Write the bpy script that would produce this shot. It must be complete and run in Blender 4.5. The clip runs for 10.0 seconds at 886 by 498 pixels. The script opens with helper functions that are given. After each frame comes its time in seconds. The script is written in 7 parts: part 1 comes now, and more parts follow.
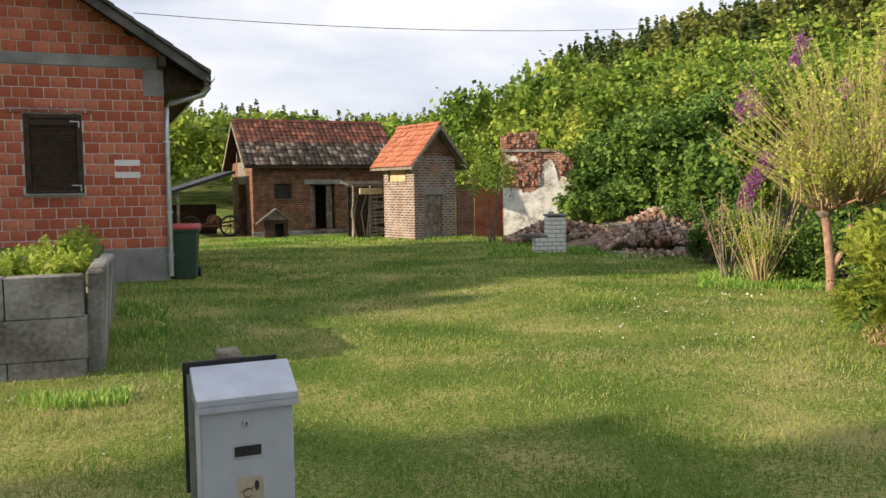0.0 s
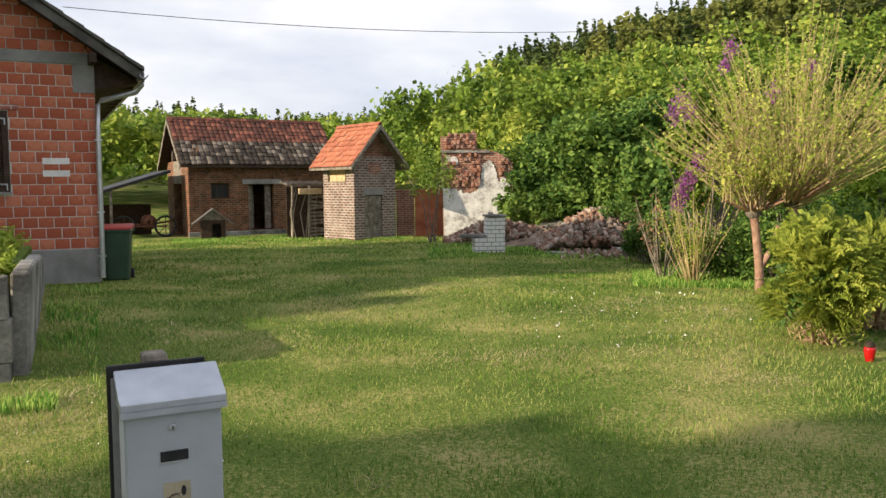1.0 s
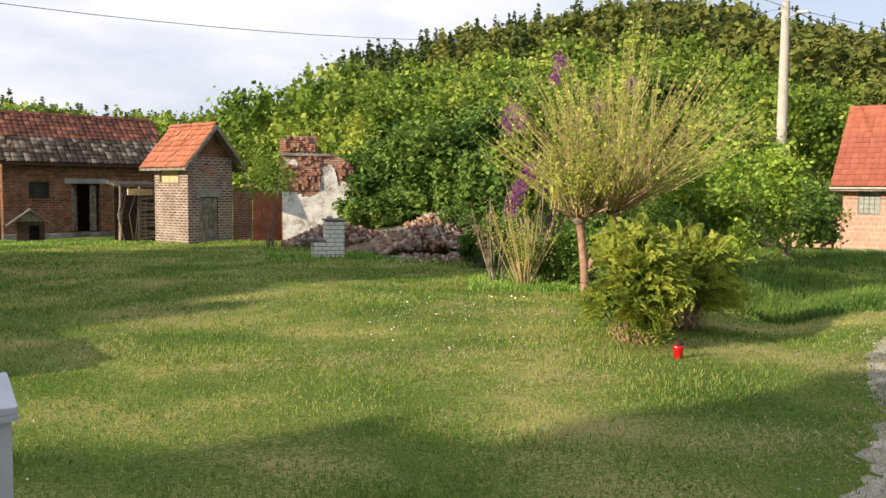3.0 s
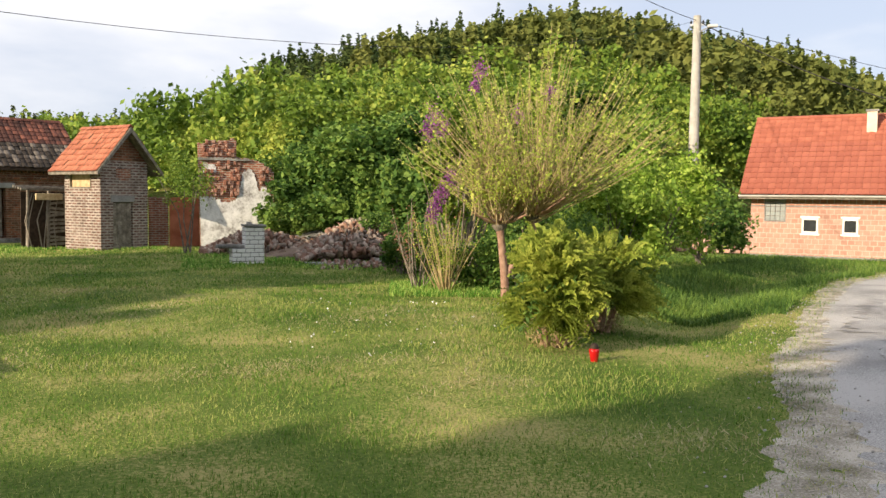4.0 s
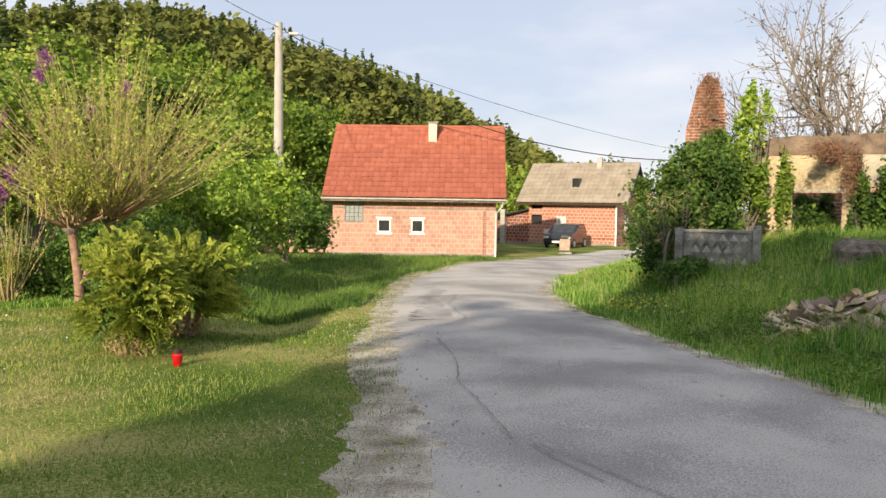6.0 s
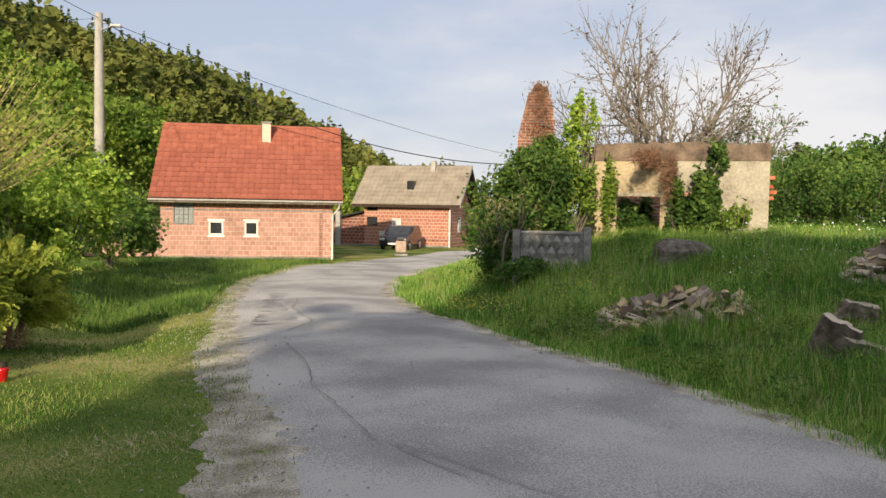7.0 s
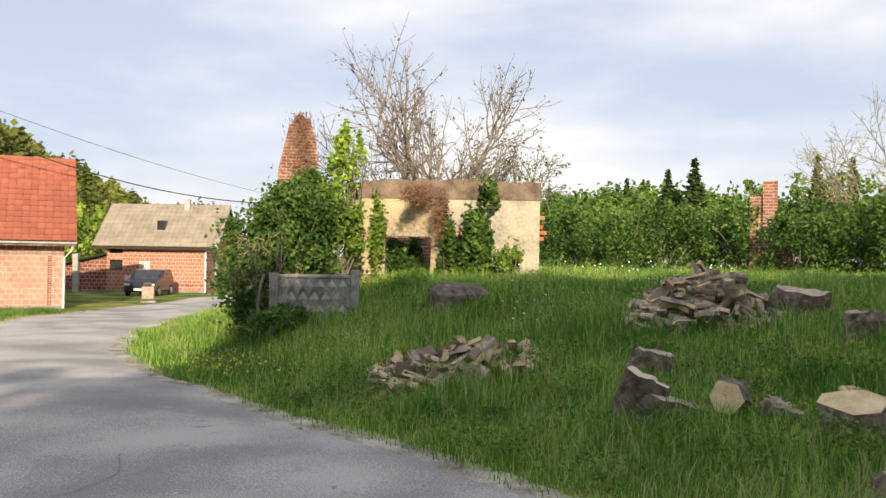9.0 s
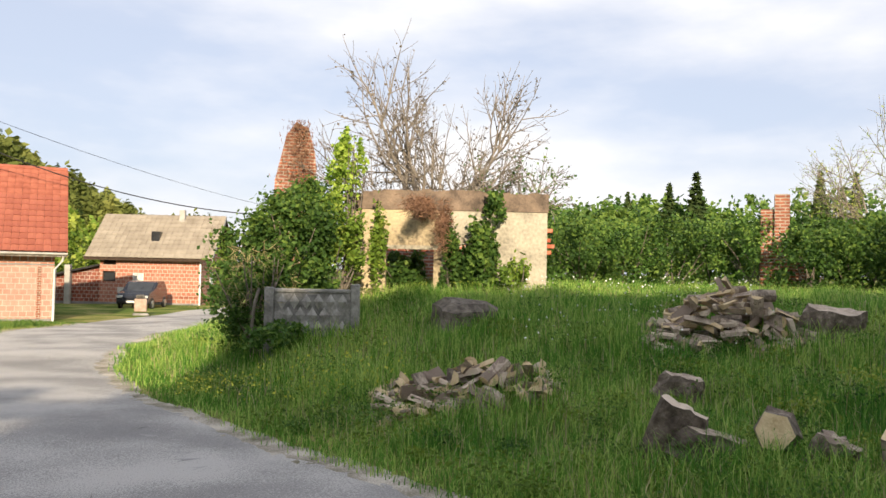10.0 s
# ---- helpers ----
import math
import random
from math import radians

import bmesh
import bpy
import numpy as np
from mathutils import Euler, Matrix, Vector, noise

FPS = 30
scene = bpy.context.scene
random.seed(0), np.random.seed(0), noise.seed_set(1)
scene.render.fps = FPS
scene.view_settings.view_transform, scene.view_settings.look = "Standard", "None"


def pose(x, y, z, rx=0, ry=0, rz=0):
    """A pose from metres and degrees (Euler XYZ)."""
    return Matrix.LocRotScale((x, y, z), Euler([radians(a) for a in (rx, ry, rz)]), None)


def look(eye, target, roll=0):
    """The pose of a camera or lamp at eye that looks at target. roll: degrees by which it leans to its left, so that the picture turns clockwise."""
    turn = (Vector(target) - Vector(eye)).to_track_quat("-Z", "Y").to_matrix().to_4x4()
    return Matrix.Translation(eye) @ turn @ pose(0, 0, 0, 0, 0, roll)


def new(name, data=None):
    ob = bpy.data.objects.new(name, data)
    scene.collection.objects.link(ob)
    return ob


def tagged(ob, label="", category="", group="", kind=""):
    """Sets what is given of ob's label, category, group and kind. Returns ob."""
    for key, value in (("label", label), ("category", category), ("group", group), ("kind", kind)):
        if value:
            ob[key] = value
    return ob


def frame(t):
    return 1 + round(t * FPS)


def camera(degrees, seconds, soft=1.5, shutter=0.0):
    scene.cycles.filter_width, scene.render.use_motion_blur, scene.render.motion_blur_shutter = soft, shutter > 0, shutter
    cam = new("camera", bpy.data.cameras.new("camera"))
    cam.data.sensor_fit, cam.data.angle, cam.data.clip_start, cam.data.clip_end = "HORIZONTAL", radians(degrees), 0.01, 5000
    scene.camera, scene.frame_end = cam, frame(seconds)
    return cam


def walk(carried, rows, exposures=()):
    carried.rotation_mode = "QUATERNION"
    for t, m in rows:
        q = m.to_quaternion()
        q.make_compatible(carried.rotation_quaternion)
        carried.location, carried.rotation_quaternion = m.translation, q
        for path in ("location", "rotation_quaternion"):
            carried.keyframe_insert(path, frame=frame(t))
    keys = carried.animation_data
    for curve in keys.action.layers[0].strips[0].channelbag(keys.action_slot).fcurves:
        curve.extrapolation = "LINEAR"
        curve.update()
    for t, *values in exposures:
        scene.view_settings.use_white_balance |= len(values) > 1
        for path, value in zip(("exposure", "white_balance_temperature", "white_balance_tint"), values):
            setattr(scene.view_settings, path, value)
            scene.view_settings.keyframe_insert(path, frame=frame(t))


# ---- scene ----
cam = camera(56.0, 10.0)
PATH = [
    (0.0, pose(0.000, 0.000, 1.600, 85.820, 0.710, 0.006)),
    (0.5, pose(0.005, -0.000, 1.600, 85.807, 0.750, -0.454)),
    (1.0, pose(0.030, -0.002, 1.600, 85.801, 0.500, -4.040)),
    (1.5, pose(0.054, -0.008, 1.600, 85.792, 0.300, -8.324)),
    (2.0, pose(0.078, -0.016, 1.600, 85.861, -0.200, -11.353)),
    (2.5, pose(0.095, -0.023, 1.600, 85.889, -0.330, -13.410)),
    (2.7, pose(0.100, -0.026, 1.600, 85.980, -0.379, -14.112)),
    (3.8, pose(0.128, -0.042, 1.600, 86.527, -0.651, -17.909)),
    (4.0, pose(0.131, -0.049, 1.600, 86.573, -0.700, -20.090)),
    (4.5, pose(0.189, -0.112, 1.600, 86.586, -0.600, -30.141)),
    (5.0, pose(0.206, -0.159, 1.600, 86.743, -0.900, -37.211)),
    (5.5, pose(0.208, -0.188, 1.600, 86.899, -0.740, -41.580)),
    (5.7, pose(0.192, -0.190, 1.600, 86.950, -0.767, -44.179)),
    (6.8, pose(0.033, -0.050, 1.600, 87.340, -0.913, -56.473)),
    (7.0, pose(0.018, -0.030, 1.600, 87.372, -0.940, -59.239)),
    (7.5, pose(0.000, 0.000, 1.600, 87.565, -1.200, -66.550)),
    (8.0, pose(0.000, 0.000, 1.600, 87.831, -1.120, -70.699)),
    (8.5, pose(0.033, 0.000, 1.600, 88.817, -0.606, -74.051)),
    (9.0, pose(1.719, 0.667, 1.560, 90.600, -0.897, -75.299)),
    (9.5, pose(2.385, 0.991, 1.575, 91.400, -1.201, -75.910)),
    (10.0, pose(2.380, 0.989, 1.575, 91.500, -1.250, -75.560)),
]
walk(cam, PATH, [(0.0, 0.77), (4.5, 0.80), (5.6, 0.78), (6.8, 0.42), (7.5, 0.52), (8.0, 0.60), (8.5, 0.66), (9.0, 0.69), (10.0, 0.77)])

# ---- light ----
SUN_FROM = Vector((-0.935, -0.355, 0.0)).normalized()
SUN_EL = radians(21)
world = bpy.data.worlds.new("sky")
scene.world = world
world.use_nodes = True
wn, wl = world.node_tree.nodes, world.node_tree.links
wn.clear()
sky = wn.new("ShaderNodeTexSky")
sky.sky_type, sky.sun_disc = "NISHITA", False
sky.sun_elevation, sky.sun_rotation = SUN_EL, math.atan2(SUN_FROM.x, SUN_FROM.y)
sky.air_density, sky.dust_density, sky.ozone_density = 1.0, 1.5, 1.5
coord = wn.new("ShaderNodeTexCoord")
stretch = wn.new("ShaderNodeMapping")
stretch.inputs["Scale"].default_value = (1.0, 1.0, 3.2)
cloud = wn.new("ShaderNodeTexNoise")
cloud.inputs["Scale"].default_value, cloud.inputs["Detail"].default_value, cloud.inputs["Roughness"].default_value = 2.3, 6, 0.52
ramp = wn.new("ShaderNodeValToRGB")
ramp.color_ramp.elements[0].position, ramp.color_ramp.elements[1].position = 0.36, 0.68
sky_gain = wn.new("ShaderNodeMix")
sky_gain.data_type, sky_gain.blend_type = "RGBA", "MULTIPLY"
sky_gain.inputs["Factor"].default_value = 1.0
sky_gain.inputs["B"].default_value = (0.085, 0.085, 0.09, 1)
cover = wn.new("ShaderNodeMix")
cover.data_type = "RGBA"
tone = wn.new("ShaderNodeValToRGB")
tone.color_ramp.elements[0].position, tone.color_ramp.elements[1].position = 0.4, 0.62
tone.color_ramp.elements[0].color, tone.color_ramp.elements[1].color = (0.50, 0.53, 0.62, 1), (0.70, 0.69, 0.70, 1)
thin = wn.new("ShaderNodeMath")
thin.operation = "MULTIPLY_ADD"
thin.inputs[1].default_value, thin.inputs[2].default_value = 0.32, 0.68
back = wn.new("ShaderNodeBackground")
back.inputs["Strength"].default_value = 0.92
out = wn.new("ShaderNodeOutputWorld")
wl.new(coord.outputs["Generated"], stretch.inputs["Vector"])
wl.new(stretch.outputs["Vector"], cloud.inputs["Vector"])
wl.new(cloud.outputs["Fac"], ramp.inputs["Fac"])
wl.new(ramp.outputs["Color"], thin.inputs[0])
wl.new(thin.outputs["Value"], cover.inputs["Factor"])
wl.new(sky.outputs["Color"], sky_gain.inputs["A"])
wl.new(sky_gain.outputs["Result"], cover.inputs["A"])
wl.new(cloud.outputs["Fac"], tone.inputs["Fac"])
wl.new(tone.outputs["Color"], cover.inputs["B"])
wl.new(cover.outputs["Result"], back.inputs["Color"])
wl.new(back.outputs["Background"], out.inputs["Surface"])
sun = new("sun", bpy.data.lights.new("sun", "SUN"))
sun.data.energy, sun.data.angle, sun.data.color = 4.4, radians(0.6), (1.0, 0.83, 0.6)
sun.matrix_world = look((0, 0, 0), tuple(-(SUN_FROM * math.cos(SUN_EL) + Vector((0, 0, math.sin(SUN_EL))))))

# ---- materials ----
rng = np.random.default_rng(7)


def mat(name, c1, c2, scale=3.0, rough=0.85, bump=0.15, fine=50.0, metal=0.0, island=0.0, per_object=0.0, spec=0.25, through_light=0.0, c3=None, grain=0.35):
    """A surface whose colour wanders between c1 and c2 at a coarse and a fine scale, with fine relief."""
    m = bpy.data.materials.new(name)
    m.use_nodes = True
    n, l = m.node_tree.nodes, m.node_tree.links
    b = n["Principled BSDF"]
    b.inputs["Roughness"].default_value, b.inputs["Metallic"].default_value = rough, metal
    b.inputs["Specular IOR Level"].default_value = spec
    co = n.new("ShaderNodeTexCoord")
    big, small = n.new("ShaderNodeTexNoise"), n.new("ShaderNodeTexNoise")
    for tex, s in ((big, scale), (small, fine)):
        tex.inputs["Scale"].default_value, tex.inputs["Detail"].default_value = s, 5
        l.new(co.outputs["Object"], tex.inputs["Vector"])
    add = n.new("ShaderNodeMath")
    add.operation = "MULTIPLY_ADD"
    add.inputs[1].default_value = grain
    l.new(small.outputs["Fac"], add.inputs[0])
    l.new(big.outputs["Fac"], add.inputs[2])
    value = add.outputs["Value"]
    if island or per_object:
        src = n.new("ShaderNodeObjectInfo").outputs["Random"] if per_object else n.new("ShaderNodeNewGeometry").outputs["Random Per Island"]
        mix = n.new("ShaderNodeMath")
        mix.operation = "MULTIPLY_ADD"
        mix.inputs[1].default_value = island or per_object
        l.new(src, mix.inputs[0])
        l.new(value, mix.inputs[2])
        value = mix.outputs["Value"]
    extra = island or per_object
    r = n.new("ShaderNodeValToRGB")
    e = r.color_ramp.elements
    off = 0.5 * (grain - 0.35)
    e[0].position, e[1].position = 0.45 + off + extra * 0.2, 0.9 + off + extra * 0.75
    e[0].color, e[1].color = (*c1, 1), (*c2, 1)
    if c3:
        k = e.new(0.68 + off + extra * 0.5)
        k.color = (*c3, 1)
    l.new(value, r.inputs["Fac"])
    l.new(r.outputs["Color"], b.inputs["Base Color"])
    if bump:
        bp = n.new("ShaderNodeBump")
        bp.inputs["Strength"].default_value, bp.inputs["Distance"].default_value = bump, 0.02
        l.new(small.outputs["Fac"], bp.inputs["Height"])
        l.new(bp.outputs["Normal"], b.inputs["Normal"])
    if through_light:
        tr = n.new("ShaderNodeBsdfTranslucent")
        mx = n.new("ShaderNodeMixShader")
        mx.inputs["Fac"].default_value = through_light
        l.new(r.outputs["Color"], tr.inputs["Color"])
        l.new(b.outputs["BSDF"], mx.inputs[1])
        l.new(tr.outputs["BSDF"], mx.inputs[2])
        l.new(mx.outputs["Shader"], n["Material Output"].inputs["Surface"])
    return m


def masonry(name, b1, b2, mortar, bw, bh, gap=0.012, stain=(0.3, 0.28, 0.26), stain_at=0.62, rough=0.9, soft=0.1, grimy=0.75):
    """Courses of brick on upright faces, with recessed joints and stains."""
    m = bpy.data.materials.new(name)
    m.use_nodes = True
    n, l = m.node_tree.nodes, m.node_tree.links
    b = n["Principled BSDF"]
    b.inputs["Roughness"].default_value, b.inputs["Specular IOR Level"].default_value = rough, 0.2
    co, sep, cmb, plus = n.new("ShaderNodeTexCoord"), n.new("ShaderNodeSeparateXYZ"), n.new("ShaderNodeCombineXYZ"), n.new("ShaderNodeMath")
    l.new(co.outputs["Object"], sep.inputs["Vector"])
    l.new(sep.outputs["X"], plus.inputs[0])
    l.new(sep.outputs["Y"], plus.inputs[1])
    l.new(plus.outputs["Value"], cmb.inputs["X"])
    l.new(sep.outputs["Z"], cmb.inputs["Y"])
    wob = n.new("ShaderNodeTexNoise")
    wob.inputs["Scale"].default_value = 6
    l.new(co.outputs["Object"], wob.inputs["Vector"])
    shift = n.new("ShaderNodeVectorMath")
    shift.operation = "MULTIPLY_ADD"
    shift.inputs[1].default_value = (soft * 0.2, soft * 0.2, 0)
    l.new(wob.outputs["Color"], shift.inputs[0])
    l.new(cmb.outputs["Vector"], shift.inputs[2])
    br = n.new("ShaderNodeTexBrick")
    br.inputs["Scale"].default_value = 1.0
    br.inputs["Brick Width"].default_value, br.inputs["Row Height"].default_value, br.inputs["Mortar Size"].default_value = bw, bh, gap
    br.inputs["Mortar Smooth"].default_value, br.inputs["Bias"].default_value = 0.3, 0.0
    br.inputs["Color1"].default_value, br.inputs["Color2"].default_value, br.inputs["Mortar"].default_value = (*b1, 1), (*b2, 1), (*mortar, 1)
    l.new(shift.outputs["Vector"], br.inputs["Vector"])
    st, fine = n.new("ShaderNodeTexNoise"), n.new("ShaderNodeTexNoise")
    st.inputs["Scale"].default_value, st.inputs["Detail"].default_value = 1.1, 7
    fine.inputs["Scale"].default_value, fine.inputs["Detail"].default_value = 40, 4
    l.new(co.outputs["Object"], st.inputs["Vector"])
    l.new(co.outputs["Object"], fine.inputs["Vector"])
    r = n.new("ShaderNodeValToRGB")
    r.color_ramp.elements[0].position, r.color_ramp.elements[1].position = stain_at - 0.14, stain_at + 0.12
    l.new(st.outputs["Fac"], r.inputs["Fac"])
    k = n.new("ShaderNodeMath")
    k.operation = "MULTIPLY"
    k.inputs[1].default_value = 0.5
    l.new(r.outputs["Color"], k.inputs[0])
    mx = n.new("ShaderNodeMix")
    mx.data_type = "RGBA"
    mx.inputs["B"].default_value = (*stain, 1)
    l.new(k.outputs["Value"], mx.inputs["Factor"])
    l.new(br.outputs["Color"], mx.inputs["A"])
    grime = n.new("ShaderNodeTexNoise")
    grime.inputs["Scale"].default_value, grime.inputs["Detail"].default_value, grime.inputs["Roughness"].default_value = 2.7, 8, 0.7
    l.new(co.outputs["Object"], grime.inputs["Vector"])
    gr = n.new("ShaderNodeValToRGB")
    gr.color_ramp.elements[0].position, gr.color_ramp.elements[1].position = 0.36, 0.62
    gr.color_ramp.elements[0].color = (0.42, 0.38, 0.35, 1)
    l.new(grime.outputs["Fac"], gr.inputs["Fac"])
    dirt = n.new("ShaderNodeMix")
    dirt.data_type, dirt.blend_type = "RGBA", "MULTIPLY"
    dirt.inputs["Factor"].default_value = grimy
    l.new(mx.outputs["Result"], dirt.inputs["A"])
    l.new(gr.outputs["Color"], dirt.inputs["B"])
    l.new(dirt.outputs["Result"], b.inputs["Base Color"])
    h = n.new("ShaderNodeMath")
    h.operation = "MULTIPLY_ADD"
    h.inputs[1].default_value = -1.2
    l.new(br.outputs["Fac"], h.inputs[0])
    l.new(fine.outputs["Fac"], h.inputs[2])
    bp = n.new("ShaderNodeBump")
    bp.inputs["Strength"].default_value, bp.inputs["Distance"].default_value = 0.6, 0.02
    l.new(h.outputs["Value"], bp.inputs["Height"])
    l.new(bp.outputs["Normal"], b.inputs["Normal"])
    return m


LAWN = mat("lawn_soil", (0.056, 0.100, 0.020), (0.33, 0.29, 0.115), 0.6, 0.95, 0.8, 40, spec=0.05, c3=(0.135, 0.18, 0.04), grain=0.7)
BLADE = mat("lawn_blade", (0.05, 0.138, 0.017), (0.40, 0.42, 0.132), 0.45, 0.7, 0, 5, island=0.4, spec=0.1, through_light=0.35, c3=(0.152, 0.264, 0.04))
TALL = mat("tall_grass_blade", (0.054, 0.165, 0.024), (0.4, 0.53, 0.13), 0.5, 0.65, 0, 5, island=0.5, spec=0.15, through_light=0.4, c3=(0.15, 0.33, 0.047))
DRY = mat("dry_grass_blade", (0.3, 0.25, 0.12), (0.5, 0.43, 0.25), 2, 0.8, 0, 9, island=0.3, through_light=0.2)
ASPHALT = mat("asphalt", (0.25, 0.242, 0.235), (0.50, 0.48, 0.455), 0.6, 0.92, 0.8, 70, spec=0.15, c3=(0.38, 0.366, 0.348), grain=0.9)
PATCH = mat("asphalt_patch", (0.2, 0.193, 0.187), (0.42, 0.405, 0.39), 1.5, 0.92, 0.8, 80, spec=0.15, grain=0.8)
GRAVEL = mat("verge_gravel", (0.16, 0.15, 0.095), (0.58, 0.53, 0.45), 2.6, 0.95, 0.9, 60, spec=0.1, c3=(0.38, 0.34, 0.28), grain=0.7)
STONE = mat("loose_stone", (0.2, 0.19, 0.17), (0.45, 0.43, 0.4), 6, 0.9, 0.4, 60, per_object=0.3)
CLAY = mat("clay_block", (0.3, 0.075, 0.04), (0.58, 0.21, 0.125), 5, 0.9, 0.5, 70, per_object=0.35, c3=(0.44, 0.122, 0.066))
CLAY_REST = mat("clay_block_far", (0.2, 0.055, 0.028), (0.46, 0.15, 0.08), 5, 0.9, 0.5, 70, island=0.5, c3=(0.34, 0.095, 0.048))
MORTAR = mat("mortar", (0.5, 0.45, 0.41), (0.74, 0.69, 0.64), 3, 0.95, 0.5, 60)
CEMENT = mat("cement_render", (0.16, 0.16, 0.155), (0.34, 0.335, 0.32), 2.2, 0.92, 0.4, 40, c3=(0.25, 0.245, 0.235))
CONCRETE = mat("weathered_concrete", (0.06, 0.055, 0.048), (0.42, 0.41, 0.385), 1.7, 0.94, 0.7, 22, c3=(0.22, 0.212, 0.195))
PALE_CONCRETE = mat("pole_concrete", (0.328, 0.312, 0.281), (0.484, 0.468, 0.429), 3, 0.9, 0.3, 40)
DARK_WOOD = mat("dark_stained_wood", (0.025, 0.016, 0.011), (0.075, 0.046, 0.03), 8, 0.7, 0.3, 60)
OLD_WOOD = mat("weathered_wood", (0.1, 0.085, 0.068), (0.34, 0.3, 0.25), 7, 0.9, 0.5, 60, c3=(0.2, 0.175, 0.145))
CUT_WOOD = mat("fresh_cut_wood", (0.42, 0.3, 0.16), (0.68, 0.54, 0.33), 9, 0.8, 0.4, 70, per_object=0.25)
GREY_LOG = mat("grey_split_wood", (0.09, 0.072, 0.058), (0.56, 0.46, 0.36), 8, 0.9, 0.6, 60, per_object=0.7, c3=(0.27, 0.21, 0.165))
STUMP_BARK = mat("stump_bark", (0.055, 0.043, 0.034), (0.34, 0.28, 0.225), 10, 0.95, 0.9, 30, per_object=0.3, c3=(0.17, 0.138, 0.11))
BARK = mat("bark", (0.06, 0.05, 0.04), (0.25, 0.215, 0.175), 9, 0.95, 0.8, 45)
PINK_BARK = mat("reddish_bark", (0.2, 0.11, 0.075), (0.42, 0.27, 0.2), 9, 0.9, 0.6, 50)
TWIG = mat("pale_twig", (0.24, 0.175, 0.085), (0.52, 0.42, 0.22), 4, 0.85, 0.1, 30)
GREY_TWIG = mat("grey_twig", (0.15, 0.125, 0.1), (0.33, 0.285, 0.23), 4, 0.9, 0.2, 30)
ZINC = mat("zinc_sheet", (0.42, 0.44, 0.46), (0.6, 0.62, 0.64), 6, 0.38, 0.05, 30, metal=0.8, spec=0.5)
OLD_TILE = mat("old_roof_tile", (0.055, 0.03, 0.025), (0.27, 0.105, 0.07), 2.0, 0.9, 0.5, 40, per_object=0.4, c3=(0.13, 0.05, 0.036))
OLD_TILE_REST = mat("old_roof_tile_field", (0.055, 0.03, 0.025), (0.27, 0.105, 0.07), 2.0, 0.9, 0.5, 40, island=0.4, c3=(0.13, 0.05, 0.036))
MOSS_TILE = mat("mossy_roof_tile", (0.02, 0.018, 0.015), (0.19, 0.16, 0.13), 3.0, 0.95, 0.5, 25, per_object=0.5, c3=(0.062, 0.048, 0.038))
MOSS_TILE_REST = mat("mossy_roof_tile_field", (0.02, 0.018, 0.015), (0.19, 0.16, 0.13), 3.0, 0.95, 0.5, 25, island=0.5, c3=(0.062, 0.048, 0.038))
RED_TILE = mat("red_roof_tile", (0.24, 0.07, 0.045), (0.37, 0.125, 0.08), 2.5, 0.8, 0.2, 40, per_object=0.25)
RED_TILE_REST = mat("red_roof_tile_far", (0.24, 0.07, 0.045), (0.37, 0.125, 0.08), 2.5, 0.8, 0.2, 40, island=0.25)
ORANGE_TILE = mat("orange_roof_tile", (0.25, 0.075, 0.042), (0.43, 0.17, 0.1), 4.5, 0.85, 0.3, 40, per_object=0.3)
GREY_TILE = mat("weathered_beige_tile", (0.21, 0.18, 0.145), (0.34, 0.3, 0.245), 1.3, 0.9, 0.3, 30, island=0.15)
DARK_TILE = mat("dark_roof_tile", (0.05, 0.047, 0.045), (0.15, 0.14, 0.13), 3, 0.85, 0.3, 40)
BLACK = mat("black_paint", (0.012, 0.012, 0.013), (0.035, 0.034, 0.035), 6, 0.5, 0.1, 40)
# near-black colour that stands in for the shade inside openings
VOID = mat("unlit_interior", (0.03, 0.026, 0.022), (0.06, 0.052, 0.045), 3, 0.95, 0.2, 20)
WHITE = mat("white_paint", (0.66, 0.65, 0.62), (0.85, 0.84, 0.82), 4, 0.7, 0.1, 30)
BARN_BRICK = masonry("barn_brick", (0.34, 0.105, 0.052), (0.085, 0.038, 0.027), (0.27, 0.2, 0.145), 0.26, 0.09, 0.018, (0.24, 0.15, 0.09), 0.5, grimy=0.95)
PALE_BRICK = masonry("outhouse_brick", (0.22, 0.1, 0.075), (0.085, 0.048, 0.04), (0.43, 0.38, 0.34), 0.26, 0.095, 0.03, (0.36, 0.3, 0.26), 0.6)
PINK_BLOCK = masonry("pink_clay_block", (0.56, 0.25, 0.17), (0.44, 0.175, 0.115), (0.66, 0.55, 0.46), 0.26, 0.2, 0.018, (0.62, 0.44, 0.34), 0.6, grimy=0.3)
SMEARED_BLOCK = masonry("smeared_clay_block", (0.56, 0.33, 0.265), (0.46, 0.25, 0.195), (0.6, 0.43, 0.36), 0.26, 0.2, 0.02, (0.42, 0.27, 0.22), 0.64, grimy=0.35)
RED_BLOCK = masonry("red_clay_block", (0.5, 0.21, 0.14), (0.42, 0.155, 0.1), (0.6, 0.47, 0.39), 0.26, 0.2, 0.02, (0.55, 0.36, 0.28), 0.62, grimy=0.3)
RUIN_BRICK = masonry("ruined_brick", (0.46, 0.16, 0.09), (0.33, 0.11, 0.07), (0.5, 0.42, 0.34), 0.26, 0.085, 0.018, (0.2, 0.13, 0.1), 0.55)
LEAF = mat("broad_leaf", (0.045, 0.095, 0.014), (0.37, 0.42, 0.075), 0.3, 0.6, 0, 3, island=0.25, spec=0.2, through_light=0.28, c3=(0.165, 0.26, 0.036))
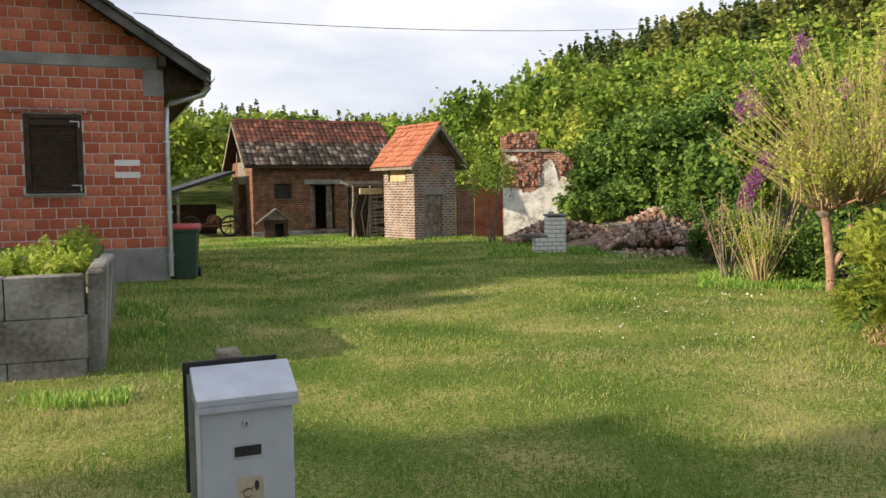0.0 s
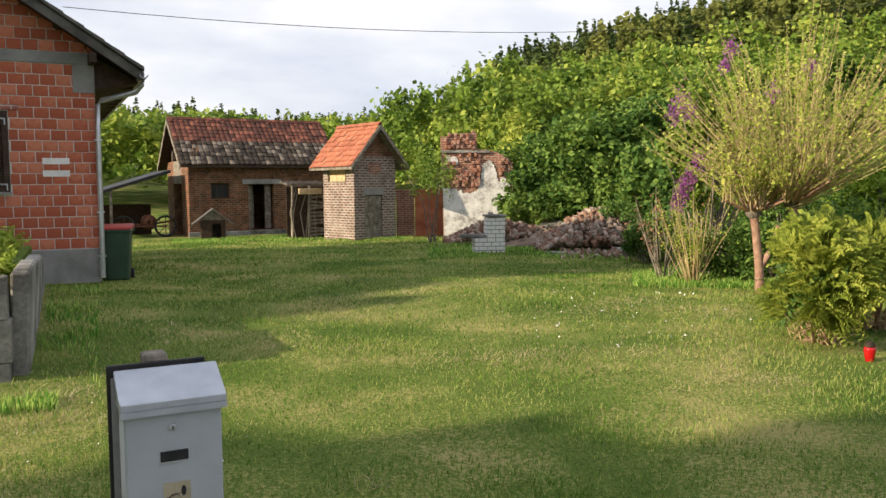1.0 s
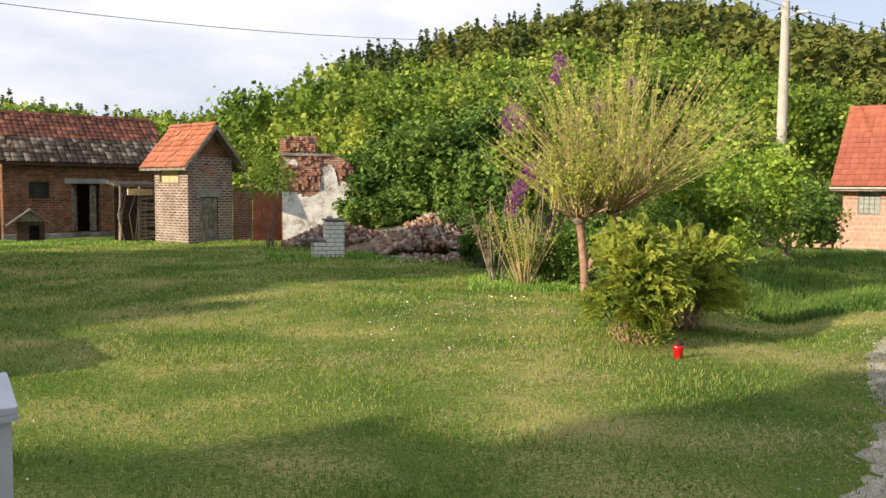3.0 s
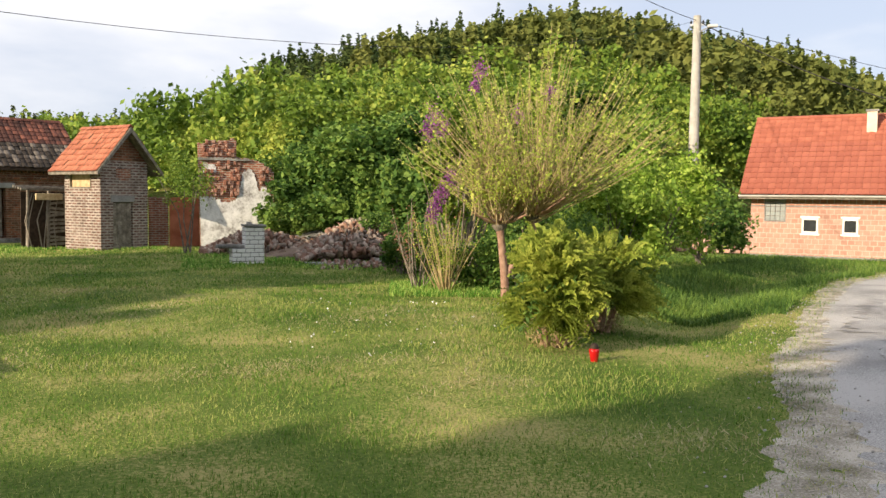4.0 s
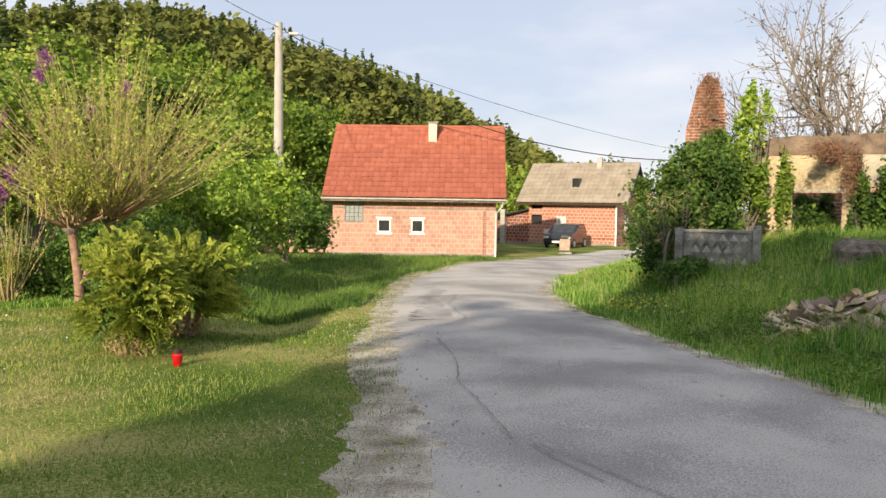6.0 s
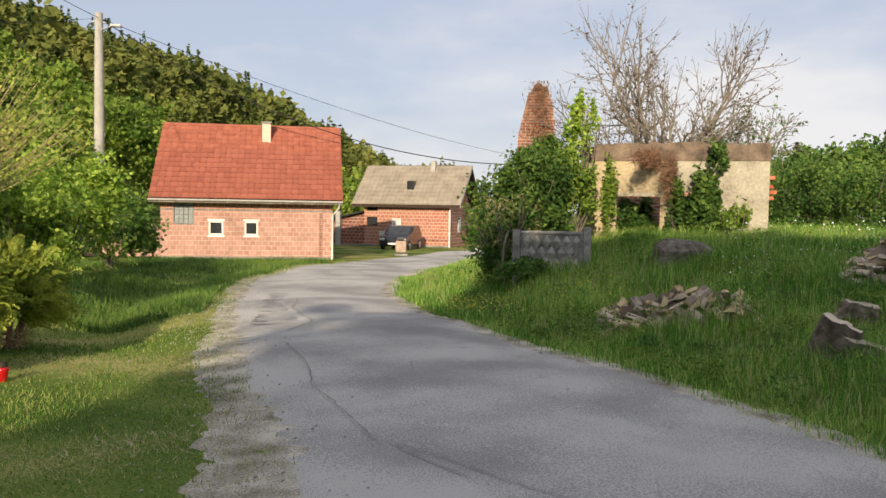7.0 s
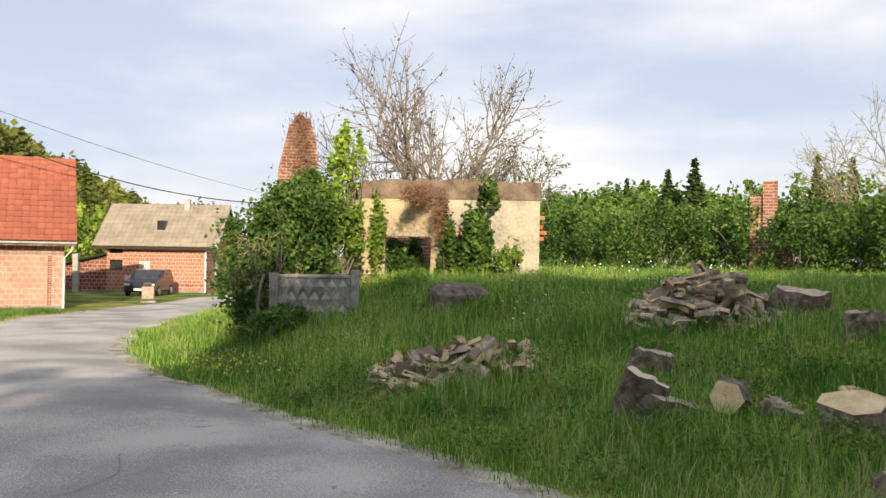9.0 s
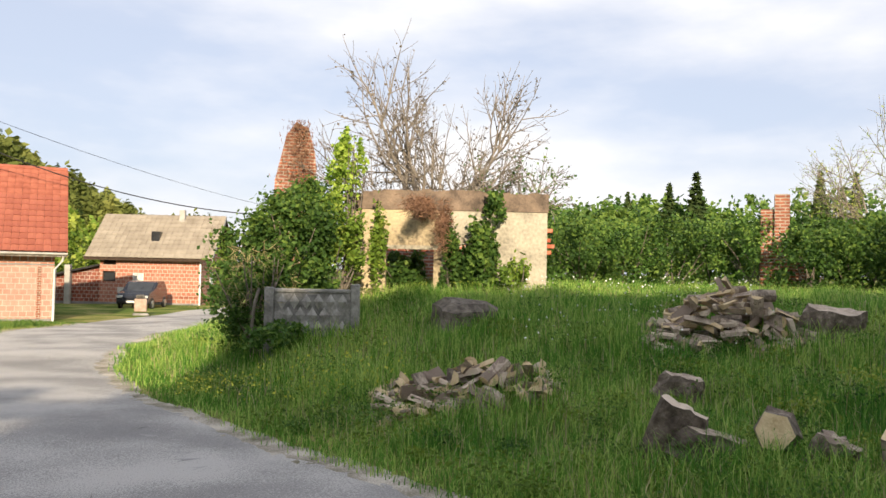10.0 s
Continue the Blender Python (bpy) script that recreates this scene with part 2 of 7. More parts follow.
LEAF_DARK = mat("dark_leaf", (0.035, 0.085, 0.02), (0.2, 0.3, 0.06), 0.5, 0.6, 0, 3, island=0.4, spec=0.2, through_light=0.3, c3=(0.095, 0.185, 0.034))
LEAF_YOUNG = mat("young_leaf", (0.20, 0.28, 0.033), (0.58, 0.62, 0.14), 1.0, 0.6, 0, 5, island=0.35, spec=0.2, through_light=0.4, c3=(0.36, 0.46, 0.07))
NEEDLE = mat("conifer_needle", (0.024, 0.046, 0.018), (0.13, 0.16, 0.05), 0.12, 0.8, 0, 2, island=0.25, spec=0.05, through_light=0.15, c3=(0.064, 0.094, 0.03))
PINE = mat("pine_needle", (0.065, 0.09, 0.024), (0.3, 0.31, 0.09), 0.1, 0.8, 0, 2, island=0.15, spec=0.05, through_light=0.25, c3=(0.165, 0.19, 0.052))
THUJA = mat("thuja_spray", (0.1, 0.15, 0.018), (0.44, 0.47, 0.09), 2.0, 0.65, 0, 8, island=0.3, spec=0.15, through_light=0.3, c3=(0.25, 0.31, 0.048))
LILAC = mat("lilac_blossom", (0.15, 0.03, 0.17), (0.4, 0.14, 0.38), 3, 0.7, 0, 20, island=0.4, through_light=0.3)
VINE = mat("dry_vine", (0.1, 0.055, 0.034), (0.28, 0.155, 0.095), 6, 0.9, 0, 30, island=0.3)
ELDER = mat("elder_leaf", (0.09, 0.17, 0.018), (0.44, 0.56, 0.1), 1.2, 0.6, 0, 5, island=0.45, spec=0.2, through_light=0.38, c3=(0.23, 0.36, 0.045))
PALE_CUT = mat("bright_sawn_wood", (0.5, 0.36, 0.19), (0.8, 0.66, 0.42), 7, 0.8, 0.4, 60)
# deep green leaf, also lowered in colour to stand for trees against the light
LEAF_DEEP = mat("deep_shaded_leaf", (0.026, 0.062, 0.014), (0.16, 0.24, 0.045), 0.4, 0.6, 0, 3, island=0.35, spec=0.2, through_light=0.3, c3=(0.068, 0.135, 0.026))
DARK_CONCRETE = mat("dark_concrete", (0.1, 0.095, 0.088), (0.46, 0.44, 0.41), 3.5, 0.95, 0.6, 25, c3=(0.26, 0.25, 0.235))


# ---- building blocks ----
def mesh_of(name, verts, faces, material, smooth=False):
    """A mesh from arrays of corners and of faces that all have as many corners."""
    me = bpy.data.meshes.new(name)
    v, f = np.asarray(verts, np.float32).reshape(-1, 3), np.asarray(faces, np.int32)
    k = f.shape[1]
    me.vertices.add(len(v))
    me.vertices.foreach_set("co", v.ravel())
    me.loops.add(f.size)
    me.loops.foreach_set("vertex_index", f.ravel())
    me.polygons.add(len(f))
    me.polygons.foreach_set("loop_start", np.arange(0, f.size, k, dtype=np.int32))
    if smooth:
        me.polygons.foreach_set("use_smooth", np.ones(len(f), bool))
    me.update(calc_edges=True)
    me.materials.append(material)
    return me


def part_mesh(name, me, parent, label=""):
    ob = new(name, me)
    ob.parent = parent
    return tagged(ob, label)


def part(name, bm, material, parent, label="", bevel=0.0):
    """Links a bmesh as one mesh object under a thing or a part."""
    if bevel:
        bmesh.ops.bevel(bm, geom=list(bm.edges), offset=bevel, segments=1, affect="EDGES", clamp_overlap=True)
    bmesh.ops.recalc_face_normals(bm, faces=bm.faces)
    me = bpy.data.meshes.new(name)
    bm.to_mesh(me)
    bm.free()
    me.materials.append(material)
    return part_mesh(name, me, parent, label)


def thing(name, x, y, z, rz, label, category, group="", kind=""):
    ob = new(name)
    ob.empty_display_size = 0.1
    ob.matrix_world = pose(x, y, z, 0, 0, rz)
    return tagged(ob, label, category, group, kind)


def boxes(*specs):
    """A bmesh of boxes, each (x0, y0, z0, x1, y1, z1)."""
    bm = bmesh.new()
    for x0, y0, z0, x1, y1, z1 in specs:
        v = [bm.verts.new(p) for p in ((x0, y0, z0), (x1, y0, z0), (x1, y1, z0), (x0, y1, z0), (x0, y0, z1), (x1, y0, z1), (x1, y1, z1), (x0, y1, z1))]
        for q in ((3, 2, 1, 0), (4, 5, 6, 7), (0, 1, 5, 4), (1, 2, 6, 5), (2, 3, 7, 6), (3, 0, 4, 7)):
            bm.faces.new([v[i] for i in q])
    return bm


def boxes_mesh(name, spec, material, bevel=0.006):
    """One box with broken edges as mesh data that alike pieces share."""
    bm = boxes(spec)
    bmesh.ops.bevel(bm, geom=list(bm.edges), offset=bevel, segments=1, affect="EDGES")
    me = bpy.data.meshes.new(name)
    bm.to_mesh(me)
    bm.free()
    me.materials.append(material)
    return me


def prism(outline, y0, y1, axis="y"):
    """A bmesh of an outline in x and z, drawn out along y (or, with axis x, an outline in y and z along x)."""
    bm = bmesh.new()
    place = (lambda a, b, c: (a, c, b)) if axis == "y" else (lambda a, b, c: (c, a, b))
    one = [bm.verts.new(place(a, b, y0)) for a, b in outline]
    two = [bm.verts.new(place(a, b, y1)) for a, b in outline]
    bm.faces.new(one)
    bm.faces.new(two[::-1])
    for i in range(len(one)):
        j = (i + 1) % len(one)
        bm.faces.new((one[i], two[i], two[j], one[j]))
    return bm


def wall_grid(x0, x1, z0, z1, holes, y0, y1, along_y=False):
    """A bmesh of one wall along x (or along y) that leaves the holes (x0, z0, x1, z1) open."""
    xs = sorted({x0, x1, *(h[0] for h in holes), *(h[2] for h in holes)})
    zs = sorted({z0, z1, *(h[1] for h in holes), *(h[3] for h in holes)})
    solid = lambda i, j: 0 <= i < len(xs) - 1 and 0 <= j < len(zs) - 1 and not any(h[0] < (xs[i] + xs[i + 1]) / 2 < h[2] and h[1] < (zs[j] + zs[j + 1]) / 2 < h[3] for h in holes)
    bm, made = bmesh.new(), {}

    def at(i, j, k):
        if (i, j, k) not in made:
            p = (xs[i], (y0, y1)[k], zs[j])
            made[i, j, k] = bm.verts.new((p[1], p[0], p[2]) if along_y else p)
        return made[i, j, k]

    for i in range(len(xs) - 1):
        for j in range(len(zs) - 1):
            if not solid(i, j):
                continue
            for k in (0, 1):
                bm.faces.new((at(i, j, k), at(i + 1, j, k), at(i + 1, j + 1, k), at(i, j + 1, k)))
            for di, dj, c, d in ((-1, 0, (i, j), (i, j + 1)), (1, 0, (i + 1, j), (i + 1, j + 1)), (0, -1, (i, j), (i + 1, j)), (0, 1, (i, j + 1), (i + 1, j + 1))):
                if not solid(i + di, j + dj):
                    bm.faces.new((at(*c, 0), at(*d, 0), at(*d, 1), at(*c, 1)))
    return bm


def tube(points, radii, sides=6):
    """Corners and quads of a tapered tube along points."""
    p, r = np.asarray(points, float), np.asarray(radii, float)
    d = np.gradient(p, axis=0)
    d /= np.linalg.norm(d, axis=1, keepdims=True) + 1e-9
    ref = np.where(np.abs(d[:, 2:3]) > 0.9, [[1.0, 0, 0]], [[0, 0, 1.0]])
    a = np.cross(d, ref)
    a /= np.linalg.norm(a, axis=1, keepdims=True)
    b = np.cross(d, a)
    w = np.linspace(0, 2 * np.pi, sides, endpoint=False)
    ring = p[:, None] + r[:, None, None] * (np.cos(w)[None, :, None] * a[:, None] + np.sin(w)[None, :, None] * b[:, None])
    i, j = np.meshgrid(np.arange(len(p) - 1), np.arange(sides), indexing="ij")
    k = (j + 1) % sides
    return ring.reshape(-1, 3), np.stack([i * sides + j, i * sides + k, (i + 1) * sides + k, (i + 1) * sides + j], -1).reshape(-1, 4)


def joined(pieces):
    """Several (corners, faces) as one."""
    vs, fs, n = [], [], 0
    for v, f in pieces:
        vs.append(v)
        fs.append(np.asarray(f) + n)
        n += len(v)
    return np.concatenate(vs), np.concatenate(fs)


def tube_part(name, points, radii, material, parent, label="", sides=8):
    return part_mesh(name, mesh_of(name, *tube(points, radii, sides), material, True), parent, label)


def unit(n):
    v = rng.normal(size=(n, 3))
    return v / np.linalg.norm(v, axis=1, keepdims=True)


def leaf_quads(at, size, flat=0.0, long=1.5):
    """A small pointed leaf, freely turned, at each place."""
    n = len(at)
    s = (np.broadcast_to(size, n) * rng.uniform(0.65, 1.35, n))[:, None]
    a = unit(n)
    a[:, 2] *= 1 - flat
    a /= np.linalg.norm(a, axis=1, keepdims=True)
    b = np.cross(a, unit(n))
    b /= np.linalg.norm(b, axis=1, keepdims=True) + 1e-9
    v = np.stack([at - a * s * long / 2, at + b * s / 2, at + a * s * long / 2, at - b * s / 2], 1).reshape(-1, 3)
    return v, np.arange(4 * n).reshape(-1, 4)


def clump_cloud(n, centre, radii, clumps, spread, shell=0.55):
    """Places of leaves gathered in clumps over an uneven rounded crown."""
    c = unit(clumps) * (shell + (1 - shell) * rng.random((clumps, 1)) ** 0.6)
    c[:, 2] = np.where(c[:, 2] < -0.5, -c[:, 2], c[:, 2])
    pick = rng.integers(0, clumps, n)
    return np.asarray(centre) + (c[pick] + rng.normal(scale=spread, size=(n, 3)) * rng.uniform(0.5, 1.2, (clumps, 1))[pick]) * np.asarray(radii)


def polar(az, d, z=0.0):
    return np.array([-math.sin(radians(az)) * d, math.cos(radians(az)) * d, z])


# ---- the ground ----
ROAD_L = np.array([(-14.0, -17.5), (-6.0, -8.0), (0.55, -0.7), (2.0, 1.1), (3.5, 2.9), (5.1, 4.7), (6.1, 5.9), (7.7, 7.6), (11.3, 11.1), (15.2, 14.3), (19.8, 17.3), (25.5, 19.6), (33.0, 21.6), (44.0, 23.5), (70.0, 27.0)])
ROAD_R = np.array([(-10.0, -21.0), (-2.0, -11.0), (3.4, -3.1), (4.6, -1.7), (5.6, -0.5), (6.8, 0.9), (7.5, 2.0), (8.6, 3.6), (11.0, 6.9), (14.6, 10.2), (20.0, 13.2), (26.5, 15.6), (34.0, 17.4), (45.0, 19.0), (70.0, 22.0)])


def smooth(t):
    t = np.clip(t, 0, 1)
    return t * t * (3 - 2 * t)


def along(line, step=0.4):
    d = np.r_[0, np.cumsum(np.hypot(*np.diff(line, axis=0).T))]
    n = int(d[-1] / step)
    s = np.linspace(0, d[-1], n)
    p = np.stack([np.interp(s, d, line[:, k]) for k in (0, 1)], 1)
    for _ in range(6):
        p[1:-1] = (p[:-2] + 2 * p[1:-1] + p[2:]) / 4
    return p


GRID_X, GRID_Y = np.arange(-60, 80, 0.25), np.arange(-60, 70, 0.25)


def distance_field(line):
    """Distance from a line of points on a grid, positive on its right-hand side."""
    x, y = np.meshgrid(GRID_X, GRID_Y, indexing="ij")
    x, y = x.astype(np.float32), y.astype(np.float32)
    best, sign = np.full(x.shape, 1e9, np.float32), np.zeros(x.shape, np.float32)
    p = along(line, 1.2)
    for a, b in zip(p[:-1], p[1:]):
        d = b - a
        t = np.clip(((x - a[0]) * d[0] + (y - a[1]) * d[1]) / (d @ d), 0, 1)
        ex, ey = x - a[0] - t * d[0], y - a[1] - t * d[1]
        e = ex * ex + ey * ey
        near = e < best
        best = np.where(near, e, best)
        sign = np.where(near, np.sign(ex * d[1] - ey * d[0]), sign)
    return np.sqrt(best) * sign


FIELDS = {id(l): distance_field(l) for l in (ROAD_L, ROAD_R)}


def side_of(x, y, line):
    """Distance from a road edge, positive on its right-hand side."""
    f = FIELDS[id(line)]
    u = np.clip((np.asarray(x, float) + 60) * 4, 0, len(GRID_X) - 1.001)
    v = np.clip((np.asarray(y, float) + 60) * 4, 0, len(GRID_Y) - 1.001)
    i, j = u.astype(int), v.astype(int)
    u, v = u - i, v - j
    return (f[i, j] * (1 - u) + f[i + 1, j] * u) * (1 - v) + (f[i, j + 1] * (1 - u) + f[i + 1, j + 1] * u) * v


HILL_AZ = np.array([-70, -58, -56, -54, -52, -50, -48, -44, -40.5, -35, -31, -28, -25, -21, -18, -15, -12, -8.6, -6, -3, -0.7, 3.5, 7, 16, 25, 40, 60])
HILL_EL = np.array([0.0, 0.6, 1.0, 2.0, 3.0, 4.2, 5.4, 7.1, 8.2, 9.3, 10.1, 10.2, 9.6, 8.9, 8.4, 7.6, 6.4, 5.2, 3.2, 2.4, 2.0, 1.6, 1.6, 2.3, 2.3, 1.5, 0.5])
CREST_AZ, CREST_R = np.array([-70, -56, -45, -30, -20, -8, -3, 5, 20, 60]), np.array([330, 330, 320, 290, 240, 170, 130, 120, 120, 120])
FOOT_AZ, FOOT_R = np.array([-60, -40, -30, -20, -8, 0, 10, 30]), np.array([75, 52, 32, 25, 29, 42, 52, 60])


def ground_z(x, y, road=False):
    x, y = np.asarray(x, float), np.asarray(y, float)
    r, az = np.hypot(x, y), np.degrees(np.arctan2(-x, y))
    z = -np.interp(az, [-58, -38, -10, 20], [0.0225, 0.0225, 0.015, 0.015]) * np.clip(r - 12, 0, 26)
    z = z + 0.03 * np.sin(x * 0.9 + 1.3 * np.sin(y * 0.5)) * smooth((r - 3) / 5) + 0.02 * np.sin(y * 1.7 + x * 0.4) * smooth((r - 3) / 5)
    right = side_of(x, y, ROAD_R)
    width = np.interp(az, [-88, -66, -58], [8.5, 4.5, 5.5])
    z = z + np.where(right > 0, 1.1 * smooth((right - 0.5) / width) * smooth((right) / 0.3) + np.clip(-z, 0, 1) * smooth(right / 8), 0)
    left = -side_of(x, y, ROAD_L)
    z = z - np.where(left > 0, 0.3 * np.exp(-((left - 1.9) / 0.7) ** 2) * smooth((x - 5.5) / 3) * smooth((24 - x) / 6), 0)
    foot, crest, el = np.interp(az, FOOT_AZ, FOOT_R), np.interp(az, CREST_AZ, CREST_R), np.interp(az, HILL_AZ, HILL_EL)
    up = np.clip((r - foot) / (crest - foot), 0, 1)
    z = z + np.where((az > -70) & (az < 60), np.tan(np.radians(el)) * crest * (up ** 0.92) * (1 - 0.25 * smooth((r - crest) / 200)), 0)
    if road:
        inside = (right < 0.1) & (left < 0.1)
        z = np.where(inside, z - 0.05, z)
    return z


def gz(x, y):
    return float(ground_z(np.array([x]), np.array([y]))[0])


def add_ground():
    az = np.radians(np.r_[np.arange(-116, 42, 0.6), np.arange(42, 244, 4.0)])
    r = np.r_[0.0, np.geomspace(0.4, 400, 175), np.geomspace(450, 3500, 14)]
    a, q = np.meshgrid(az, r, indexing="ij")
    x, y = -np.sin(a) * q, np.cos(a) * q
    z = ground_z(x, y, True)
    n, m = a.shape
    i, j = np.meshgrid(np.arange(n), np.arange(m - 1), indexing="ij")
    k = (i + 1) % n
    f = np.stack([i * m + j, i * m + j + 1, k * m + j + 1, k * m + j], -1).reshape(-1, 4)
    ob = new("ground", mesh_of("ground", np.stack([x, y, z], -1), f, LAWN, True))
    tagged(ob, "mown green lawn and meadow rising to a wooded hill", "ground", kind="structure")


def strip(name, left, right, lift, material, label, across=8, wobble=0.0):
    n = max(len(left), len(right)) 
    s = np.linspace(0, 1, n)
    l = np.stack([np.interp(s, np.linspace(0, 1, len(left)), left[:, k]) for k in (0, 1)], 1)
    q = np.stack([np.interp(s, np.linspace(0, 1, len(right)), right[:, k]) for k in (0, 1)], 1)
    t = np.linspace(0, 1, across + 1)
    p = l[:, None] * (1 - t)[None, :, None] + q[:, None] * t[None, :, None]
    if wobble:
        d = (q - l) / (np.linalg.norm(q - l, axis=1, keepdims=True) + 1e-6)
        for col, sgn in ((0, -1), (-1, 1)):
            p[:, col] += d * sgn * (rng.normal(scale=wobble, size=(n, 1)) + wobble * np.sin(np.arange(n) * 0.37 + col)[:, None])
    crown = 0.03 * (1 - (2 * t - 1) ** 2)
    z = ground_z(p[..., 0], p[..., 1]) + lift + crown[None, :]
    i, j = np.meshgrid(np.arange(n - 1), np.arange(across), indexing="ij")
    w = across + 1
    f = np.stack([i * w + j, i * w + j + 1, (i + 1) * w + j + 1, (i + 1) * w + j], -1).reshape(-1, 4)
    ob = new(name, mesh_of(name, np.concatenate([p, z[..., None]], -1), f, material, True))
    return tagged(ob, label, name, kind="structure")


add_ground()
left_edge, right_edge = along(ROAD_L, 0.4), along(ROAD_R, 0.4)
strip("road", left_edge, right_edge, 0.005, ASPHALT, "worn grey asphalt village road with cracks", 16, 0.012)


# ---- woods ----
SKY_AZ = np.array([-110, -101.9, -98.4, -96.8, -93.4, -91.5, -88, -84, -81, -70, -56, -54, -52, -50, -48, -44, -40.5, -35, -31, -28, -25, -21, -18, -15, -12, -8.6, -6.3, -5.3, -3, -0.7, 3.5, 7, 10.7, 16, 30])
SKY_EL = np.array([6.5, 6.5, 6.0, 5.0, 4.6, 5.2, 4.7, 4.0, 3.8, 3.0, 2.9, 4.2, 5.2, 6.4, 7.6, 9.3, 10.4, 11.5, 12.4, 12.6, 12.0, 11.4, 11.1, 10.4, 9.6, 9.2, 8.2, 7.0, 6.0, 5.5, 4.9, 4.8, 5.3, 5.7, 5.6])


def topped(places, heights, slack=0.25, offset=-0.1):
    """Heights kept under the skyline that shows over the place."""
    x, y, z = np.asarray(places).T
    r, az = np.hypot(x, y), np.degrees(np.arctan2(-x, y))
    top = np.tan(np.radians(np.interp(az, SKY_AZ, SKY_EL) + rng.normal(offset, slack, len(r)))) * r + 1.6 - z
    return np.clip(np.minimum(heights, top), 0.9, 30)


def conifer_proto(n):
    t = rng.random(n) ** 0.7
    w = rng.uniform(0, 2 * np.pi, n)
    tier = 0.75 + 0.25 * np.sin(t * 40)
    rad = (1 - t) * 0.2 * tier * rng.uniform(0.45, 1.1, n) + 0.008
    at = np.stack([np.cos(w) * rad, np.sin(w) * rad, 0.08 + 0.92 * t], 1)
    return leaf_quads(at, 0.022 + 0.058 * (1 - t), 0.6, 2.0)


def pine_proto(n):
    at = clump_cloud(n, (0, 0, 0.62), (0.19, 0.19, 0.38), 14, 0.13, 0.5)
    at[:, :2] *= np.clip(1.25 - 0.75 * at[:, 2:], 0.3, 1.2)
    return leaf_quads(at, 0.05, 0.3, 1.5)


def broad_proto(n, clumps=22, leaf=0.055):
    at = clump_cloud(n, (0, 0, 0.56), (0.36, 0.36, 0.42), clumps, 0.13, 0.68)
    return leaf_quads(at, leaf, 0.2, 1.4)


def scatter(name, protos, places, heights, material, label, category, fit=True, slack=0.25, offset=-0.1):
    vs = []
    if fit:
        heights = topped(places, heights, slack, offset)
    for k, (p, h) in enumerate(zip(places, heights)):
        v = protos[k % len(protos)][0]
        w = rng.uniform(0, 2 * np.pi)
        c, s = math.cos(w), math.sin(w)
        wide = rng.uniform(0.85, 1.25)
        vs.append(np.stack([(v[:, 0] * c - v[:, 1] * s) * h * wide, (v[:, 0] * s + v[:, 1] * c) * h * wide, v[:, 2] * h], 1) + p)
    v = np.concatenate(vs)
    ob = new(name, mesh_of(name, v, np.arange(len(v)).reshape(-1, 4), material))
    return tagged(ob, label, category, kind="stuff")


def slope_places(n, az0, az1, r0, r1, power=1.0):
    az = rng.uniform(az0, az1, n)
    r = r0 + (r1 - r0) * rng.random(n) ** power
    x, y = -np.sin(np.radians(az)) * r, np.cos(np.radians(az)) * r
    return np.stack([x, y, ground_z(x, y) - 0.3], 1), az, r


# dark firs and pines high on the hill
p, az, r = slope_places(3900, -60, -4, 70, 350, 0.75)
edge = np.interp(az, [-60, -50, -40, -30, -22, -15, -8, -4], [76, 76, 78, 80, 82, 88, 92, 100])
keep = (r > edge + rng.normal(scale=10, size=len(r))) & (r < np.interp(az, CREST_AZ, CREST_R) + 12)
p, az, r = p[keep], az[keep], r[keep]
firs = rng.random(len(p)) < np.interp(az, [-60, -30, -20, -10], [0.1, 0.12, 0.45, 0.85])
scatter("fir_wood", [conifer_proto(140) for _ in range(5)], p[firs], rng.uniform(8, 15, firs.sum()), NEEDLE, "dark green firs crowding the upper hillside", "woods", True, 0.55, 0.1)
scatter("pine_wood", [pine_proto(210) for _ in range(6)], p[~firs], rng.uniform(7, 11, (~firs).sum()), PINE, "olive green pines covering the round hill", "woods")
# bright broadleaf thickets at the hill's foot
p, az, r = slope_places(460, -42, 1, 42, 105, 0.9)
foot = np.interp(az, FOOT_AZ, FOOT_R)
keep = r > foot + 10
scatter("hillside_thicket", [broad_proto(640, 24, 0.037) for _ in range(5)], p[keep], rng.uniform(4.5, 8.5, keep.sum()), LEAF, "fresh green broadleaf trees on the lower slope", "woods", True, 1.3, np.interp(az[keep], [-42, -25, -10, -5, -2], [-5.2, -4.4, -2.6, -1.2, -0.2]))
p, az, r = slope_places(250, -1, 26, 62, 125)
scatter("valley_wood", [broad_proto(520, 30, 0.04) for _ in range(4)], p, rng.uniform(5, 8, len(p)), LEAF, "light green broadleaf trees behind the old barn", "woods")
p, az, r = slope_places(330, -2, 30, 122, 160)
scatter("distant_fir_wood", [conifer_proto(110) for _ in range(3)], p, rng.uniform(8, 12, len(p)), NEEDLE, "distant dark firs along the ridge", "woods", True, 0.3, 0.35)
p, az, r = slope_places(60, -53, -38, 50, 95)
scatter("valley_thicket", [broad_proto(380) for _ in range(4)], p[r > 52], rng.uniform(3.5, 6, (r > 52).sum()), LEAF, "green bushes behind the red roofed house", "woods")
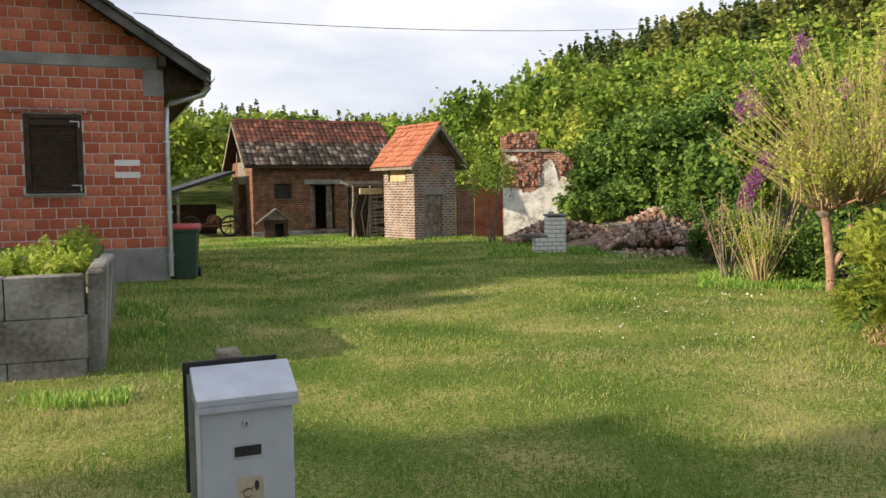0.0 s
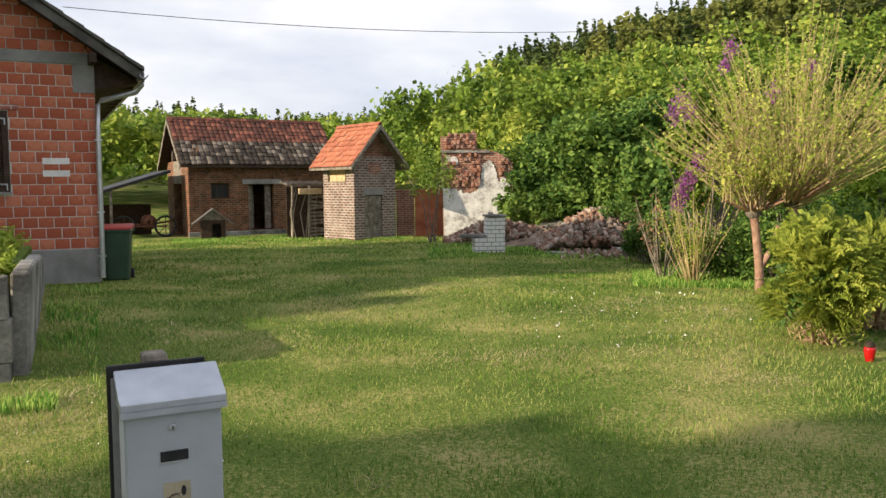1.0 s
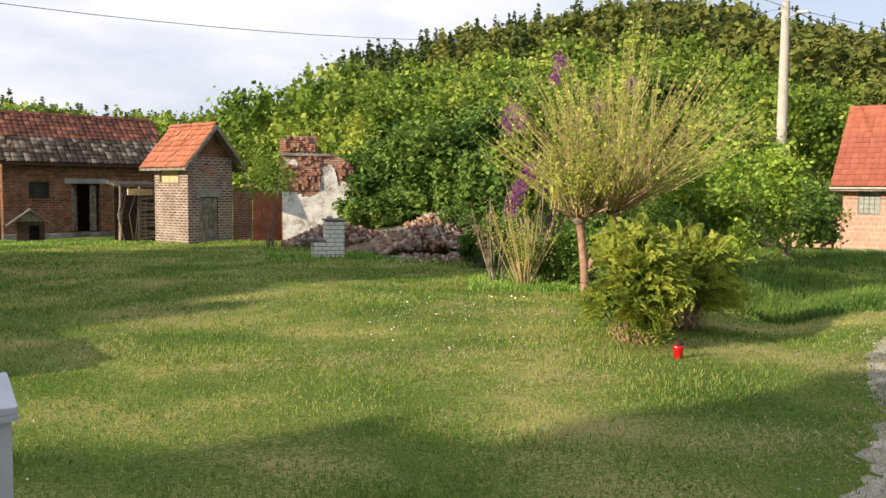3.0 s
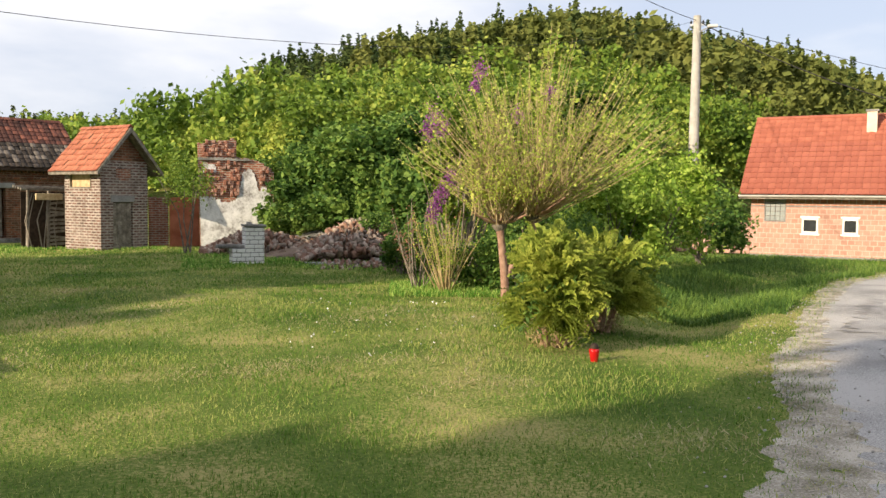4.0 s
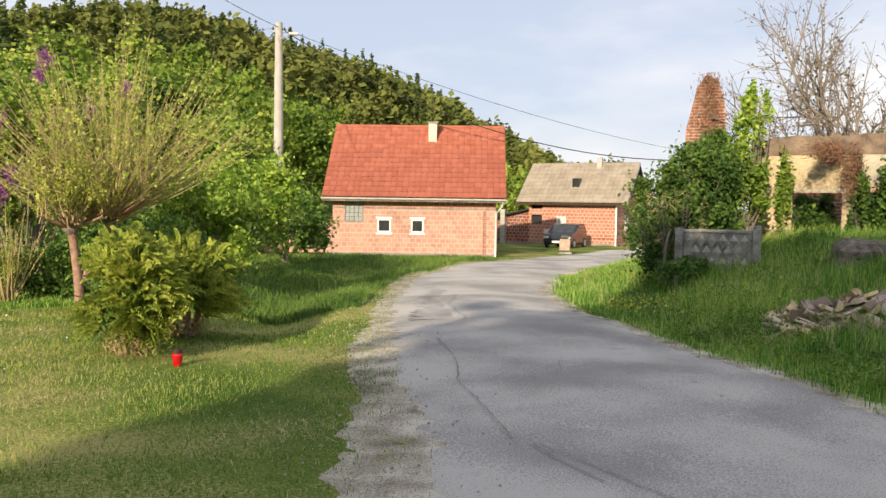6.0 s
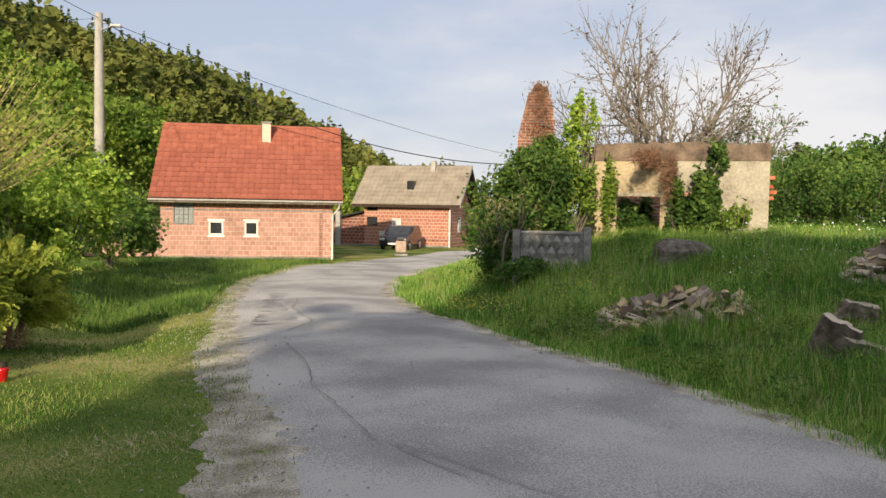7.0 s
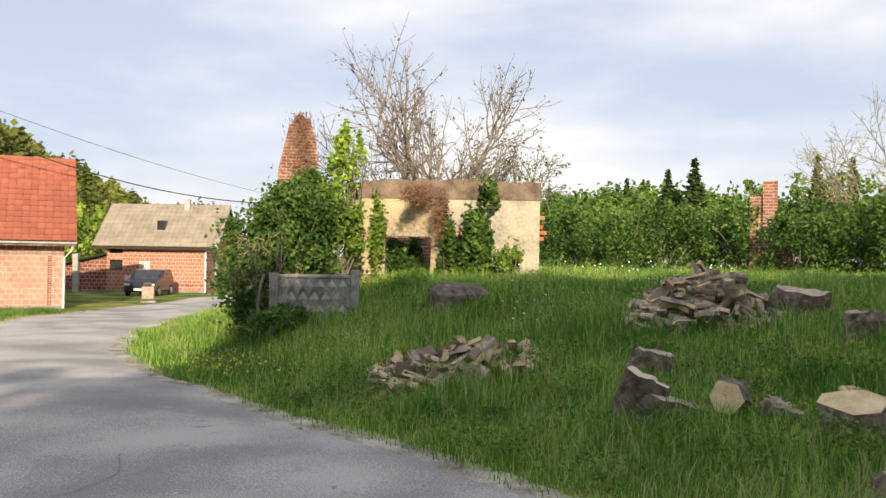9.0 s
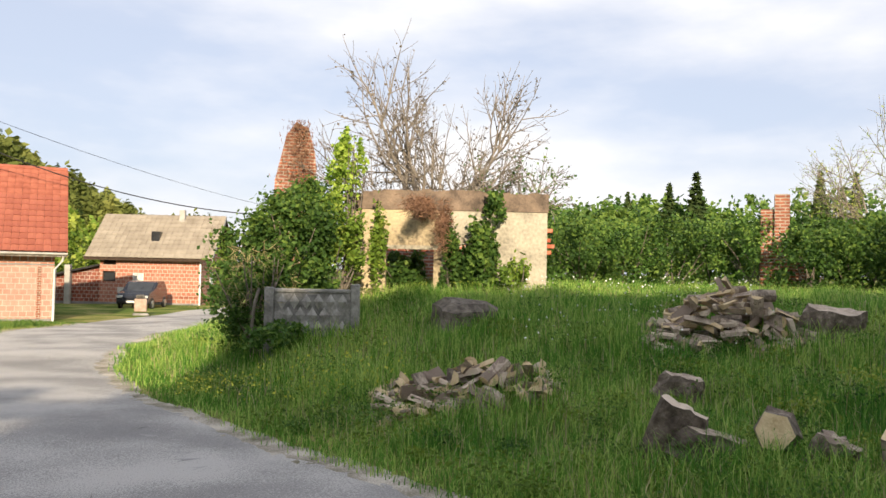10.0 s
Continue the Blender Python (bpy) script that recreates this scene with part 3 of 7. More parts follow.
# close bushes on the bank behind the ruined wall
p, az, r = slope_places(46, -34, -9.5, 26, 46)
keep = r > np.interp(az, FOOT_AZ, FOOT_R) + 2.4
scatter("bank_bushes", [broad_proto(3000, 40, 0.029) for _ in range(4)], p[keep], rng.uniform(3.0, 5.2, keep.sum()), LEAF_DARK, "dense dark green bushes on the earth bank", "bushes", True, 0.5, -5.0)
p, az, r = slope_places(34, -36, -10, 34, 50)
scatter("bank_trees", [broad_proto(3000, 36, 0.027) for _ in range(4)], p, rng.uniform(4.5, 6.8, len(p)), LEAF, "bright green young trees on the bank", "trees", True, 0.5, np.interp(az, [-36, -25, -10], [-5.0, -4.2, -3.4]))
p, az, r = slope_places(60, -33, -9.0, 0, 3.2)
r = np.interp(az, FOOT_AZ, FOOT_R) + r + np.interp(az, [-20, -9], [0.4, 2.2])
p = np.stack([-np.sin(np.radians(az)) * r, np.cos(np.radians(az)) * r, 0 * r], 1)
p[:, 2] = ground_z(p[:, 0], p[:, 1]) - 0.35
scatter("foot_bushes", [broad_proto(1000, 34, 0.046) for _ in range(4)], p, rng.uniform(1.5, 3.2, len(p)), LEAF_DARK, "low dark green bushes at the foot of the bank", "bushes")
# the tree line beyond the meadow
p, az, r = slope_places(120, -112, -81.5, 34, 60)
scatter("meadow_tree_line", [broad_proto(800, 34, 0.045) for _ in range(5)], p, rng.uniform(2.6, 3.6, len(p)) * (0.55 + r / 80), LEAF_DEEP, "dense dark green trees along the meadow", "woods")
p, az, r = slope_places(70, -112, -80, 60, 85)
scatter("far_tree_line", [broad_proto(700, 26, 0.04) for _ in range(4)], p, rng.uniform(4.8, 7.2, len(p)), LEAF_DARK, "green treetops behind the meadow", "woods", True, 0.3, 0.5)
fir_at = np.array([polar(a, d, gz(*polar(a, d)[:2]) - 0.2) for a, d in ((-82.1, 70), (-87.1, 60), (-89.7, 60), (-91.3, 58), (-98.6, 62), (-100.5, 60))])
scatter("meadow_firs", [conifer_proto(420) for _ in range(3)], fir_at, np.array([6.4, 6.3, 6.9, 7.3, 7.8, 7.4]), NEEDLE, "dark firs standing above the meadow trees", "trees", False)
# high trees behind the camera, never in view, added to shade road and meadow
p = np.array([(-17 + 2.5 * math.sin(k * 2.1) - 5.5 * (k % 2), -8.3 - 1.55 * k - 1.5 * (k % 2), 0) for k in range(30)])
p = np.concatenate([p, [(-17.5, -6.4, 0), (-24.0, -8.2, 0)]])
scatter("road_shade_trees", [broad_proto(4200, 70, 0.085) for _ in range(3)], p, np.r_[rng.uniform(12.3, 13.8, len(p) - 2), 11.0, 11.5], LEAF_DARK, "unseen tall leafy trees added to shade the road", "trees", False)

# trees beyond the house, out of view, added to lay shade over the far lawn
p = np.array([(-16.5 - 2.2 * (k % 3), 7.2 + 1.6 * k, 0) for k in range(6)])
scatter("lawn_shade_trees", [broad_proto(3000, 60, 0.08) for _ in range(3)], p, np.array([6.6, 7.6, 8.4, 9.2, 9.6, 9.8]), LEAF_DARK, "unseen leafy trees added to shade the far lawn", "trees", False)


# ---- buildings ----
def tile_mesh(name, w, l, material):
    """A curved clay tile, its lower end raised, x along the eave and y up the slope."""
    bm = bmesh.new()
    xs, hs = (-0.5, -0.2, 0.15, 0.5), (0.012, 0.034, 0.034, 0.012)
    rows = []
    for y, lift in ((0.0, 0.022), (l * 1.1, 0.0)):
        rows.append([bm.verts.new((x * w * 0.98, y, h + lift)) for x, h in zip(xs, hs)])
    low = [bm.verts.new((x * w * 0.98, 0.0, h)) for x, h in zip(xs, hs)]
    for i in range(3):
        bm.faces.new((rows[0][i], rows[0][i + 1], rows[1][i + 1], rows[1][i]))
        bm.faces.new((low[i], low[i + 1], rows[0][i + 1], rows[0][i]))
    me = bpy.data.meshes.new(name)
    bm.to_mesh(me)
    bm.free()
    me.materials.append(material)
    return me


def tiled(parent, corner, eave, slope, material, rest_material, w=0.25, l=0.32, most=300, uneven=0.008, name="roof_tile"):
    """Courses of tiles from corner, along the eave vector and up the slope vector (both in the parent's space)."""
    eave, slope, corner = Vector(eave), Vector(slope), Vector(corner)
    nx, ny = max(1, round(eave.length / w)), max(1, round(slope.length / l))
    ex, ey = eave.normalized(), slope.normalized()
    ez = ex.cross(ey)
    w2, l2 = eave.length / nx, slope.length / ny
    me = tile_mesh(name, w2, l2, material)
    base = Matrix((ex, ey, ez)).transposed().to_4x4()
    local = np.array([v.co[:] for v in me.vertices])
    faces = np.array([p.vertices[:] for p in me.polygons])
    rest, made = [], 0
    for j in range(ny):
        for i in range(nx):
            at = corner + ex * w2 * (i + 0.5) + ey * l2 * j + ez * (0.02 + rng.normal(scale=uneven))
            m = Matrix.Translation(at) @ base @ pose(0, 0, 0, rng.normal(scale=60 * uneven), rng.normal(scale=60 * uneven), rng.normal(scale=80 * uneven))
            if made < most:
                ob = new(name, me)
                ob.parent = parent
                ob.matrix_local = m
                made += 1
            else:
                a = np.array(m)
                rest.append((local @ a[:3, :3].T + a[:3, 3], faces))
    if rest:
        tagged(part_mesh("tile_field", mesh_of("tile_field", *joined(rest), rest_material), parent), kind="stuff")


def gable_roof(house, x0, x1, y0, y1, eave_z, ridge_z, thick, material, over_x, over_y, label=""):
    """A roof slab whose ridge runs along x, with its ends over_x out and its eaves over_y out."""
    ym = (y0 + y1) / 2
    k = (ridge_z - eave_z) / (ym - y0)
    a, b = y0 - over_y, y1 + over_y
    za = eave_z - k * over_y
    outline = [(a, za), (ym, ridge_z), (b, za), (b, za - thick), (ym, ridge_z - thick * 1.2), (a, za - thick)]
    return part("roof", prism(outline, x0 - over_x, x1 + over_x, "x"), material, house, label), (a, ym, b, za)


def window_part(house, x0, z0, x1, z1, y, frame_material, pane_material, frame_w=0.06, label="", bars=1, depth=0.08):
    w = part("window", boxes((x0, y, z0, x0 + frame_w, y + depth, z1), (x1 - frame_w, y, z0, x1, y + depth, z1), (x0 + frame_w, y, z0, x1 - frame_w, y + depth, z0 + frame_w), (x0 + frame_w, y, z1 - frame_w, x1 - frame_w, y + depth, z1),
             *[(x0 + (x1 - x0) * k / (bars + 1) - frame_w / 3, y + 0.01, z0 + frame_w, x0 + (x1 - x0) * k / (bars + 1) + frame_w / 3, y + depth - 0.01, z1 - frame_w) for k in range(1, bars + 1)]), frame_material, house, label)
    part("pane", boxes((x0 + frame_w, y + depth * 0.5, z0 + frame_w, x1 - frame_w, y + depth * 0.5 + 0.01, z1 - frame_w)), pane_material, w)
    return w


GLASS = mat("window_glass", (0.02, 0.022, 0.025), (0.045, 0.05, 0.055), 2, 0.08, 0, 5, spec=0.6)
FROST = mat("pale_window_panel", (0.5, 0.5, 0.48), (0.68, 0.67, 0.64), 3, 0.4, 0, 20, spec=0.5)
GREY_GLASS = mat("grey_glass_blocks", (0.2, 0.22, 0.22), (0.34, 0.36, 0.35), 5, 0.35, 0.2, 12, spec=0.5)


def near_house():
    h = thing("brick_house", -5.16, 15.62, 0.0, 22, "unplastered red clay block house with a dark tiled gable roof", "house")
    rz = lambda x: 3.75 + 0.667 * (0.75 - x)
    part("plinth", boxes((-9, 0.0, -0.4, 0, 9, 0.55)), CEMENT, h, "grey cement plinth", 0.01)
    win = (-2.37, 1.59, -1.42, 3.0)
    wall = part("front_wall", wall_grid(-9, 0, 0.55, 3.9, [win], 0.025, 0.3), MORTAR, h, "mortar backed block wall")
    gable = [(-9, 3.9), (0, 3.9), (0, rz(0) - 0.2), (-4.5, rz(-4.5) - 0.2), (-9, rz(0) - 0.2)]
    part("gable_wall", prism(gable, 0.03, 0.3), MORTAR, h)
    part("side_wall", boxes((-0.3, 0.3, 0.55, -0.002, 9, 4.0)), RED_BLOCK, h)
    part("far_side_wall", boxes((-9, 0.3, 0.55, -8.7, 9, 4.0)), RED_BLOCK, h)
    part("back_wall", boxes((-8.7, 8.7, 0.55, -0.3, 9, 4.0)), RED_BLOCK, h)
    part("ring_beam", boxes((-9, -0.004, 3.86, 0.004, 0.024, 4.06)), CEMENT, h, "grey concrete ring beam", 0.006)
    part("corner_pad", boxes((-0.36, -0.003, 3.36, 0.003, 0.022, 3.86)), CEMENT, h, "grey concrete corner pad")
    part("tie_column", boxes((-2.98, -0.003, 3.3, -2.72, 0.022, 3.86), (-2.98, -0.003, 4.06, -2.72, 0.022, 6)), CEMENT, h, "grey concrete column")
    part("lintel", boxes((-2.62, -0.006, 3.02, -1.25, 0.02, 3.12)), masonry("lintel_brick", (0.42, 0.16, 0.12), (0.3, 0.1, 0.08), (0.55, 0.5, 0.45), 0.3, 0.1), h, "clay lintel with crumbling mortar", 0.004)
    # shuttered window
    w = part("window", boxes((-2.37, 0.0, 1.6, -2.27, 0.14, 3.0), (-1.52, 0.0, 1.6, -1.42, 0.14, 3.0), (-2.27, 0.0, 2.92, -1.52, 0.14, 3.0), (-2.27, 0.0, 1.6, -1.52, 0.14, 1.66)), DARK_WOOD, h, "dark brown window frame", 0.008)
    part("blind_box", boxes((-2.27, 0.03, 2.8, -1.52, 0.12, 2.92)), DARK_WOOD, w)
    for k in range(26):
        z = 1.67 + k * 0.0434
        part("slat", boxes((-2.265, 0.055 + 0.012 * (k % 2) * 0, z, -1.525, 0.09, z + 0.036)), DARK_WOOD, w, "", 0.008)
    part("sill", boxes((-2.4, -0.07, 1.555, -1.4, 0.1, 1.588)), CEMENT, w, "pale window sill")
    for z in (2.86, 1.72):
        part("hinge", boxes((-1.62, -0.012, z, -1.46, 0.0, z + 0.018), (-1.478, -0.012, z - 0.1, -1.46, 0.0, z)), ZINC, w, "steel shutter hinge")
    # the number, as plain bars
    for x0, z0, x1, z1 in ((-0.9, 2.08, -0.46, 2.19), (-0.9, 1.86, -0.46, 1.97)):
        part("painted_bar", boxes((x0, 0.003, z0, x1, 0.0135, z1)), WHITE, h, "white paint bar")
    # blocks, in courses
    shapes = {}
    for row in range(25):
        z = 0.565 + row * 0.1938 if row < 17 else 4.075 + (row - 17) * 0.1938
        x = -0.004 - (0.12 if row % 2 else 0.0)
        first = row % 2
        while x > -3.7:
            wdt = 0.115 if first else 0.235
            if first:
                x = -0.004
                first = 0
            x0, x1 = x - wdt, x
            if z < win[3] + 0.0 and z + 0.18 > win[1] - 0.02:
                if x0 < win[2] + 0.01 < x1 - 0.05:
                    x0 = win[2] + 0.01
                elif x0 + 0.05 < win[0] - 0.01 < x1:
                    x1 = win[0] - 0.01
            mid = (x0 + x1) / 2
            free = not (win[0] < x1 and x0 < win[2] and z < win[3] + 0.0 and z + 0.18 > win[1] - 0.02)
            free &= z + 0.16 < rz(mid) - 0.02
            if free:
                cut = x1 - x0
                key = (round(cut, 2), rng.integers(0, 3))
                if key not in shapes:
                    bm = boxes((-cut / 2, 0, 0, cut / 2, 0.024, 0.178))
                    bmesh.ops.bevel(bm, geom=list(bm.edges), offset=0.004, segments=1, affect="EDGES")
                    for v in bm.verts:
                        v.co += Vector((rng.normal(scale=0.002), 0, rng.normal(scale=0.002)))
                    me = bpy.data.meshes.new("clay_block")
                    bm.to_mesh(me)
                    bm.free()
                    me.materials.append(CLAY)
                    shapes[key] = me
                ob = new("clay_block", shapes[key])
                ob.parent = wall
                ob.matrix_local = pose(mid, 0.014 + rng.normal(scale=0.0025), z)
            x -= wdt + 0.018
    # roof
    outline = [(0.75, 3.75), (-4.5, rz(-4.5)), (-9.75, 3.75), (-9.75, 3.62), (-4.5, rz(-4.5) - 0.17), (0.75, 3.62)]
    roof = part("roof", prism(outline, -0.5, 9.5), DARK_WOOD, h, "dark boarded roof slab")
    part("bargeboard", prism([(0.8, 3.7), (-4.5, rz(-4.5) - 0.02), (-4.5, rz(-4.5) - 0.2), (0.8, 3.52)], -0.54, -0.503), DARK_TILE, roof, "grey weathered bargeboard")
    for k in range(17):
        x = 0.8 - k * 0.32
        part("verge_tile", prism([(x, rz(x) + 0.0), (x - 0.36, rz(x - 0.36) - 0.0), (x - 0.36, rz(x - 0.36) + 0.06), (x, rz(x) + 0.085)], -0.6, -0.28), DARK_TILE, roof, "", 0.01)
    part("rafter", boxes((-0.1, -0.5, 3.85, 0.02, 0.02, 4.02)), DARK_WOOD, roof)
    part("soffit", prism([(0.0, 3.42), (0.02, 4.02), (0.75, 3.6), (0.74, 3.56)], 0.02, 9.3), DARK_WOOD, roof, "dark boarded soffit")
    for k in range(12):
        part("rafter", boxes((0.03, 0.4 + k * 0.8, 3.5, 0.7, 0.5 + k * 0.8, 3.62)), DARK_WOOD, roof)
    # gutter and downpipe
    ring = [(0.79 + 0.075 * math.cos(a), 3.66 + 0.075 * math.sin(a)) for a in np.linspace(math.pi, 2 * math.pi, 7)]
    inner = [(0.79 + 0.066 * math.cos(a), 3.66 + 0.066 * math.sin(a)) for a in np.linspace(2 * math.pi, math.pi, 7)]
    gutter = part("gutter", prism(ring + inner, -0.62, 9.4), ZINC, h, "dull zinc gutter")
    tube_part("downpipe", [(0.78, -0.5, 3.6), (0.76, -0.48, 3.5), (0.66, -0.42, 3.36), (0.1, -0.12, 3.22), (0.03, -0.09, 3.14), (0.02, -0.09, 2.6), (0.02, -0.09, 0.02)], [0.05] * 7, ZINC, gutter, "dull zinc downpipe", 10)
    for z in (2.5, 1.2, 0.4):
        part("pipe_clip", boxes((-0.045, -0.15, z, 0.085, 0.0, z + 0.03)), ZINC, gutter)


def planter():
    p = thing("planter_wall", -3.13, 7.21, 0.0, 20, "weathered grey concrete block planter beside the lawn", "planter")
    for j in range(3):
        for i in range(6):
            x0 = -0.02 - i * 0.62 - (0.2 if j % 2 else 0)
            z0 = -0.22 + j * 0.37
            part("block", boxes((x0 - 0.612, 0, z0, x0 if i or not j % 2 else 0.0, 0.22, z0 + 0.366)), CONCRETE, p, "", 0.008)
    part("footing", boxes((-4, -0.05, -0.4, 0.02, 0.26, -0.23)), CONCRETE, p, "crumbled concrete footing", 0.03)
    y, top = 0.23, 0.9
    for k, (l, dz, tilt) in enumerate(((1.5, 0.0, 4), (1.7, -0.06, 7), (1.5, -0.2, 3), (2.2, -0.36, 0))):
        s = part("side_slab", boxes((-0.09, 0, -0.35, 0.06, l - 0.03, top + dz)), CONCRETE, p, "cracked leaning concrete slab", 0.02)
        s.matrix_local = pose(0.06 - 0.012 * y, y, 0, 0, tilt * 0.5, 0)
        y += l
    part("soil", boxes((-3.8, 0.2, 0.4, -0.1, 7.0, 0.74)), LAWN, p, "dry soil filling")


def barn():
    b = thing("old_barn", -8.17, 35.73, -0.42, 25, "old weathered brick barn with a mossy red tile roof", "barn")
    L, W, H, R = 6.4, 4.3, 3.3, 5.13
    door, win = (2.55, 0.28, 3.7, 2.25), (0.95, 1.65, 1.72, 2.3)
    part("front_wall", wall_grid(0, L, 0, H, [door, win], 0, 0.35), BARN_BRICK, b, "stained reddish brown brick wall")
    part("pilaster", boxes((0.0, -0.06, 0, 0.5, -0.002, H - 0.02)), BARN_BRICK, b, "", 0.01)
    part("pilaster", boxes((1.95, -0.06, 2.55, 2.15, -0.002, H - 0.02)), BARN_BRICK, b)
    part("cornice", boxes((0.5, -0.07, 2.62, 1.95, -0.002, 2.7), (2.15, -0.07, 2.62, L, -0.002, 2.7)), BARN_BRICK, b, "projecting brick band")
    part("footing", boxes((-0.05, -0.1, -0.25, L, -0.003, 0.24)), CONCRETE, b, "mossy stone footing", 0.03)
    # dark boxes on the wall, their colour replacing the shade of vent holes
    for x in np.r_[np.arange(0.75, 1.9, 0.14), np.arange(2.35, 3.7, 0.14), np.arange(4.0, 5.3, 0.14)]:
        part("dark_vent_patch", boxes((x, -0.012, 2.86 + 0.06 * (int(x * 7.1) % 2), x + 0.06, 0.02, 2.95 + 0.06 * (int(x * 7.1) % 2))), VOID, b)
    part("side_wall", prism([(0.355, 0), (1.3, 0), (1.3, H), (0.36, H)], 0.0, 0.3, "x"), BARN_BRICK, b)
    part("side_wall", prism([(2.9, 0), (W, 0), (W, H), (2.9, H)], 0.0, 0.3, "x"), BARN_BRICK, b)
    part("door_head", boxes((0.0, 1.3, 2.3, 0.3, 2.9, H)), OLD_WOOD, b, "weathered timber door head")
    part("back_wall", boxes((0.3, W - 0.3, 0, L, W, H)), BARN_BRICK, b)
    part("end_wall", prism([(0.36, 0), (W - 0.31, 0), (W - 0.31, H), (W / 2, R - 0.2), (0.36, H)], L - 0.3, L, "x"), BARN_BRICK, b)
    part("interior_floor", boxes((0.31, 0.36, -0.1, L - 0.31, W - 0.31, 0.05)), VOID, b)
    part("loft_floor", boxes((0.02, 0.36, H - 0.2, L - 0.31, W - 0.31, H - 0.05)), VOID, b, "loft floor coloured dark as unlit")
    part("lintel", boxes((2.3, -0.03, 2.255, 4.05, 0.1, 2.46)), CEMENT, b, "grey concrete door lintel", 0.01)
    for k in range(3):
        part("door_leaf", boxes((2.6 + k * 0.13, 0.2 + 0.25 * k, 0.3, 2.72 + k * 0.13, 0.24 + 0.25 * k, 2.2)), OLD_WOOD, b, "grey plank door standing open", 0.01)
    part("door_leaf", boxes((3.35, 0.25, 0.3, 3.62, 0.3, 2.2)), OLD_WOOD, b, "grey plank door standing open", 0.01)
    arch = part("window_arch", prism([(0.85, 2.3), (0.9, 2.42), (1.33, 2.52), (1.77, 2.42), (1.82, 2.3), (1.72, 2.3), (1.33, 2.4), (0.95, 2.3)], -0.04, -0.002), BARN_BRICK, b, "shallow brick arch")
    window_part(b, 0.95, 1.65, 1.72, 2.3, 0.1, DARK_WOOD, GLASS, 0.06, "dark small barred window", 2)
    part("window_sill", boxes((0.88, -0.05, 1.58, 1.8, 0.1, 1.65)), BARN_BRICK, b)
    roof, (a, m, c, za) = gable_roof(b, 0, L, 0, W, H + 0.05, R, 0.1, DARK_WOOD, 0.35, 0.35, "timber roof deck")
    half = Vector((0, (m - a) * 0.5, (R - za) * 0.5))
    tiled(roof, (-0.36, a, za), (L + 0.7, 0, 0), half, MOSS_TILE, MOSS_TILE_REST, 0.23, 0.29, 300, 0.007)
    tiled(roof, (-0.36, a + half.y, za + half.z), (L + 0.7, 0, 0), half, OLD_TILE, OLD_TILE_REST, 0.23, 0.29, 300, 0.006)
    for k in range(18):
        part("ridge_tile", prism([(m - 0.13, R + 0.0), (m, R + 0.12), (m + 0.13, R + 0.0), (m, R + 0.05)], -0.36 + k * 0.39, 0.01 + k * 0.39, "x"), OLD_TILE, roof)
    part("gable_board", prism([(a, za - 0.02), (m, R), (m, R - 0.2), (a + 0.02, za - 0.2)], -0.4, -0.36, "x"), OLD_WOOD, roof, "pale weathered verge board")
    part("gable_board", prism([(c, za - 0.02), (m, R), (m, R - 0.2), (c - 0.02, za - 0.2)], -0.4, -0.36, "x"), OLD_WOOD, roof, "pale weathered verge board")
    for y in (0.9, 2.15, 3.4):
        part("gable_post", boxes((0.05, y - 0.06, H, 0.17, y + 0.06, R - abs(y - W / 2) * 0.85 - 0.25)), OLD_WOOD, roof)
    at = np.array([0.35, 1.5, H + 0.35]) + rng.normal(scale=(0.12, 0.55, 0.28), size=(420, 3))
    part_mesh("stored_brush", mesh_of("stored_brush", *leaf_quads(at, 0.06, 0, 7), VINE), b, "dry brushwood stored in the loft")
    # lean-to roof at the side
    shed = thing("lean_to_shed", -9.3, 35.6, -0.42, 25, "low lean-to with a sagging dark board roof", "shed")
    part("roof", prism([(-4.0, 1.35), (0.5, 2.75), (0.5, 2.88), (-4.0, 1.48)], 0.2, 4.2), BLACK, shed, "sagging dark board roof")
    for x, y in ((-3.8, 0.3), (-1.9, 0.3), (-3.8, 3.9)):
        tube_part("post", [(x, y, -0.1), (x, y, 1.35 + (x + 4) * 0.31)], [0.07, 0.06], OLD_WOOD, shed, "", 6)
    part("back_board", boxes((-4.0, 4.0, 0, 0.3, 4.06, 1.4)), DARK_WOOD, shed)


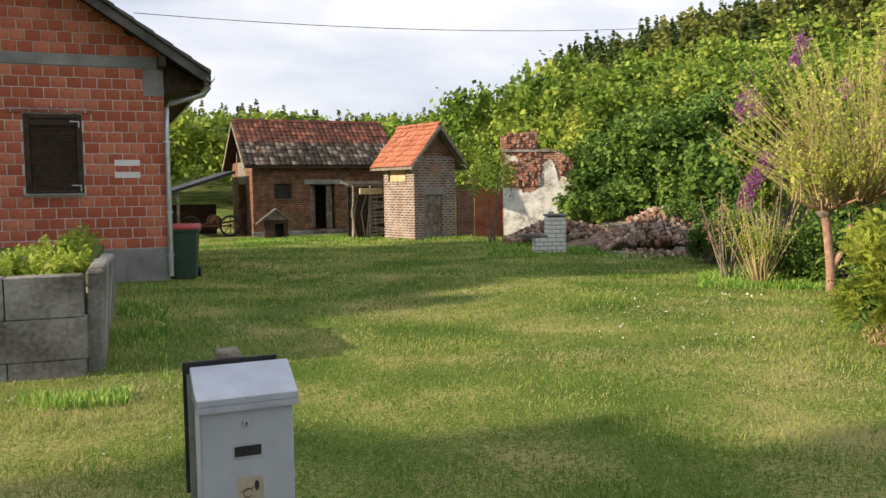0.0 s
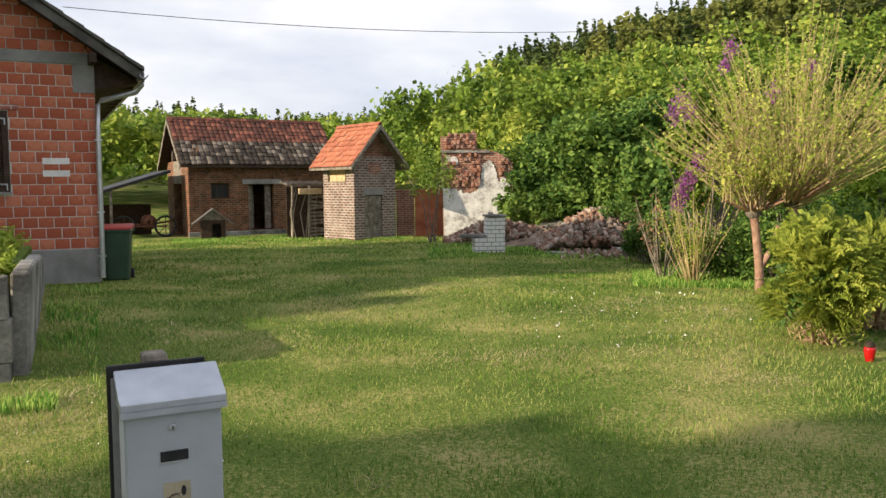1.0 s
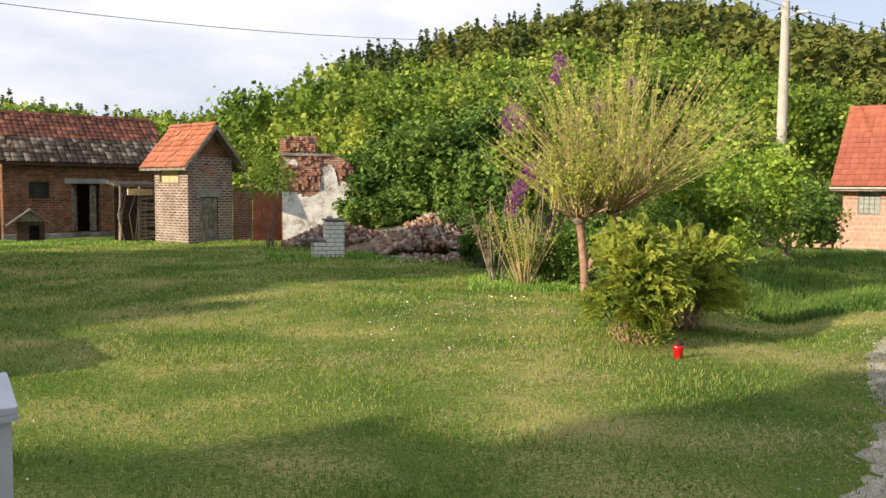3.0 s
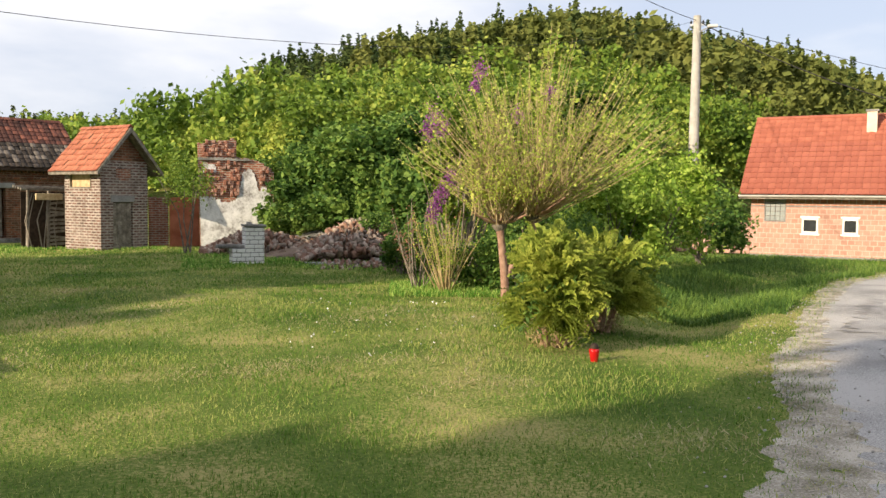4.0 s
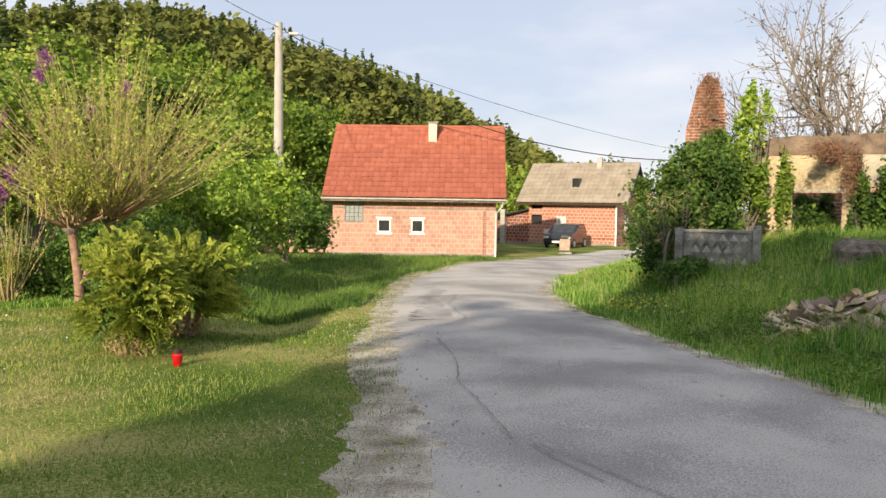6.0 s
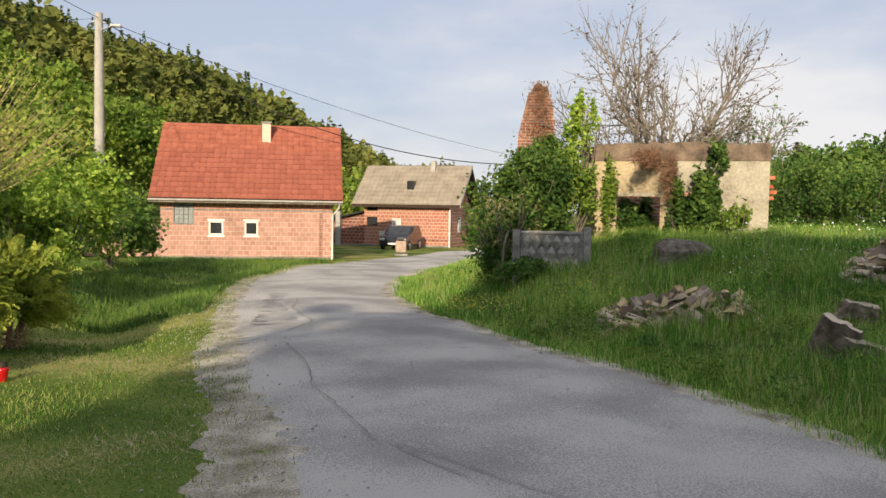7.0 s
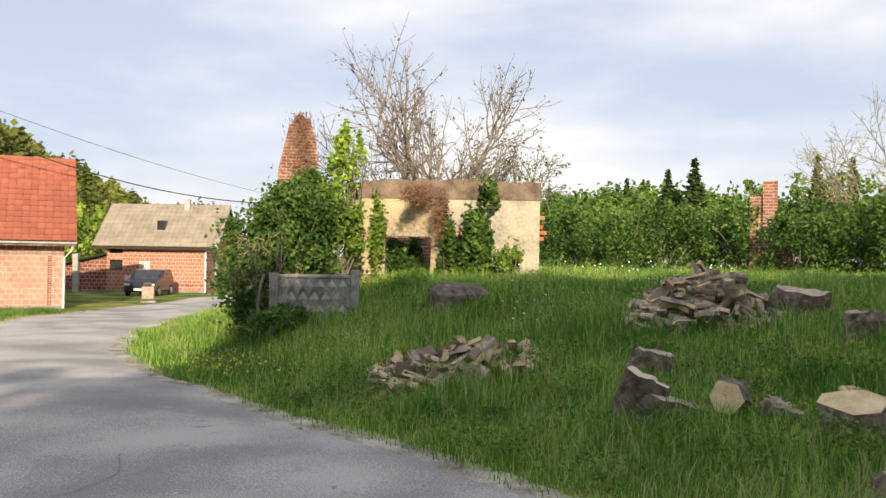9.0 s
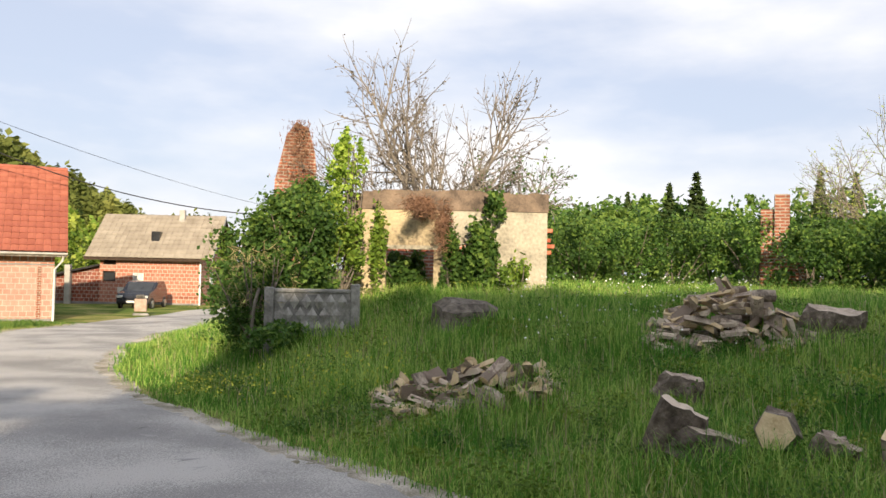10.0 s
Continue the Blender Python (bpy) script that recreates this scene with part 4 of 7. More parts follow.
def outhouse():
    o = thing("brick_outhouse", -1.04, 30.1, -0.36, 38, "small pale brick outhouse with an orange tile roof", "outhouse")
    W, D, H, R = 1.9, 1.95, 3.12, 4.25
    part("front_wall", wall_grid(0, W, -0.1, H, [(0.48, 0.06, 1.28, 1.72)], 0, 0.25), PALE_BRICK, o, "pale lime washed brick wall")
    part("side_wall", wall_grid(0.252, D, -0.1, H, [(0.5, 2.2, 1.65, 2.86)], 0.0, 0.25, True), PALE_BRICK, o, "sunlit pale brick wall")
    part("side_wall", boxes((W - 0.25, 0.252, -0.1, W, D, H)), PALE_BRICK, o)
    part("back_wall", boxes((0.252, D - 0.25, -0.1, W - 0.252, D, H)), PALE_BRICK, o)
    part("gable_wall", prism([(0.01, H + 0.003), (W - 0.01, H + 0.003), (W / 2, R - 0.18)], 0.01, 0.22), BARN_BRICK, o, "gable in darker brown brick")
    part("lintel", boxes((0.4, -0.015, 1.725, 1.36, 0.1, 1.95)), CEMENT, o, "grey concrete lintel", 0.01)
    part("red_patch", boxes((0.62, -0.012, 2.55, 1.2, 0.02, 2.85), (0.75, -0.013, 2.45, 1.1, 0.02, 2.55)), RUIN_BRICK, o, "patch of red brick")
    door = part("door", boxes((0.5, 0.1, 0.08, 1.26, 0.13, 1.71)), DARK_WOOD, o, "grey plank door")
    for k in range(4):
        part("plank", boxes((0.5 + k * 0.192, 0.06, 0.28, 0.685 + k * 0.192, 0.099, 1.7)), OLD_WOOD, door, "", 0.006)
    part("plank", boxes((0.5, 0.05, 0.09, 1.26, 0.098, 0.27)), OLD_WOOD, door, "", 0.006)
    panel = part("window_board", boxes((0.06, 0.52, 2.22, 0.1, 1.63, 2.84)), CUT_WOOD, o, "pale boarded window")
    part("window_frame", boxes((-0.02, 0.48, 2.18, 0.12, 0.53, 2.88), (-0.02, 1.62, 2.18, 0.12, 1.67, 2.88), (-0.02, 0.53, 2.83, 0.12, 1.62, 2.88), (-0.02, 0.53, 2.18, 0.12, 1.62, 2.23)), OLD_WOOD, panel, "", 0.005)
    # the roof's ridge runs back from the door gable
    k = (R - H) / (W / 2)
    a, c = -0.38, W + 0.38
    za = H - k * 0.38 + 0.05
    roof = part("roof", prism([(a, za), (W / 2, R), (c, za), (c, za - 0.08), (W / 2, R - 0.1), (a, za - 0.08)], -0.35, D + 0.35), OLD_WOOD, o, "timber roof deck")
    tiled(roof, (a, D + 0.36, za), (0, -(D + 0.72), 0), (W / 2 - a, 0, R - za), ORANGE_TILE, ORANGE_TILE, 0.22, 0.27, 300, 0.008)
    tiled(roof, (c, -0.36, za), (0, D + 0.72, 0), (W / 2 - c, 0, R - za), ORANGE_TILE, ORANGE_TILE, 0.22, 0.27, 300, 0.008)
    for s in (a, c):
        part("bargeboard", prism([(s, za + 0.02), (W / 2, R + 0.03), (W / 2, R - 0.15), (s, za - 0.12)], -0.4, -0.36), OLD_WOOD, roof, "grey weathered bargeboard")
    for k2 in range(8):
        part("ridge_tile", prism([(W / 2 - 0.12, R + 0.01), (W / 2, R + 0.12), (W / 2 + 0.12, R + 0.01), (W / 2, R + 0.05)], -0.38 + k2 * 0.34, -0.06 + k2 * 0.34), ORANGE_TILE, roof)


def ragged(x0, x1, z0, tops, step=0.14, jag=0.08):
    """An outline with a broken upper edge that follows (x, z) tops."""
    xs = np.arange(x1, x0, -step)
    zs = np.interp(xs, [t[0] for t in tops], [t[1] for t in tops]) + rng.uniform(-jag, jag, len(xs))
    top = []
    for x, z in zip(xs, zs):
        top += [(x, z), (x - step * 0.9, z)]
    return [(x0, z0), (x1, z0)] + top


def ruined_wall():
    r = thing("ruined_wall", 2.25, 31.2, -0.3, 0, "ruined brick wall with peeling white plaster", "ruin")
    W = 2.62
    wall = part("brick_core", prism(ragged(0, W, 0, [(0, 3.8), (0.15, 3.85), (1.3, 4.0), (1.31, 3.3), (2.0, 3.25), (2.62, 2.85)], 0.09, 0.06), 0, 0.38), RUIN_BRICK, r, "exposed crumbling red brick")
    lime = mat("peeling_plaster", (0.26, 0.24, 0.225), (0.82, 0.81, 0.8), 2.2, 0.9, 0.5, 14, c3=(0.66, 0.65, 0.64), grain=0.6)
    part("plaster", prism(ragged(0.02, W - 0.12, 0.1, [(0, 1.95), (0.5, 1.82), (0.9, 1.7), (1.3, 1.78), (1.42, 2.2), (1.5, 2.75), (1.75, 3.0), (1.95, 2.7), (2.1, 2.1), (2.3, 2.3), (2.5, 2.0)], 0.045, 0.05), -0.03, -0.003), lime, r, "peeling white plaster")
    part("plaster", prism(ragged(0.1, 0.55, 2.75, [(0, 3.1), (0.6, 3.0)], 0.05, 0.05), -0.02, -0.003), lime, r, "peeling white plaster")
    part("ledge", prism(ragged(-0.06, 1.75, 3.2, [(0, 3.3), (1.8, 3.27)], 0.08, 0.02), -0.08, 0.3), CONCRETE, r, "mossy concrete ledge")
    hacked = mat("hacked_brick", (0.12, 0.055, 0.04), (0.56, 0.36, 0.28), 5, 0.92, 0.6, 50, per_object=0.8, c3=(0.33, 0.15, 0.1))
    shapes = [boxes_mesh("brick", (-0.05, -0.05 - 0.02 * k, 0, 0.045, 0.0, 0.115 + 0.01 * k), hacked) for k in range(4)]
    for z, x0, x1 in [(1.92 + k * 0.14, 0.12, 1.4) for k in range(9)] + [(3.36 + k * 0.145, 0.05, 1.28) for k in range(4)] + [(2.35 + k * 0.14, 2.1, 2.5) for k in range(5)]:
        for k in range(int((x1 - x0) / 0.115)):
            if rng.random() < 0.42:
                continue
            o = part_mesh("brick", shapes[rng.integers(0, 4)], wall)
            o.matrix_local = pose(x0 + 0.06 + k * 0.115 + rng.normal(scale=0.012), -0.002, z + rng.normal(scale=0.012), 0, rng.normal(scale=3), 0)
    f = thing("brick_fence", 0.5, 32.6, -0.35, -3, "low red brick boundary wall", "fence")
    part("panel", boxes((0, 0, -0.1, 0.7, 0.2, 1.9)), RUIN_BRICK, f, "", 0.01)
    part("panel", boxes((0.73, -0.06, -0.1, 1.9, 0.16, 1.9)), mat("red_clay_render", (0.3, 0.09, 0.045), (0.55, 0.2, 0.11), 2.5, 0.9, 0.4, 30), f, "smooth red clay panel", 0.01)


def red_roof_house():
    h = thing("red_roof_house", 23.8, 27.8, -0.6, -50, "pink clay block house with a bright red tile roof", "house")
    L, W, H, R = 7.1, 6.4, 2.82, 5.85
    holes = [(0.52, 1.45, 1.35, H), (1.95, 1.02, 2.55, 1.62), (3.42, 1.02, 3.98, 1.62)]
    part("front_wall", wall_grid(0, L, 0, 2.05, [(a, b, c, min(d, 2.05)) for a, b, c, d in holes], 0, 0.3), SMEARED_BLOCK, h, "mortar smeared pink block wall")
    part("upper_wall", wall_grid(0, L, 2.05, H, [(0.52, 2.05, 1.35, H)], 0.004, 0.3), PINK_BLOCK, h, "bare pink block courses")
    part("beam", boxes((-0.01, -0.006, 2.06, 0.52, 0.0035, 2.12), (1.35, -0.006, 2.06, L + 0.01, 0.0035, 2.12)), CEMENT, h, "thin concrete band")
    for x0, x1 in ((0, 0.3), (L - 0.3, L)):
        part("side_wall", boxes((x0, 0.302, 0, x1, W, H)), PINK_BLOCK, h)
        part("gable_wall", prism([(0.05, H), (W - 0.05, H), (W / 2, R - 0.15)], x0 + 0.02, x1 - 0.02, "x"), PINK_BLOCK, h)
    part("back_wall", boxes((0.3, W - 0.3, 0, L - 0.3, W, H)), PINK_BLOCK, h)
    part("ceiling_slab", boxes((0.31, 0.31, H - 0.15, L - 0.31, W - 0.31, H - 0.02)), CEMENT, h)
    part("plinth", boxes((-0.03, -0.04, -0.3, L + 0.03, -0.004, 0.12)), CEMENT, h, "cement splash band", 0.01)
    part("corner_quoin", boxes((L - 0.55, -0.012, 0.12, L - 0.42, -0.004, 2.0)), RUIN_BRICK, h, "dark brick toothing")
    w = part("window", boxes((0.52, 0.02, 1.45, 0.56, 0.1, H), (1.31, 0.02, 1.45, 1.35, 0.1, H), (0.56, 0.02, 1.45, 1.31, 0.1, 1.5)), CEMENT, h, "glass block window")
    for i in range(4):
        for j in range(7):
            part("glass_block", boxes((0.565 + i * 0.187, 0.05, 1.505 + j * 0.187, 0.745 + i * 0.187, 0.11, 1.685 + j * 0.187)), GREY_GLASS, w, "", 0.01)
    for a, b, c, d in holes[1:]:
        window_part(h, a, b, c, d, 0.0, WHITE, GLASS, 0.07, "small white framed window", 0)
        part("window_surround", boxes((a - 0.06, -0.03, b - 0.08, c + 0.06, -0.005, b - 0.01), (a - 0.06, -0.02, d + 0.01, c + 0.06, -0.005, d + 0.08)), WHITE, h, "white painted surround")
    part("vent", boxes((3.2, -0.02, 2.6, 3.65, 0.0, 2.74)), VOID, h, "soffit vent coloured dark for its depth")
    roof, (a, m, c, za) = gable_roof(h, 0, L, 0, W, H + 0.12, R, 0.12, DARK_WOOD, 0.38, 0.45, "timber roof deck")
    tiled(roof, (-0.4, a, za), (L + 0.8, 0, 0), (0, m - a, R - za), RED_TILE, RED_TILE_REST, 0.26, 0.34, 300, 0.002)
    tiled(roof, (L + 0.4, c, za), (-L - 0.8, 0, 0), (0, m - c, R - za), RED_TILE, RED_TILE_REST, 0.4, 0.5, 0, 0.002)
    tube_part("ridge_cap", [(-0.4, m, R + 0.04), (L + 0.4, m, R + 0.04)], [0.1, 0.1], RED_TILE, roof, "red ridge tiles", 8)
    part("fascia", boxes((-0.4, a - 0.03, za - 0.16, L + 0.4, a - 0.005, za - 0.02)), OLD_WOOD, roof, "grey eaves board")
    for x in (-0.41, L + 0.39):
        part("verge", prism([(a, za + 0.05), (m, R + 0.06), (m, R - 0.12), (a, za - 0.14)], x, x + 0.03, "x"), RED_TILE, roof, "red verge tiles")
    tube_part("gutter", [(-0.42, a - 0.07, za - 0.05), (L + 0.42, a - 0.07, za - 0.05)], [0.045, 0.045], PALE_CONCRETE, h, "pale eaves gutter", 8)
    tube_part("downpipe", [(L + 0.3, a - 0.07, za - 0.1), (L + 0.25, -0.2, za - 0.3), (L + 0.02, -0.08, za - 0.6), (L + 0.0, -0.06, 0.0)], [0.045] * 4, WHITE, h, "pale downpipe", 8)
    ch = part("chimney", boxes((4.0, 2.35, 4.6, 4.38, 2.75, 6.0)), mat("chimney_render", (0.5, 0.42, 0.33), (0.72, 0.63, 0.52), 3, 0.9, 0.2, 30), h, "cream rendered chimney", 0.01)
    part("cap", boxes((3.95, 2.3, 6.0, 4.43, 2.8, 6.07)), CEMENT, ch)
    s = thing("side_shed", 22.9, 28.9, -0.5, -50, "low pink block shed with a sloping tile roof", "shed")
    part("wall", prism([(-1.6, 0), (1.4, 0), (1.4, 1.35), (-1.6, 0.85)], 0, 0.2), SMEARED_BLOCK, s)
    part("roof", prism([(-1.8, 0.85), (1.4, 1.4), (1.4, 1.5), (-1.8, 0.95)], -0.15, 2.5), RED_TILE, s, "red tile lean-to roof")
    part("flue", boxes((0.2, 0.6, 1.2, 0.42, 0.82, 1.95)), PALE_CONCRETE, s, "cream flue pipe", 0.02)


def beige_roof_house():
    h = thing("beige_roof_house", 41.2, 30.05, -0.68, -75, "red block house with a weathered beige roof", "house")
    L, W, H, R = 5.4, 4.7, 2.82, 5.0
    holes = [(0.15, 2.2, 0.85, 2.7), (0.15, 1.3, 0.85, 1.85), (1.75, 0.95, 2.35, 1.8)]
    part("front_wall", wall_grid(0, L, 0.2, H, holes, 0, 0.3), RED_BLOCK, h, "bare red block wall")
    part("plinth", boxes((-3.4, -0.03, -0.4, L + 0.02, 0.3, 0.2)), CEMENT, h, "cement plinth", 0.01)
    part("side_wall", boxes((L - 0.3, 0.302, -0.3, L, W, H)), RED_BLOCK, h)
    part("gable_wall", prism([(0.05, H), (W - 0.05, H), (W / 2, R - 0.15)], L - 0.28, L - 0.02, "x"), RED_BLOCK, h)
    part("far_wall", boxes((0, 0.302, 0.2, 0.3, W, H)), RED_BLOCK, h)
    part("back_wall", boxes((0.3, W - 0.3, -0.3, L - 0.3, W, H)), RED_BLOCK, h)
    part("ceiling_slab", boxes((0.31, 0.31, H - 0.15, L - 0.31, W - 0.31, H - 0.02)), CEMENT, h)
    part("floor_slab", boxes((0.31, 0.31, 1.95, L - 0.31, W - 0.31, 2.1)), CEMENT, h)
    for a, b, c, d in holes[:2]:
        window_part(h, a, b, c, d, 0.12, DARK_WOOD, GLASS, 0.04, "dark window opening", 0)
    window_part(h, *holes[2], 0.05, WHITE, FROST, 0.06, "pale boarded window", 0)
    w = part("window", boxes((L - 0.01, 1.9, 0.95, L + 0.03, 2.5, 1.9)), WHITE, h, "pale side window", 0.01)
    part("downpipe", boxes((L - 0.03, -0.08, 0, L + 0.05, -0.005, H)), WHITE, h, "pale downpipe")
    part("meter_box", boxes((1.0, -0.1, 0.7, 1.35, -0.005, 1.0)), FROST, h, "white meter box", 0.01)
    roof, (a, m, c, za) = gable_roof(h, 0, L, 0, W, H + 0.1, R, 0.12, DARK_WOOD, 0.72, 0.4, "timber roof deck")
    tiled(roof, (-0.7, a, za + 0.01), (L + 1.42, 0, 0), (0, m - a, R - za), GREY_TILE, GREY_TILE, 0.3, 0.36, 0, 0.002)
    tiled(roof, (L + 0.72, c, za + 0.01), (-L - 1.42, 0, 0), (0, m - c, R - za), GREY_TILE, GREY_TILE, 0.4, 0.5, 0, 0.002)
    part("verge", prism([(a, za + 0.05), (m, R + 0.06), (m, R - 0.14), (a, za - 0.14)], L + 0.72, L + 0.76, "x"), CEMENT, roof, "grey verge board")
    part("skylight", boxes((2.5, a + 1.0, za + 0.95, 2.95, a + 1.5, za + 1.5)), GLASS, roof, "tilted roof window", 0.02)
    part("chimney", boxes((3.6, 1.9, 4.4, 3.9, 2.2, 5.35)), PALE_CONCRETE, h, "cream chimney", 0.01)
    annex = part("annex_wall", prism([(-3.3, -0.1), (-0.02, -0.1), (-0.02, 2.1), (-3.3, 1.35)], 0.02, 0.25), masonry("annex_block", (0.34, 0.11, 0.07), (0.26, 0.08, 0.055), (0.5, 0.4, 0.34), 0.26, 0.2, 0.02), h, "dark red block annex")
    part("annex_roof", prism([(-3.6, 1.28), (0.0, 2.12), (0.0, 2.22), (-3.6, 1.38)], -0.3, 3), BLACK, h, "dark sloping annex roof")
    part("annex_post", boxes((-1.75, -0.35, -0.2, -1.45, -0.06, 2.15)), PALE_CONCRETE, h, "pale concrete post", 0.02)


def roadside_ruin():
    r = thing("roadside_ruin", 18.27, 7.09, 0.4, -75, "roofless ruin with stained yellow plaster overgrown by ivy", "ruin")
    plaster = mat("stained_yellow_plaster", (0.13, 0.1, 0.07), (0.58, 0.47, 0.29), 1.1, 0.92, 0.4, 16, c3=(0.42, 0.34, 0.22), grain=0.5)
    grey = mat("stained_grey_plaster", (0.12, 0.11, 0.09), (0.52, 0.47, 0.37), 1.2, 0.92, 0.4, 16, c3=(0.36, 0.325, 0.255), grain=0.5)
    soot = mat("sooty_parapet", (0.07, 0.055, 0.045), (0.3, 0.22, 0.16), 2.5, 0.95, 0.4, 25)
    part("front_wall", wall_grid(0.28, 1.9, -0.3, 2.4, [(0.78, -0.2, 1.75, 1.6)], 0, 0.3), plaster, r, "stained yellow plaster wall")
    part("front_wall", wall_grid(1.902, 4.05, -0.3, 2.4, [(2.1, 0.7, 3.05, 1.72)], 0, 0.3), grey, r, "stained grey plaster wall")
    part("corner_stub", boxes((-0.02, 0.02, 0.75, 0.278, 0.3, 2.4)), plaster, r, "broken plastered corner", 0.03)
    part("parapet", prism(ragged(-0.02, 4.07, 2.403, [(0, 2.7), (1.0, 2.8), (2.5, 2.82), (4.1, 2.76)], 0.2, 0.025), -0.02, 0.32), soot, r, "sooty crumbling parapet")
    part("lintel", boxes((0.7, -0.012, 1.6, 1.85, 0.1, 1.68)), grey, r)
    part("side_wall", boxes((3.75, 0.302, -0.3, 4.05, 3.6, 2.3)), RUIN_BRICK, r, "bare brick side wall")
    part("side_wall", boxes((0.0, 0.302, -0.3, 0.28, 3.6, 1.6)), RUIN_BRICK, r, "bare brick side wall")
    part("back_wall", boxes((0.28, 3.3, -0.3, 3.75, 3.6, 2.3)), RUIN_BRICK, r, "broken back wall")
    for z, d in ((1.55, 0.1), (1.68, 0.16), (1.8, 0.08), (2.0, 0.12)):
        part("brick", boxes((4.052, 0.05, z, 4.05 + d, 0.28, z + 0.08)), CLAY, r, "", 0.008)
    t = thing("brick_stack", *polar(-65.6, 24.5, 0.2), -66, "tall ruined brick stack draped in dry vines", "chimney")
    part("shaft", prism([(-0.62, 0), (0.56, 0), (0.54, 3.4), (0.48, 4.3), (0.3, 4.95), (-0.02, 5.1), (-0.26, 4.75), (-0.36, 4.3), (-0.52, 3.6)], -0.35, 0.35), RUIN_BRICK, t, "crumbling red brick shaft")
    k = 2600
    z = rng.uniform(2.6, 5.25, k)
    at = np.stack([rng.normal(0.12, 0.22, k) * (1.25 - (z - 2.6) / 4.5), rng.choice([-0.42, 0.38], k, p=[0.75, 0.25]) + rng.normal(scale=0.035, size=k), z - 0.12], 1)
    part_mesh("dry_vine", mesh_of("dry_vine", *leaf_quads(at, 0.018, -1.5, 7), VINE), t, "rusty brown dry vine")
    q = thing("brick_pier", *polar(-95.0, 26, 0.9), -96, "ruined stepped brick pier among trees", "ruin")
    part("pier", boxes((-0.28, 0, 0, 0.1, 0.45, 2.9)), RUIN_BRICK, q, "weathered brick pier", 0.01)
    part("pier", boxes((-0.62, 0.1, 0, -0.285, 0.5, 2.5)), RUIN_BRICK, q, "weathered brick pier", 0.01)
    for k in range(7):
        part("step", boxes((0.103 + k * 0.09, 0.02, 0, 0.19 + k * 0.09, 0.42, 1.5 - k * 0.17)), RUIN_BRICK, q, "broken brick step")
    c = thing("red_roof_cottage", *polar(-81.2, 44, 0.6), -81, "distant small house with a red tile roof", "house")
    part("wall", boxes((-1.2, 0, 0, 1.0, 3, 1.7)), WHITE, c)
    part("roof", prism([(-1.4, 1.7), (1.1, 1.7), (0.9, 2.9), (-1.2, 2.9)], -0.2, 3), RED_TILE, c, "red tile roof")


near_house()
planter()
barn()
outhouse()
ruined_wall()
red_roof_house()
beige_roof_house()
roadside_ruin()


# ---- things by the lawn ----
def ground_hit(az, fall):
    """The place at which a line of sight that falls so much a metre meets the ground in that direction."""
    d = np.arange(4, 60, 0.05)
    x, y = -math.sin(radians(az)) * d, math.cos(radians(az)) * d
    k = int(np.argmax(1.6 - fall * d < ground_z(x, y)))
    return float(x[k]), float(y[k]), float(ground_z(x[k:k + 1], y[k:k + 1])[0])


